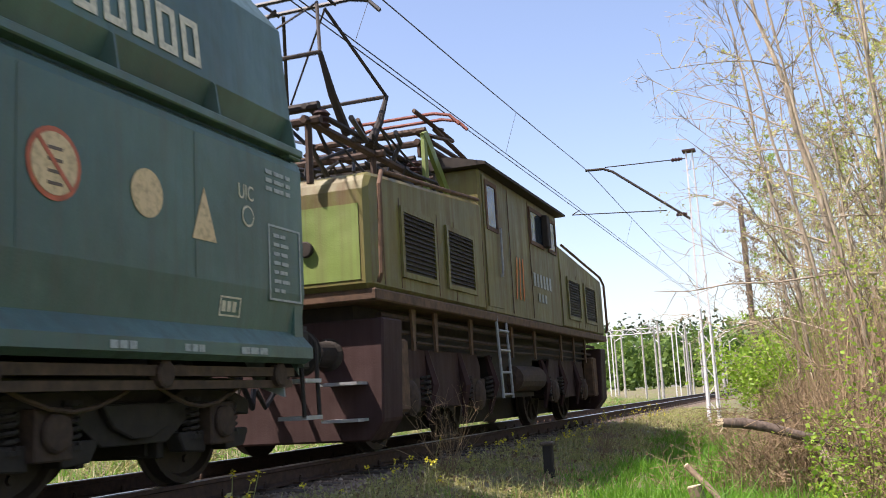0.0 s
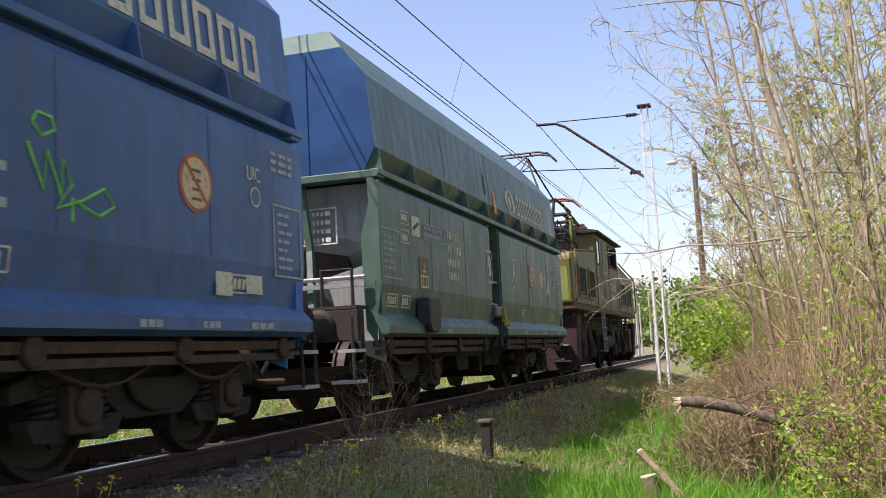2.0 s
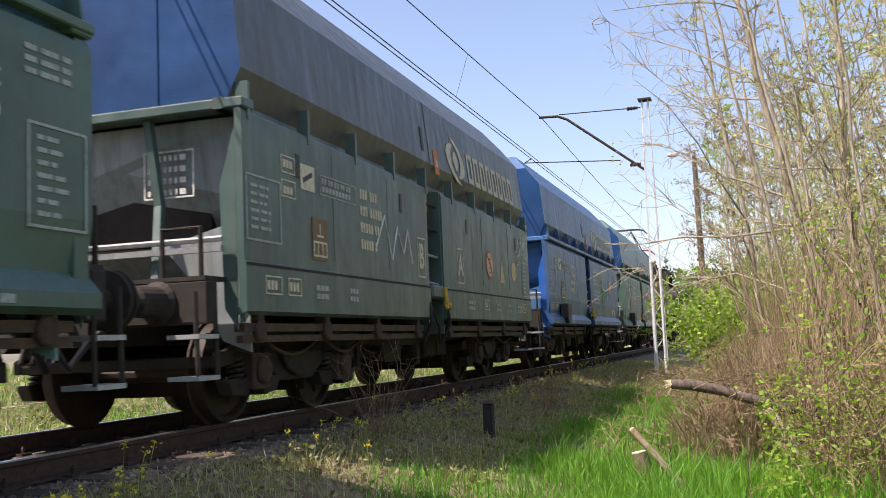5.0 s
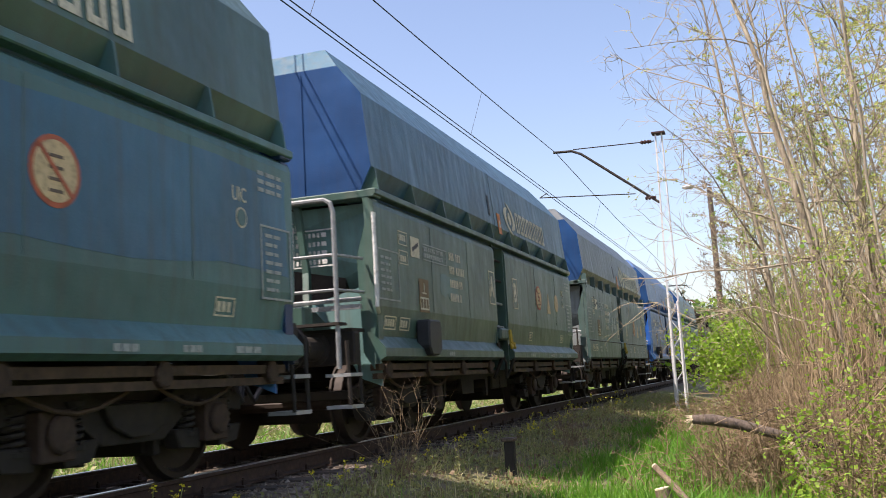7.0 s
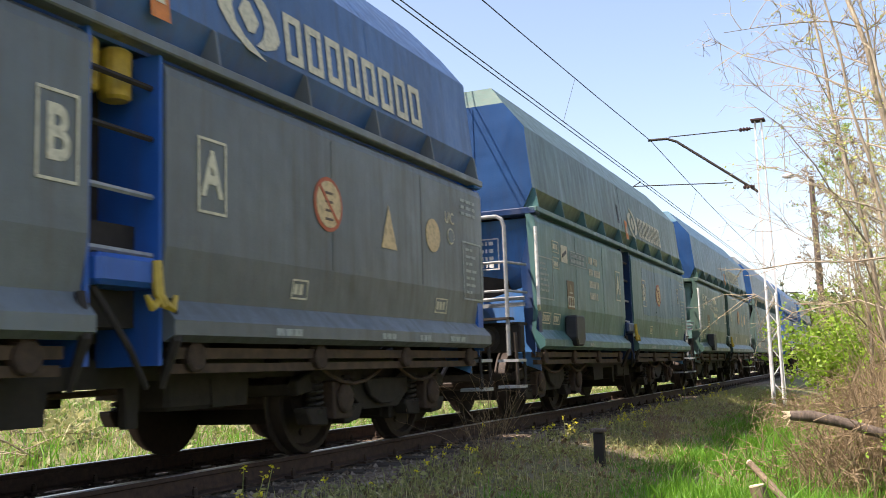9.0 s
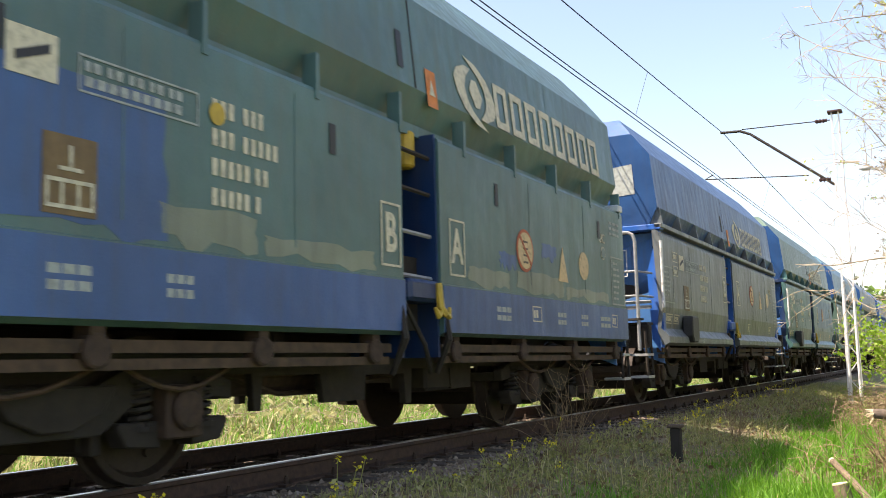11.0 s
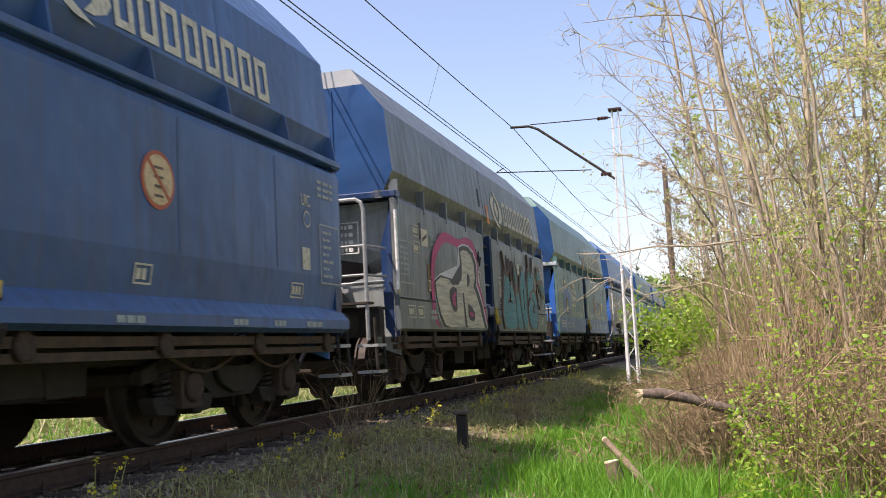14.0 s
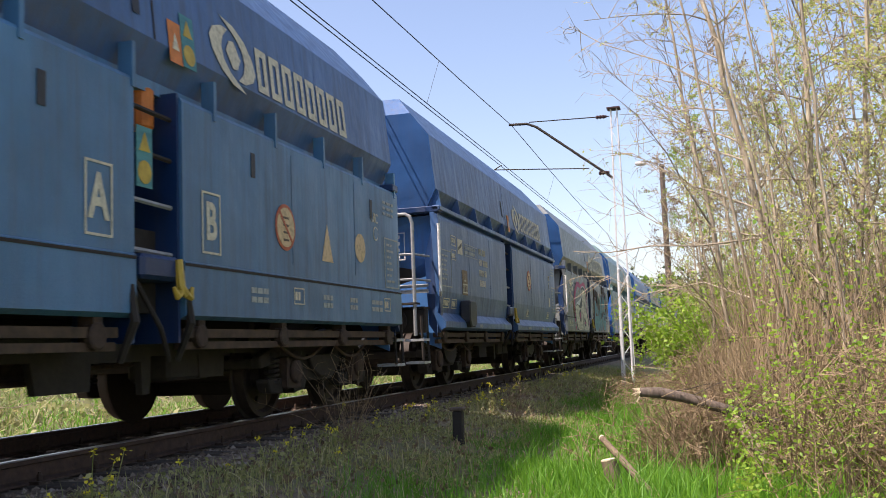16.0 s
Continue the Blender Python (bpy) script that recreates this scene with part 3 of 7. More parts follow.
    tube(bm, [(-1.3, e + 0.06 * sgn, 1.47), (1.3, e + 0.06 * sgn, 1.47)], 0.035, 4)
    part("cross_bar", bm, M_PALE_RAIL, w)
    bm = bmesh.new()
    turned(bm, [(-0.02, 0.05), (0.06, 0.05)], (-0.55, e + 0.10 * sgn, 1.60), "z", 10)
    part("lever_knob", bm, M_RED, w)
    for s in (-1, 1):
        bm = bmesh.new()
        y = e + 0.2 * sgn
        tube(bm, [(1.30 * s, y, 1.1), (1.32 * s, y, 0.45), (1.32 * s, y + 0.28 * sgn, 0.45), (1.30 * s, y + 0.28 * sgn, 1.1)], 0.02, 6)
        part("step_hanger", bm, M_GRIME, w)
        for z in (0.42, 0.74):
            bm = bmesh.new()
            box(bm, 1.2 * s - 0.14, 1.2 * s + 0.14, min(y, y + 0.3 * sgn), max(y, y + 0.3 * sgn), z, z + 0.035)
            part("step_board", bm, M_STEEL, w, "worn pale step board")
    if rail:
        y = e + 0.50 * sgn
        bm = bmesh.new()
        box(bm, -1.25, 1.25, min(e + 0.34 * sgn, y + 0.05 * sgn), max(e + 0.34 * sgn, y + 0.05 * sgn), 1.262, 1.29)
        part("platform", bm, M_GRIME, w)
        for x0, x1 in ((1.22, 0.35), (-1.22, -0.35)):
            d = 0.1 if x0 > 0 else -0.1
            bm = bmesh.new()
            tube(bm, [(x0, y, 0.82), (x0, y, 2.42), (x0 - 0.3 * d, y, 2.52), (x0 - d, y, 2.56), (x1 + d, y, 2.56), (x1 + 0.3 * d, y, 2.52), (x1, y, 2.42), (x1, y, 1.28)], 0.027, 8)
            part("rail_hoop", bm, M_PALE_RAIL, w, "worn tube hoop of the brake platform")
            for z in (1.62, 1.98):
                bm = bmesh.new()
                tube(bm, [(x0, y, z), (x1, y, z)], 0.018, 6)
                tube(bm, [(x0, y, z), (x0 * 1.08, e + 0.02 * sgn, z)], 0.018, 6)
                part("rail_bar", bm, M_PALE_RAIL, w)
        bm = bmesh.new()
        turned(bm, [(0, 0.19), (0.02 * sgn, 0.2), (0.04 * sgn, 0.19)], (0.05, y - 0.08 * sgn, 1.95), "y", 18)
        tube(bm, [(0.05, y - 0.08 * sgn, 1.95), (0.05, y - 0.3 * sgn, 1.95), (0.05, y - 0.3 * sgn, 1.28)], 0.03, 6)
        part("brake_wheel", bm, M_GRIME, w, "dark hand brake wheel on its column")
        bm = bmesh.new()
        tube(bm, [(1.46, e - 0.02 * sgn, 2.45), (1.50, e + 0.1 * sgn, 2.45), (1.50, e + 0.1 * sgn, 1.45), (1.46, e - 0.02 * sgn, 1.40)], 0.022, 8)
        part("grab_rail", bm, M_WHITE, w)
        bm = bmesh.new()
        box(bm, 0.2, 0.75, min(e + 0.1 * sgn, e + 0.32 * sgn), max(e + 0.1 * sgn, e + 0.32 * sgn), 1.24, 1.5)
        part("brake_box", bm, body, w, bevel=0.02)
    else:
        bm = bmesh.new()
        tube(bm, [(1.25, e + 0.3 * sgn, 1.2), (1.25, e + 0.3 * sgn, 1.62), (0.9, e + 0.3 * sgn, 1.62), (0.9, e + 0.3 * sgn, 1.2)], 0.022, 8)
        part("grab_rail", bm, M_GRIME, w)


def discharge_gap(w, post_mat, box_mat, cyl_mat):
    """The ladder bay between the two pairs of doors."""
    c, g0, g1 = (GAP0 + GAP1) / 2, GAP0, GAP1
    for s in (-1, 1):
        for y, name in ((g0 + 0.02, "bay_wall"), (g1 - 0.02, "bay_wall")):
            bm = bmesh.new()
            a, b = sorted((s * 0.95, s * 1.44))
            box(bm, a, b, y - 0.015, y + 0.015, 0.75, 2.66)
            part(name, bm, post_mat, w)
        bm = bmesh.new()
        a, b = sorted((s * 0.93, s * 0.96))
        box(bm, a, b, g0, g1, 0.9, 2.66)
        part("bay_back", bm, M_GRIME, w)
        for z in (1.42, 1.78, 2.14, 2.46):
            bm = bmesh.new()
            tube(bm, [(s * 1.38, g0 + 0.03, z), (s * 1.38, g1 - 0.03, z - 0.01)], 0.02, 6)
            part("ladder_rung", bm, M_PALE_RAIL if z < 2 else M_GRIME, w)
        for d in (-0.14, 0.14):
            bm = bmesh.new()
            turned(bm, [(2.36, 0.08), (2.38, 0.1), (2.66, 0.1), (2.68, 0.08)], (s * 1.22, c + d, 0), "z", 14)
            part("air_cylinder", bm, cyl_mat, w, "scratched coloured air cylinder")
        bm = bmesh.new()
        a, b = sorted((s * 1.2, s * 1.5))
        box(bm, a, b, g0 + 0.05, g1 - 0.08, 1.20, 1.38)
        part("valve_box", bm, box_mat, w, bevel=0.03)
        bm = bmesh.new()
        tube(bm, [(s * 1.51, g1 - 0.14, 1.36), (s * 1.53, g1 - 0.14, 1.16), (s * 1.56, g1 - 0.12, 1.10), (s * 1.55, g1 - 0.04, 1.08), (s * 1.54, g1, 1.16)], [0.032, 0.034, 0.03, 0.026, 0.014], 6)
        tube(bm, [(s * 1.53, g1 - 0.14, 1.12), (s * 1.55, g1 - 0.22, 1.08), (s * 1.54, g1 - 0.26, 1.15)], [0.028, 0.026, 0.014], 6)
        part("latch_hook", bm, M_YELLOW, w, "yellow locking hook")
        bm = bmesh.new()
        for y in (g0 - 0.05, g1 + 0.05):
            tube(bm, [(s * 1.46, y, 1.15), (s * 1.50, y, 0.9), (s * 1.36, y + 0.03, 0.62)], [0.03, 0.035, 0.025], 6)
        tube(bm, [(s * 1.4, g0 + 0.1, 1.2), (s * 1.47, c, 0.85), (s * 1.4, g1 - 0.1, 0.62)], 0.02, 6)
        part("door_linkage", bm, M_GRIME, w)


def build_wagon(label, flat, body, hopper, post_mat, end_mat, cyl_mat=M_YELLOW, beam_mat=None, rail_rear=False, skirt=None, end_post=None, mark=M_CREAM, letters="BA", marks=("no_entry", "triangle", "circle"), brand=M_CREAM, ys=(-0.80, 0.52, 2.0, 3.05, 4.0), logo=(1.0, 1.5, 4.0, 0.40)):
    w = empty("hopper_wagon", label, "freight wagon", "wagons of the train")
    outline = side_outline(flat)
    for s in (-1, 1):
        for y0, y1 in ((-BODY, GAP0), (GAP1, BODY)):
            bm = bmesh.new()
            prism(bm, [(x * s, z) for x, z in outline], y0, y1)
            door = part("side_door", bm, body, w)
            if flat:
                bm = bmesh.new()
                a, b = sorted((s * 1.482, s * 1.486))
                if skirt:
                    box(bm, a, b, y0 + 0.004, y1 - 0.004, 0.956, 1.352)
                    part("skirt_plate", bm, skirt, door, "overpainted blue lower plate")
                else:
                    box(bm, a, b, y0 + 0.004, y1 - 0.004, 1.33, 1.352)
                    part("seam", bm, M_GRIME, door)
            for k in (0.38, 0.7):
                bm = bmesh.new()
                y = y0 + (y1 - y0) * k
                a, b = sorted((s * (FACE_X + 0.001), s * (FACE_X + 0.004)))
                box(bm, a, b, y - 0.006, y + 0.006, 1.48, 2.53)
                part("seam", bm, body, door)
        # rusty actuating bar with its cams
        for y0, y1 in ((-BODY, GAP0), (GAP1, BODY)):
            bm = bmesh.new()
            a, b = sorted((s * 1.30, s * 1.40))
            box(bm, a, b, y0 + 0.1, y1 - 0.1, 0.79, 0.86)
            box(bm, a + 0.02, b - 0.02, y0 + 0.1, y1 - 0.1, 0.70, 0.76)
            part("door_bar", bm, M_RUST_BAR, w, "rusty actuating bar")
            for k in range(4):
                y = y0 + 0.35 + k * (y1 - y0 - 0.7) / 3
                bm = bmesh.new()
                turned(bm, [(s * 1.34, 0.08), (s * 1.36, 0.095), (s * 1.42, 0.095), (s * 1.43, 0.08)], (0, y, 0.80), "x", 14)
                box(bm, min(s * 1.3, s * 1.42), max(s * 1.3, s * 1.42), y - 0.05, y + 0.05, 0.76, 0.98)
                part("cam", bm, M_RUST, w)
        # brackets between doors and hopper
        bm = bmesh.new()
        a, b = sorted((s * 1.38, s * 1.50))
        if not flat:
            box(bm, a, b, -BODY, BODY, 2.665, 2.735)
            part("flange", bm, body, w, bevel=0.01)
        else:
            box(bm, min(s * 1.2, s * 1.3), max(s * 1.2, s * 1.3), -BODY, BODY, 2.64, 2.74)
            part("flange", bm, body, w)
        for k in range(10):
            y = -BODY + 0.12 + k * (2 * BODY - 0.24) / 9
            bm = bmesh.new()
            if flat:
                box(bm, min(s * 1.36, s * 1.475), max(s * 1.36, s * 1.475), y - 0.022, y + 0.022, 2.55, 2.88)
            else:
                plate(bm, [(1.27 * s, 2.735), (1.49 * s, 2.735), (1.45 * s, 2.98), (1.40 * s, 3.02)], 0.02, Matrix(((1, 0, 0, 0), (0, 0, 1, y), (0, 1, 0, 0), (0, 0, 0, 1))))
            part("bracket", bm, body, w)
    part("hopper", hopper_mesh(hopper), None, w, "folded steel bin with open top")
    # seams on the hopper and the dark slot beside the middle
    for s in (-1, 1):
        for y in (-2.6, -0.23, 2.9):
            bm = bmesh.new()
            k = 0.003
            v = []
            for yy in (y - 0.012, y + 0.012):
                for x, z in (UP_LOW, UP_MID, (1.07, 4.18)):
                    v.append(bm.verts.new((s * (x + k), yy, z + k)))
            bm.faces.new((v[0], v[1], v[4], v[3]))
            bm.faces.new((v[1], v[2], v[5], v[4]))
            part("seam", bm, M_GRIME if y == -0.23 else hopper, w)
    flat_mark("slot", [rect(-0.045, 0.045, -0.16, 0.16)], M_BLACK, w, on_hopper(-0.46, 3.29))
    bm = bmesh.new()
    box(bm, -1.25, 1.25, -4.35, 4.35, 0.98, 1.6)
    box(bm, -0.92, 0.92, -4.9, 4.9, 1.6, 2.72)
    part("chute", bm, M_GRIME, w)
    bm = bmesh.new()
    box(bm, -0.22, 0.22, -5.66, 5.66, 0.72, 1.12)
    part("centre_sill", bm, M_GRIME, w)
    for y in (-1.7, 0.9, 1.9):
        bm = bmesh.new()
        box(bm, -1.1, 1.1, y - 0.06, y + 0.06, 0.76, 0.98)
        part("cross_member", bm, M_GRIME, w)
    bm = bmesh.new()
    turned(bm, [(-0.74, 0.10), (-0.7, 0.17), (0.7, 0.17), (0.74, 0.10)], (0.5, -1.0, 0.66), "y", 14)
    part("air_tank", bm, M_RUST, w, "rusty brake air tank")
    bm = bmesh.new()
    box(bm, 0.55, 0.95, 0.7, 1.4, 0.45, 0.75)
    part("brake_valve", bm, M_GRIME, w, bevel=0.03)
    for pts in ([(0.6, -1.9, 0.62), (0.6, -0.2, 0.58), (0.6, 1.9, 0.62)], [(0.7, -2.2, 0.75), (0.7, -1.2, 0.5), (0.7, -0.6, 0.5), (0.7, 0.3, 0.75)]):
        bm = bmesh.new()
        tube(bm, pts, 0.022, 6)
        part("brake_rod", bm, M_RUST, w)
    for y0, y1 in ((-4.6, -3.4), (-3.3, -2.3), (2.2, 3.4), (3.6, 4.7)):
        bm = bmesh.new()
        tube(bm, [(1.22, y0 + (y1 - y0) * k / 6, 0.74 - 0.16 * math.sin(3.1416 * k / 6)) for k in range(7)], 0.016, 6)
        part("sagging_hose", bm, M_RUST_BAR, w)
    for s in (-1, 1):
        bm = bmesh.new()
        o = [(-5.0, 0.80), (5.0, 0.80), (5.0, 0.66), (4.95, 0.6), (2.3, 0.60), (2.28, 0.66), (1.62, 0.66), (1.60, 0.46), (1.18, 0.46), (1.16, 0.66), (0.42, 0.66), (0.40, 0.36), (0.30, 0.36), (0.28, 0.62), (-0.35, 0.62), (-0.37, 0.42), (-0.95, 0.42), (-1.0, 0.64), (-1.7, 0.64), (-1.72, 0.40), (-1.80, 0.40), (-1.82, 0.66), (-2.28, 0.66), (-2.3, 0.60), (-4.95, 0.6), (-5.0, 0.66)]
        plate(bm, o, 0.06, Matrix(((0, 0, s, s * 0.90), (1, 0, 0, 0), (0, 1, 0, 0), (0, 0, 0, 1))))
        part("side_sill", bm, M_GRIME, w, "sooty hanging side sill and brake gear")
    discharge_gap(w, post_mat, post_mat, cyl_mat)
    for sgn in (-1, 1):
        end_structure(w, sgn, body, end_mat, end_post or post_mat, beam_mat, rail_rear and sgn < 0)
        buffer_gear(w, sgn * 5.65, sgn, M_GRIME)
    wheels = running_gear(w)
    # side box
    bm = bmesh.new()
    o = [(-0.20, 0.2), (0.20, 0.2), (0.22, 0.1), (0.22, -0.15), (0.12, -0.22), (-0.14, -0.22), (-0.22, -0.12), (-0.22, 0.1)]
    if not flat:
        plate(bm, o, 0.17, on_side(-3.92, 1.16, -0.02))
        part("tool_box", bm, M_BLACK, w, "dark bolted-on side box", bevel=0.02)
    # markings
    if brand:
        brand_mark(w, brand, *logo)
    flat_mark("warning_sign", [rect(-0.09, 0.09, -0.17, 0.17)], M_ORANGE, w, on_hopper(0.05, 3.06))
    flat_mark("warning_symbol", [[(-0.05, -0.06), (0.05, -0.06), (0, 0.08)]], mark, w, on_hopper(0.05, 3.06, 0.010))
    zm, zs = (1.70, 1.82) if flat else (1.97, 2.0)
    if flat:
        for y in (-4.3, -1.55, 1.25, 4.3):
            flat_mark("door_slot", [rect(-0.04, 0.04, -0.11, 0.11)], M_BLACK, w, on_side(y, 2.30))
    for ch, y in zip(letters, ys):
        if ch == " ":
            continue
        lettering("letter", ch, 0.42, mark, w, on_side(y, zm), 0.74, 0.012)
        frame_mark("letter_frame", 0.30, 0.50, 0.018, mark, w, on_side(y, zm))
    if "no_entry" in marks:
        m = on_side(ys[2], zs)
        flat_mark("round_sign", [disc(0.22, 28)], M_SIGN_RED, w, m)
        flat_mark("round_sign_face", [disc(0.188, 28)], M_SIGN_FACE, w, on_side(ys[2], zs, 0.008))
        flat_mark("round_sign_bar", [[(-0.145, 0.125), (-0.125, 0.145), (0.145, -0.125), (0.125, -0.145)]], M_SIGN_RED, w, on_side(ys[2], zs, 0.012))
        bars("round_sign_writing", [(0.1 - 0.07 * k, 0.02, [(0.12, 0.0)]) for k in range(4)], M_SPRAY_BROWN, w, on_side(ys[2] - 0.06, zs, 0.0115))
    if "triangle" in marks:
        flat_mark("triangle_mark", [[(-0.15, -0.19), (0.15, -0.19), (0, 0.20)]], M_SIGN_FACE, w, on_side(ys[3], zs - 0.06))
    if "circle" in marks:
        flat_mark("circle_mark", [disc(0.165, 28)], M_SIGN_FACE, w, on_side(ys[4], zs - 0.02))
    rnd = random.Random(len(label) * 13 + 5)
    lettering("writing", "UIC", 0.17, mark, w, on_side(4.42, 2.20), 0.8)
    flat_mark("ring_mark", [disc(0.085, 16)], mark, w, on_side(4.44, 2.02))
    flat_mark("ring_mark_inside", [disc(0.068, 16)], body, w, on_side(4.44, 2.02, 0.008))
    frame_mark("notice_frame", 0.52, 0.62, 0.018, M_DULL, w, on_side(5.0, 1.70))
    bars("notice_writing", [(0.24 - 0.075 * k, 0.03, [(0.06 + 0.08 * rnd.random(), 0.02), (0.05 + 0.08 * rnd.random(), 0)]) for k in range(7)], M_DULL, w, on_side(4.82, 1.70))
    bars("notice_writing", [(0.1 - 0.07 * k, 0.035, [(0.10, 0.03), (0.16, 0.03), (0.08, 0)]) for k in range(3)], M_DULL, w, on_side(4.72, 2.36))
    # wagon number as plain bars
    for k in range(4):
        bars("number_bar", [(0, 0.105, [(0.048, 0.026)] * (2 if k < 2 else 4) + [(0.048, 0.09 if k < 2 else 0.06)] + [(0.046, 0.028)] * (3, 5, 2, 1)[k])], mark, w, on_side(-2.82, 2.30 - 0.18 * k))
    frame_mark("notice_frame", 0.62, 0.56, 0.018, M_DULL, w, on_side(-4.97, 1.82))
    bars("notice_writing", [(0.2 - 0.07 * k, 0.028, [(0.05 + 0.1 * rnd.random(), 0.03), (0.04 + 0.1 * rnd.random(), 0.02), (0.05, 0)]) for k in range(6)], M_DULL, w, on_side(-5.2, 1.82))
    frame_mark("load_table", 0.28, 0.16, 0.012, mark, w, on_side(-4.50, 2.28))
    frame_mark("load_table", 0.28, 0.16, 0.012, mark, w, on_side(-4.50, 2.06))
    bars("load_writing", [(0.04, 0.07, [(0.05, 0.015)] * 3), (-0.2, 0.07, [(0.05, 0.015)] * 3)], mark, w, on_side(-4.60, 2.28))
    flat_mark("maintenance_panel", [rect(-0.15, 0.15, -0.12, 0.12)], mark, w, on_side(-4.10, 2.22))
    flat_mark("maintenance_symbol", [[(-0.1, -0.06), (0.1, 0.02), (0.1, 0.07), (-0.1, -0.01)]], M_BLACK, w, on_side(-4.10, 2.22, 0.008))
    frame_mark("weight_strip", 0.88, 0.20, 0.012, M_DULL, w, on_side(-3.38, 2.20))
    bars("weight_writing", [(0.07, 0.055, [(0.035, 0.02), (0.05, 0.045)] * 5), (-0.01, 0.055, [(0.06, 0.02)] * 9)], M_DULL, w, on_side(-3.78, 2.20))
    flat_mark("brake_plate", [rect(-0.17, 0.17, -0.20, 0.20)], M_BROWN_SIGN, w, on_side(-3.86, 1.66))
    flat_mark("brake_plate_symbol", [rect(-0.07, 0.07, 0.02, 0.04), rect(-0.01, 0.01, 0.04, 0.15), rect(-0.15, 0.15, -0.04, -0.02), rect(-0.15, 0.15, -0.17, -0.15), rect(-0.15, -0.132, -0.15, -0.04), rect(-0.06, -0.042, -0.15, -0.04), rect(0.042, 0.06, -0.15, -0.04), rect(0.132, 0.15, -0.15, -0.04)], mark, w, on_side(-3.86, 1.66, 0.008))
    if not flat:
        for y, wd in ((-4.95, 0.34), (-4.5, 0.30), (4.2, 0.28), (1.6, 0.22)):
            m = Matrix.Translation((1.443, y, 1.30)) @ pose(0, 0, 0, 0, 9.7, 0) @ Matrix(((0, 0, 1, 0), (1, 0, 0, 0), (0, 1, 0, 0), (0, 0, 0, 1)))
            frame_mark("axle_plate", wd, 0.15, 0.014, mark, w, m)
            bars("axle_plate_writing", [(0.04, 0.08, [(0.05, 0.02)] * int(wd / 0.085))], mark, w, m @ Matrix.Translation((0.03 - wd / 2, 0, 0)))
    low = (lambda y, z: on_skirt(y, z, True)) if flat else (lambda y, z: on_side(y, z))
    if flat:
        for y, wd in ((-4.85, 0.30), (-4.45, 0.26), (2.15, 0.24), (4.75, 0.22)):
            frame_mark("axle_plate", wd, 0.16, 0.012, mark, w, low(y, 1.18))
            bars("axle_plate_writing", [(0.04, 0.08, [(0.045, 0.02)] * int(wd / 0.085))], mark, w, low(y + 0.03 - wd / 2, 1.18))
    for y, wd in ((-4.0, 0.24), (-3.2, 0.18), (1.15, 0.30), (2.75, 0.22), (3.5, 0.2), (4.2, 0.34)):
        if flat:
            bars("lower_writing", [(0.06, 0.05, [(wd / 3, 0.015)] * 3), (-0.02, 0.05, [(wd / 3, 0.015)] * 3)], M_DULL, w, low(y, 1.16))
        else:
            bars("lower_writing", [(0.0, 0.05, [(wd / 3, 0.015)] * 3)], M_DULL, w, on_skirt(y, 0.995, False))
    return w, wheels
# ---- the ten wagons, first behind the locomotive ----
TRAIN = []


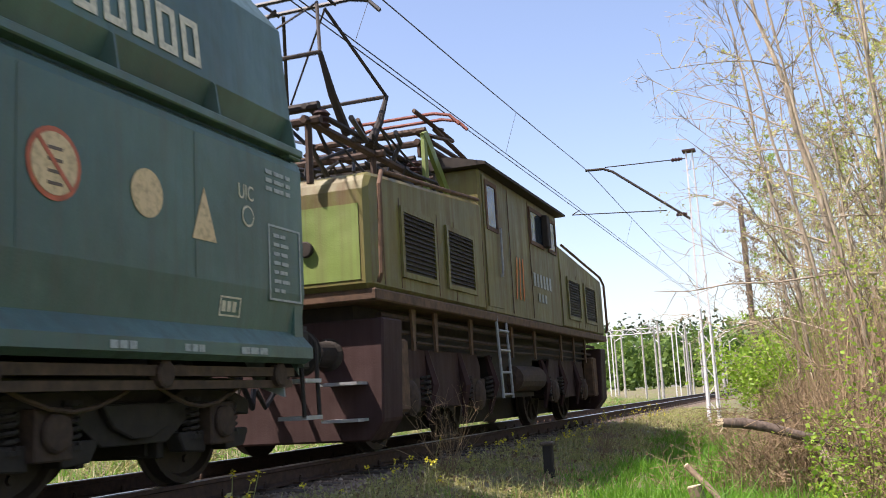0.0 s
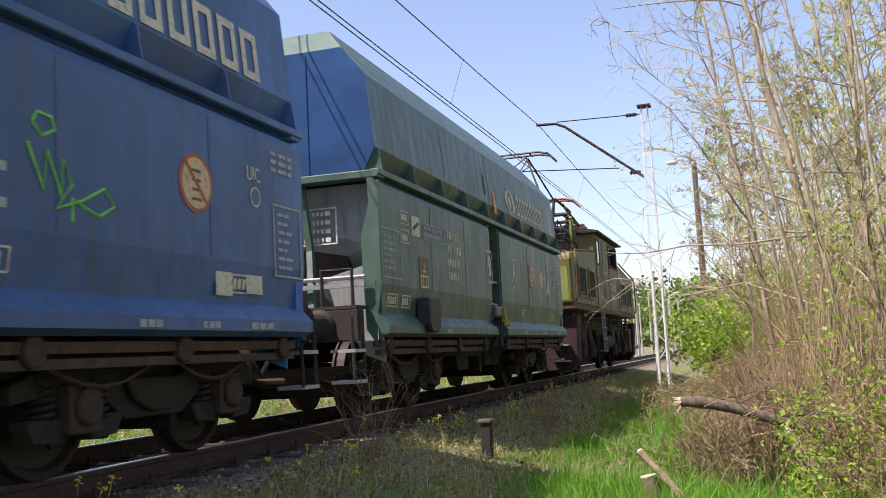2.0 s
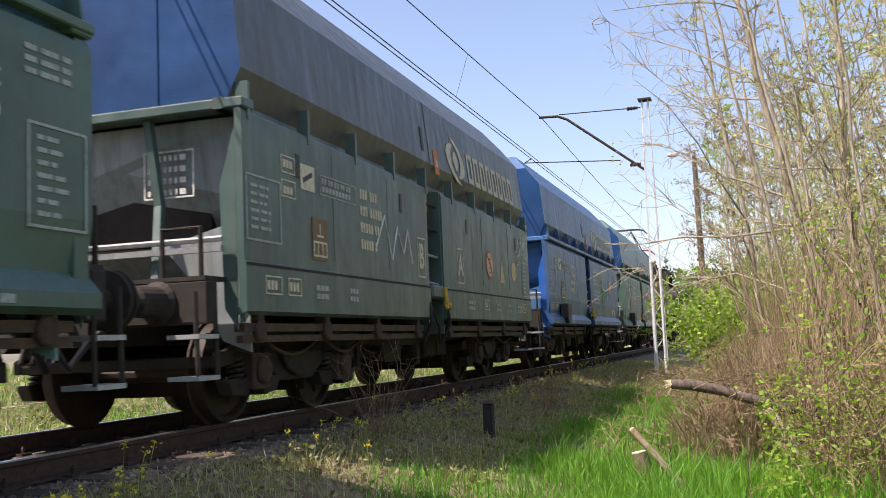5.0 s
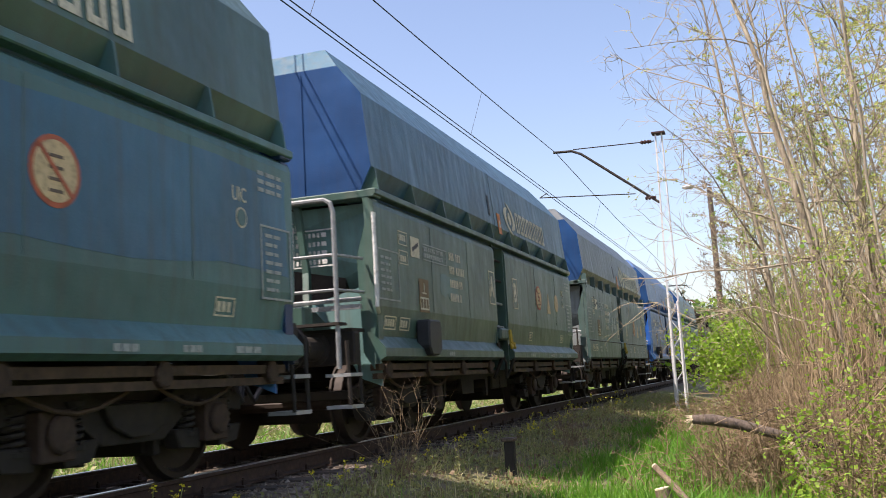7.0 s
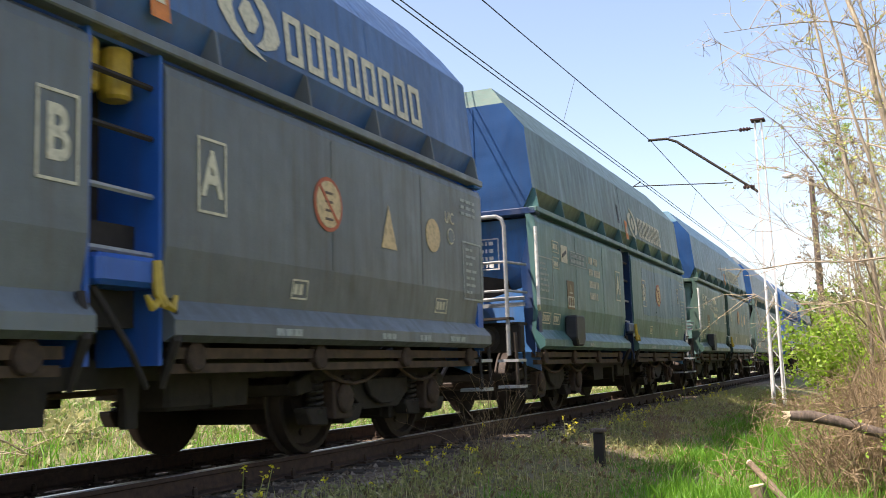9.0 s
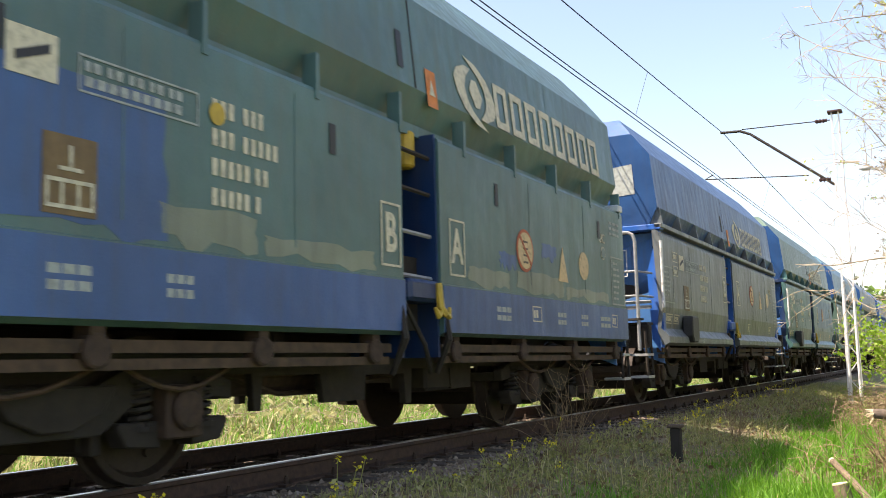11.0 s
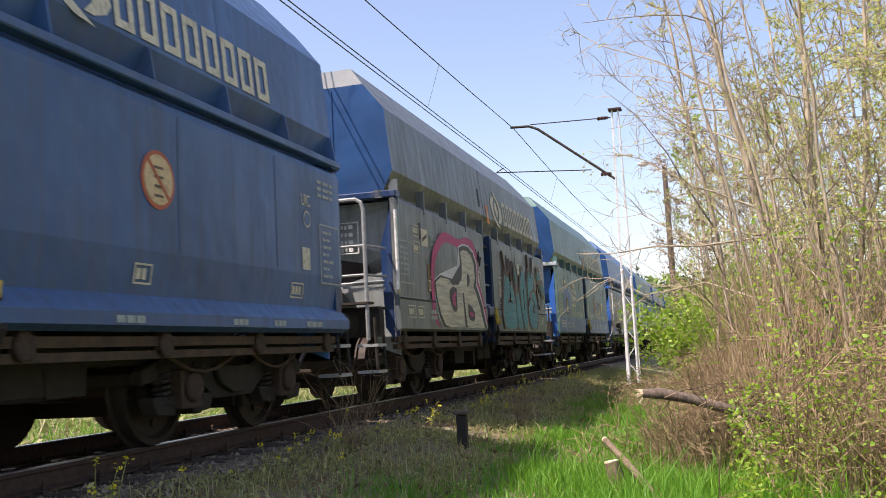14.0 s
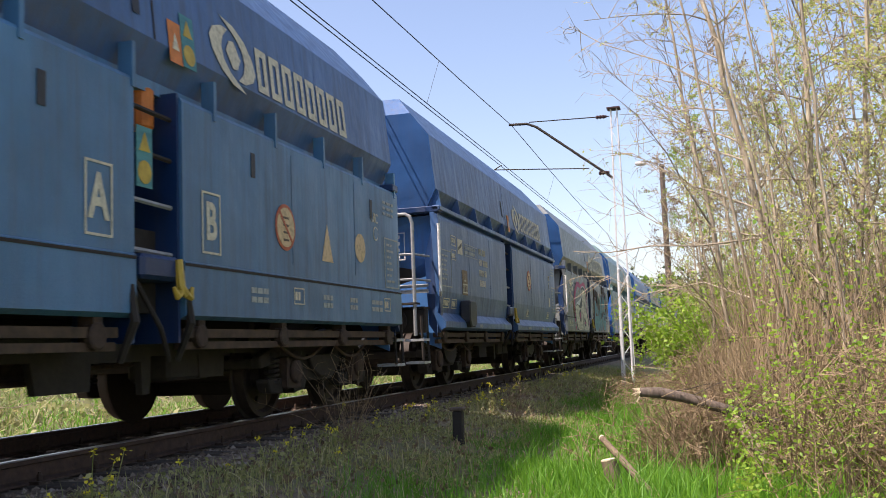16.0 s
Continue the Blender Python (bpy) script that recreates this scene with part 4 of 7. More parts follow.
def add_wagons():
    spec = [
        dict(label="green hopper wagon with grey end plates behind the locomotive", flat=False, body=M_GREEN, hopper=M_GREEN, post_mat=M_GREEN, end_mat=M_END_GREY, ys=(-0.65, 0.95, 2.35, 3.85, 3.2), logo=(1.2, 1.7, 3.98, 0.36)),
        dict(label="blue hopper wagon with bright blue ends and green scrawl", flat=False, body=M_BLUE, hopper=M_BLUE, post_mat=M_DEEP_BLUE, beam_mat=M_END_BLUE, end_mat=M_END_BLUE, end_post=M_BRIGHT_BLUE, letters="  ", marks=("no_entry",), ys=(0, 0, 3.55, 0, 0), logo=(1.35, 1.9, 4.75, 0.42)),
        dict(label="dull grey green flat-sided hopper wagon with white scrawl", flat=True, body=M_GREY_GREEN, hopper=M_SLATE, post_mat=M_GREY_GREEN, end_mat=M_END_GREY, letters="BA", ys=(-0.85, 0.86, 2.48, 3.26, 4.1), logo=(1.0, 1.65, 4.6, 0.46)),
        dict(label="green hopper wagon with blue faded bin and end railing", flat=False, body=M_GREEN, hopper=M_TEAL_BLUE, post_mat=M_GREEN, end_mat=M_END_GREEN, rail_rear=True, letters="AB", ys=(-0.8, 0.6, 2.3, 3.1, 3.8), logo=(0.75, 1.2, 3.4, 0.36)),
        dict(label="teal green hopper wagon with blue overpainted patches", flat=False, body=M_TEAL, hopper=M_GREEN, post_mat=M_DEEP_BLUE, end_mat=M_END_BLUE, rail_rear=True, letters="AB", marks=("no_entry",), ys=(-1.02, 1.0, 2.32, 0, 0), logo=(0.6, 1.1, 3.2, 0.38)),
        dict(label="dusty blue hopper wagon with railing and bright ends", flat=False, body=M_GREY_BLUE, hopper=M_BLUE, post_mat=M_BRIGHT_BLUE, end_mat=M_END_BLUE, rail_rear=True),
        dict(label="green flat-sided hopper wagon with overpainted blue skirt", flat=True, body=M_DUSTY, hopper=M_DUSTY, post_mat=M_DEEP_BLUE, end_mat=M_END_BLUE, skirt=M_PATCH_BLUE, beam_mat=M_END_PALE, end_post=M_BRIGHT_BLUE, letters="BA", ys=(-0.76, 0.38, 1.92, 3.0, 3.70), logo=(0.95, 1.42, 4.66, 0.46)),
        dict(label="grey flat-sided hopper wagon covered with spray-painted letters", flat=True, body=M_GREY_BLUE, hopper=M_GREY_BLUE, post_mat=M_DEEP_BLUE, end_mat=M_END_GREY, rail_rear=True, letters="AB", marks=(), ys=(-1.05, 0.62, 0, 0, 0), logo=(0.85, 1.45, 4.44, 0.46)),
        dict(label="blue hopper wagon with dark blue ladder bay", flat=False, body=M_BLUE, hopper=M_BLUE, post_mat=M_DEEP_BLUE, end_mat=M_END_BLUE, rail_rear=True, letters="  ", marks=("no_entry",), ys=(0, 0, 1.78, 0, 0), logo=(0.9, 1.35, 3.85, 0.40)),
        dict(label="pale blue flat-sided hopper wagon with orange cylinders", flat=True, body=M_PALE_BLUE, hopper=M_BLUE, post_mat=M_DEEP_BLUE, end_mat=M_END_BLUE, cyl_mat=M_ORANGE, letters="AB", ys=(-0.98, 0.5, 1.9, 2.92, 3.9), logo=(1.0, 1.48, 3.75, 0.42)),
    ]
    for s in spec:
        TRAIN.append(build_wagon(**s))


add_wagons()


def wobble_patch(w, y0, y1, z0, z1, material, name="paint_patch", seed=1, lift=0.002):
    """A rolled-on patch of paint with an uneven edge."""
    rnd = random.Random(seed)
    o = []
    for k in range(8):
        o.append((y0 + (y1 - y0) * k / 8, z0 + 0.05 * rnd.uniform(-1, 1)))
    for k in range(5):
        o.append((y1 + 0.03 * rnd.uniform(-1, 1), z0 + (z1 - z0) * k / 5))
    for k in range(8):
        o.append((y1 - (y1 - y0) * k / 8, z1 + 0.02 * rnd.uniform(-1, 1)))
    for k in range(5):
        o.append((y0 + 0.03 * rnd.uniform(-1, 1), z1 - (z1 - z0) * k / 5))
    flat_mark(name, [o], material, w, on_side(0, 0, 0.0005), lift)


def scrawl(w, pts, r, material, name="spray_line", lift=0.002):
    bm = bmesh.new()
    m = on_side(0, 0, lift)
    tube(bm, [m @ Vector((u, v, 0)) for u, v in pts], r, 4)
    part(name, bm, material, w)


def rounded(o, n):
    """Corner cutting: turns a coarse outline into a smooth hand-sprayed one."""
    for _ in range(n):
        q = []
        for i in range(len(o)):
            (a, b), (c, d) = o[i], o[(i + 1) % len(o)]
            q += [(0.8 * a + 0.2 * c, 0.8 * b + 0.2 * d), (0.2 * a + 0.8 * c, 0.2 * b + 0.8 * d)]
        o = q
    return o


def blob(cu, cv, ru, rv, n=24, lean=0.0, wob=0.12, seed=0):
    rnd = random.Random(seed)
    ph = [rnd.uniform(0, 6.28) for _ in range(3)]
    o = []
    for k in range(n):
        a = 6.28318 * k / n
        q = 1 + wob * (math.sin(2 * a + ph[0]) + 0.6 * math.sin(3 * a + ph[1]) + 0.4 * math.sin(5 * a + ph[2]))
        u, v = ru * q * math.cos(a), rv * q * math.sin(a)
        o.append((cu + u + lean * v, cv + v))
    return o


def graffiti():
    # green scrawl on the second wagon
    w = TRAIN[1][0]
    scrawl(w, [(1.86, 2.1), (1.9, 2.16), (2.02, 2.15), (2.05, 2.08), (1.95, 2.03), (1.86, 2.1)], 0.012, M_SPRAY_GREEN)
    scrawl(w, [(1.82, 1.97), (1.95, 1.72), (1.98, 1.95), (2.1, 1.7), (2.12, 1.92), (2.2, 1.78), (2.05, 1.62), (2.3, 1.7), (2.5, 1.8), (2.6, 1.7), (2.45, 1.62), (2.3, 1.66), (2.2, 1.7), (2.2, 1.56)], 0.012, M_SPRAY_GREEN)
    bars("notice_writing", [(0.0 - 0.1 * k, 0.055, [(0.07 + 0.05 * ((k * 7 + j * 5) % 4), 0.03) for j in range(6 - k % 3)]) for k in range(4)] + [(-0.5 - 0.1 * k, 0.055, [(0.09 + 0.05 * ((k * 5 + j * 3) % 4), 0.03) for j in range(6 - k % 2)]) for k in range(4)], M_DULL, w, on_side(0.52, 2.33))
    flat_mark("cream_notice", [rect(-0.12, 0.12, -0.12, 0.12)], M_CREAM, w, on_side(3.95, 1.32, -0.02), 0.006)
    flat_mark("cream_notice", [rect(-0.13, 0.13, -0.11, 0.11)], M_CREAM, w, on_side(4.42, 1.34, -0.02), 0.006)
    # white scrawl on the third
    w = TRAIN[2][0]
    scrawl(w, [(4.62, 2.42), (4.5, 2.44), (4.5, 2.3), (4.62, 2.25), (4.6, 2.12), (4.48, 2.1)], 0.012, M_WHITE)
    scrawl(w, [(4.7, 2.1), (4.72, 2.4), (4.86, 2.36), (4.84, 2.24), (4.73, 2.22), (4.9, 2.1)], 0.012, M_WHITE)
    scrawl(w, [(4.98, 2.42), (4.94, 2.1), (5.12, 2.1), (5.18, 2.04)], 0.012, M_WHITE)
    scrawl(w, [(-2.4, 1.7), (-2.1, 2.1), (-1.9, 1.6), (-1.7, 2.0), (-1.5, 1.7), (-1.35, 2.0), (-1.2, 1.6)], 0.014, M_WHITE)
    # overpainted patches on the fifth and sixth
    w = TRAIN[4][0]
    wobble_patch(w, 0.9, 5.2, 1.60, 2.45, M_PATCH_SOFT, seed=4)
    wobble_patch(TRAIN[3][0], -3.2, -2.5, 1.72, 1.98, M_TEAL, seed=9)
    # seventh wagon: blue rectangle, bleached drips
    w = TRAIN[6][0]
    wobble_patch(w, -4.35, -3.2, 1.40, 2.2, M_PATCH_BLUE, seed=5)
    for y0, y1, z1 in ((-3.22, -2.4, 1.62), (-2.3, -1.0, 1.53), (0.6, 1.5, 1.56), (1.7, 3.0, 1.60), (3.1, 4.6, 1.52), (-5.2, -4.75, 2.2)):
        wobble_patch(w, y0, y1, 1.40, z1, M_PATCH_GREY, "bleached_patch", int(y0 * 10) % 17)
    flat_mark("yellow_dot", [disc(0.07, 14)], M_YELLOW, w, on_side(-2.78, 2.21, 0.008))
    wobble_patch(w, 1.3, 1.7, 1.62, 1.76, M_PATCH_BLUE, seed=8)
    wobble_patch(w, 2.4, 2.8, 1.80, 1.94, M_PATCH_BLUE, seed=3)
    # eighth wagon: the big cream letter with black and pink outline
    w = TRAIN[7][0]
    ring = [(-1.00, 0.99), (-1.03, 1.10), (-1.22, 1.42), (-1.47, 1.68), (-1.60, 1.77), (-1.52, 1.96), (-1.61, 2.26), (-1.83, 2.43), (-2.24, 2.46), (-2.67, 2.37), (-2.86, 2.37), (-3.22, 2.40), (-3.54, 2.41), (-3.79, 2.34), (-4.10, 2.16), (-4.28, 1.95), (-4.34, 1.55), (-4.32, 1.19), (-4.12, 0.99), (-3.83, 0.99)]
    flat_mark("spray_letter", [rounded(ring, 1)], M_PINK, w, on_skirt(0.42, 0, True, 0.003), 0.001)
    inner = [(-2.67 + (u + 2.67) * 0.915, 0.96 + (v - 0.96) * 0.90) for u, v in ring]
    flat_mark("spray_letter", [[(u, max(0.99, v)) for u, v in rounded(inner, 1)]], M_SLATE, w, on_skirt(0.42, 0, True, 0.0045), 0.001)
    flat_mark("spray_letter", [[(-1.06, 0.99), (-1.12, 1.08), (-1.33, 1.39), (-1.57, 1.63), (-1.70, 1.73), (-1.61, 1.89), (-1.65, 2.10), (-1.84, 2.26), (-2.18, 2.33), (-2.52, 2.32), (-2.77, 2.26), (-2.88, 1.95), (-3.88, 1.76), (-4.21, 1.65), (-4.16, 1.37), (-4.02, 1.12), (-3.85, 0.99), (-3.82, 0.99)]], M_WHITE, w, on_skirt(0.42, 0, True, 0.006), 0.001)
    flat_mark("spray_letter", [[(-1.12, 0.99), (-1.18, 1.06), (-1.38, 1.37), (-1.63, 1.60), (-1.76, 1.70), (-1.67, 1.87), (-1.70, 2.07), (-1.88, 2.23), (-2.20, 2.30), (-2.52, 2.29), (-2.74, 2.24), (-2.73, 1.97), (-3.24, 1.72), (-3.88, 1.74), (-4.20, 1.64), (-4.15, 1.38), (-4.00, 1.13), (-3.83, 0.99), (-3.79, 0.99)]], M_BLACK, w, on_skirt(0.42, 0, True, 0.009), 0.001)
    flat_mark("spray_letter", [[(-1.30, 0.99), (-1.36, 1.05), (-1.56, 1.32), (-1.79, 1.55), (-1.95, 1.66), (-1.83, 1.81), (-1.85, 2.02), (-2.00, 2.16), (-2.25, 2.22), (-2.52, 2.22), (-2.69, 2.18), (-2.63, 1.99), (-2.67, 1.77), (-2.89, 1.65), (-3.24, 1.63), (-3.44, 1.70), (-3.88, 1.71), (-4.14, 1.62), (-4.10, 1.41), (-3.95, 1.18), (-3.72, 1.02), (-3.46, 0.99), (-3.27, 0.99)]], M_SPRAY_CREAM, w, on_skirt(0.42, 0, True, 0.012), 0.001)
    flat_mark("spray_letter", [[(-2.35, 1.85), (-2.21, 1.84), (-2.17, 1.76), (-2.27, 1.66), (-2.36, 1.63)]], M_BLACK, w, on_skirt(0.42, 0, True, 0.015), 0.001)
    flat_mark("spray_letter", [[(-2.38, 1.37), (-2.13, 1.33), (-1.96, 1.24), (-1.96, 1.14), (-2.09, 1.09), (-2.31, 1.12), (-2.38, 1.18)]], M_BLACK, w, on_skirt(0.42, 0, True, 0.015), 0.001)
    flat_mark("spray_letter", [[(-3.45, 1.53), (-3.24, 1.61), (-3.03, 1.58), (-3.03, 1.27), (-3.13, 1.22), (-3.30, 1.25), (-3.43, 1.39)]], M_BLACK, w, on_skirt(0.42, 0, True, 0.015), 0.001)
    flat_mark("spray_letter", [[(-2.29, 1.25), (-2.05, 1.22), (-2.05, 1.17), (-2.29, 1.18)]], M_PINK, w, on_skirt(0.42, 0, True, 0.018), 0.001)
    flat_mark("spray_letter", [[(-3.33, 1.44), (-3.16, 1.53), (-3.05, 1.50), (-3.16, 1.45), (-3.12, 1.30), (-3.25, 1.33)]], M_PINK, w, on_skirt(0.42, 0, True, 0.018), 0.001)
    flat_mark("spray_letter", [[(-2.68, 1.53), (-2.61, 1.54), (-2.48, 0.99), (-2.60, 0.99)]], M_BLACK, w, on_skirt(0.42, 0, True, 0.015), 0.001)
    # turquoise lettering on the front half
    shapes = [
        [(0.95, 2.08), (1.06, 1.98), (1.31, 1.99), (1.31, 1.66), (1.12, 1.47), (1.46, 1.51), (1.35, 1.78), (1.58, 1.87), (1.87, 1.37), (1.89, 0.99), (0.85, 0.99), (0.68, 1.26), (0.74, 1.5)],
        [(1.87, 1.76), (2.03, 1.63), (2.12, 1.77), (2.34, 1.33), (2.48, 0.99), (1.94, 0.99)],
        [(1.89, 2.27), (2.02, 2.1), (1.99, 1.85), (1.85, 1.99)],
        [(2.6, 2.24), (2.84, 2.1), (2.99, 1.65), (2.92, 1.0), (2.6, 1.0), (2.36, 1.42), (2.33, 1.91)],
        [(3.33, 2.27), (3.5, 2.1), (3.76, 2.28), (3.84, 1.9), (3.39, 1.8), (3.06, 1.54), (3.16, 1.97)],
        [(3.2, 1.55), (3.54, 1.77), (3.9, 1.81), (4.12, 1.58), (4.02, 1.01), (3.43, 1.01), (3.09, 1.26)],
        [(4.18, 2.11), (4.43, 2.31), (4.6, 2.18), (4.49, 2.06)],
        [(4.58, 1.92), (4.83, 2.05), (5.02, 1.91), (4.95, 1.74)],
    ]
    for i, o in enumerate(shapes):
        cu, cv = sum(u for u, v in o) / len(o), sum(v for u, v in o) / len(o)
        smooth = rounded(o, 2)
        wide = []
        for u, v in rounded(o, 2):
            d = math.hypot(u - cu, v - cv) or 1.0
            wide.append((u + 0.11 * (u - cu) / d, max(0.985, v + 0.11 * (v - cv) / d)))
        flat_mark("spray_shape", [wide], M_SPRAY_BROWN, w, on_skirt(0, 0, True, 0.0025 + 0.0006 * i), 0.0004)
        flat_mark("spray_shape", [smooth], M_SPRAY_PALE, w, on_skirt(0, 0, True, 0.009 + 0.0005 * i), 0.0004)
        core = []
        for u, v in smooth:
            d = math.hypot(u - cu, v - cv) or 1.0
            core.append((u - 0.016 * (u - cu) / d, v - 0.010 * (v - cv) / d))
        flat_mark("spray_shape", [core], M_SPRAY_TEAL, w, on_skirt(0, 0, True, 0.0145 + 0.0005 * i), 0.0004)
    for line, r in (
        ([(0.78, 2.45), (0.9, 2.2), (0.98, 2.03), (1.12, 2.03), (1.28, 2.1), (1.36, 2.34)], 0.035),
        ([(1.36, 2.06), (1.46, 1.94), (1.5, 2.1), (1.56, 2.31)], 0.04),
        ([(0.86, 2.1), (0.68, 1.55), (0.58, 1.25), (0.72, 1.0)], 0.05),
        ([(1.12, 1.49), (1.2, 1.56), (1.32, 1.56), (1.46, 1.5)], 0.022),
        ([(2.64, 1.4), (2.65, 1.82)], 0.022),
        ([(3.27, 2.3), (3.24, 2.58)], 0.035),
        ([(3.48, 2.12), (3.62, 2.22), (3.72, 2.3), (3.75, 2.55)], 0.035),
        ([(3.15, 1.5), (3.35, 1.66), (3.6, 1.66), (3.78, 1.55), (3.8, 1.42), (3.68, 1.36), (3.6, 1.42), (3.64, 1.5)], 0.022),
        ([(4.12, 1.95), (4.2, 1.75), (4.26, 1.6)], 0.022),
        ([(4.32, 2.0), (4.4, 1.82)], 0.02),
    ):
        scrawl(w, line, r, M_SPRAY_BROWN, lift=0.041 - 0.7 * r)
    flat_mark("spray_shape", [blob(2.2, 2.19, 0.12, 0.13, 18, 0.0, 0.08, 3)], M_SPRAY_CREAM, w, on_skirt(0, 0, True, 0.0205), 0.0004)
    flat_mark("spray_shape", [blob(3.98, 1.98, 0.06, 0.14, 16, 0.0, 0.08, 5)], M_SPRAY_CREAM, w, on_skirt(0, 0, True, 0.0205), 0.0004)
    scrawl(w, [(4.3, 1.5), (4.36, 1.58), (4.34, 1.44), (4.42, 1.46), (4.46, 1.56), (4.5, 1.44), (4.58, 1.52)], 0.008, M_BLACK)
    scrawl(w, [(-1.35, 2.35), (-1.3, 2.1), (-1.2, 2.3), (-1.12, 2.08), (-1.0, 2.28), (-0.95, 2.05), (-0.85, 2.2)], 0.02, M_BLACK)
    # pale square and number mark on the ninth
    flat_mark("pale_square", [rect(-0.09, 0.09, -0.11, 0.11)], M_CREAM, TRAIN[8][0], on_side(4.39, 1.62))
    w = TRAIN[9][0]
    for y, z in ((-0.45, 2.05), (0.25, 3.1)):
        m = on_side(y, z) if z < 2.6 else on_hopper(y, z)
        flat_mark("warning_sticker", [rect(-0.1, 0.1, -0.2, 0.24)], M_SPRAY_TEAL, w, m)
        m2 = on_side(y, z, 0.008) if z < 2.6 else on_hopper(y, z, 0.010)
        flat_mark("warning_symbol", [disc(0.085, 16, 0, -0.09), [(-0.07, 0.06), (0.07, 0.06), (0, 0.2)]], M_YELLOW, w, m2)

    # pale sheets stuck on some bin ends
    for k, x, z in ((4, 0.05, 3.35), (5, 0.9, 3.45), (7, 0.0, 3.35), (8, 0.1, 3.4)):
        m = Matrix(((1, 0, 0, x), (0, 0, -1, -5.243), (0, 1, 0, z), (0, 0, 0, 1)))
        flat_mark("pale_sheet", [[(-0.17, -0.24), (0.19, -0.22), (0.16, 0.25), (-0.15, 0.22)]], M_DULL, TRAIN[k][0], m, 0.004, "pale peeling sheet")


graffiti()


# ---- locomotive ----
def build_loco():
    lo = empty("electric_locomotive", "rust-streaked olive green electric locomotive with central cab", "locomotive")
    X = 1.48
    # frame
    bm = bmesh.new()
    box(bm, -1.52, 1.52, -5.93, 5.93, 1.54, 1.66)
    frame_ = part("frame", bm, M_LOCO_RUST, lo, "rust-stained main frame", bevel=0.015)
    bm = bmesh.new()
    box(bm, -1.1, 1.1, -5.6, 5.6, 1.1, 1.54)
    part("underframe", bm, M_GRIME, lo)
    bm = bmesh.new()
    box(bm, -0.62, 0.62, -5.2, 5.2, 0.16, 1.1)
    for c in (-3.3, 3.3):
        box(bm, -1.1, 1.1, c - 0.55, c + 0.55, 0.42, 1.0)
    box(bm, -1.15, 1.15, -1.1, 1.1, 0.5, 1.1)
    part("traction_gear", bm, M_GRIME, lo, "sooty traction motors and gear")
    # hoods
    for sgn in (-1, 1):
        bm = bmesh.new()
        a, b = 2.2 * sgn, 5.97 * sgn
        o = [(a, 1.66), (b, 1.66), (b, 2.72), (b - 0.10 * sgn, 2.86), (a, 3.16)]
        plate(bm, o, 2 * X, Matrix(((0, 0, 1, -X), (1, 0, 0, 0), (0, 1, 0, 0), (0, 0, 0, 1))))
        hood = part("hood", bm, M_LOCO, lo, "olive engine hood with rust streaks", bevel=0.05)
        bm = bmesh.new()
        y = b + 0.006 * sgn
        plate(bm, rect(-1.38, 1.38, 1.75, 2.52), 0.012, Matrix(((1, 0, 0, 0), (0, 0, sgn, b - 0.004 * sgn), (0, 1, 0, 0), (0, 0, 0, 1))))
        part("end_sheet", bm, M_LOCO_LIGHT, hood)
        for s in (-1, 1):
            for k in (0, 1):
                yc = sgn * (4.62 - 1.42 * k)
                bm = bmesh.new()
                w2, z0, z1 = 0.50, 1.90, 2.56
                x0, x1 = sorted((s * (X + 0.002), s * (X + 0.03)))
                for yy in (yc - w2, yc + w2):
                    box(bm, x0, x1, yy - 0.035, yy + 0.035, z0 - 0.06, z1 + 0.06)
                for zz in (z0 - 0.03, z1 + 0.03):
                    box(bm, x0, x1, yc - w2 + 0.035, yc + w2 - 0.035, zz - 0.03, zz + 0.03)
                lv = part("louvre", bm, M_LOCO, hood)
                bm = bmesh.new()
                a0, a1 = sorted((s * (X - 0.02), s * (X + 0.006)))
                box(bm, a0, a1, yc - w2 + 0.03, yc + w2 - 0.03, z0, z1)
                part("louvre_back", bm, M_BLACK, lv)
                for j in range(13):
                    bm = bmesh.new()
                    z = z0 + 0.03 + j * (z1 - z0 - 0.04) / 12.5
                    plate(bm, [(s * (X + 0.004), z + 0.03), (s * (X + 0.012), z + 0.034), (s * (X + 0.034), z + 0.004), (s * (X + 0.028), z)], 2 * w2 - 0.08, Matrix(((1, 0, 0, 0), (0, 0, 1, yc - w2 + 0.04), (0, 1, 0, 0), (0, 0, 0, 1))))
                    part("slat", bm, M_GRIME, lv)
            bm = bmesh.new()
            tube(bm, [(s * 1.52, b - 0.12 * sgn, 1.72), (s * 1.56, b - 0.1 * sgn, 1.8), (s * 1.56, b - 0.14 * sgn, 2.72), (s * 1.52, b - 0.3 * sgn, 2.89), (s * 1.50, 2.4 * sgn, 3.16)], 0.025, 8)
            part("handrail", bm, M_LOCO_RUST, hood)
    # cab
    bm = bmesh.new()
    o = [(-2.2, 1.66), (2.2, 1.66), (2.2, 3.66), (-2.2, 3.66)]
    plate(bm, o, 2 * X - 0.02, Matrix(((0, 0, 1, -X + 0.01), (1, 0, 0, 0), (0, 1, 0, 0), (0, 0, 0, 1))))
    cab = part("cab", bm, M_LOCO, lo, "olive central cab", bevel=0.03)
    bm = bmesh.new()
    prism(bm, [(-1.62, 3.66), (-1.62, 3.70), (-1.1, 3.82), (0, 3.86), (1.1, 3.82), (1.62, 3.70), (1.62, 3.66)], -2.35, 2.35)
    part("roof", bm, M_GRIME, cab, "dark overhanging cab roof")
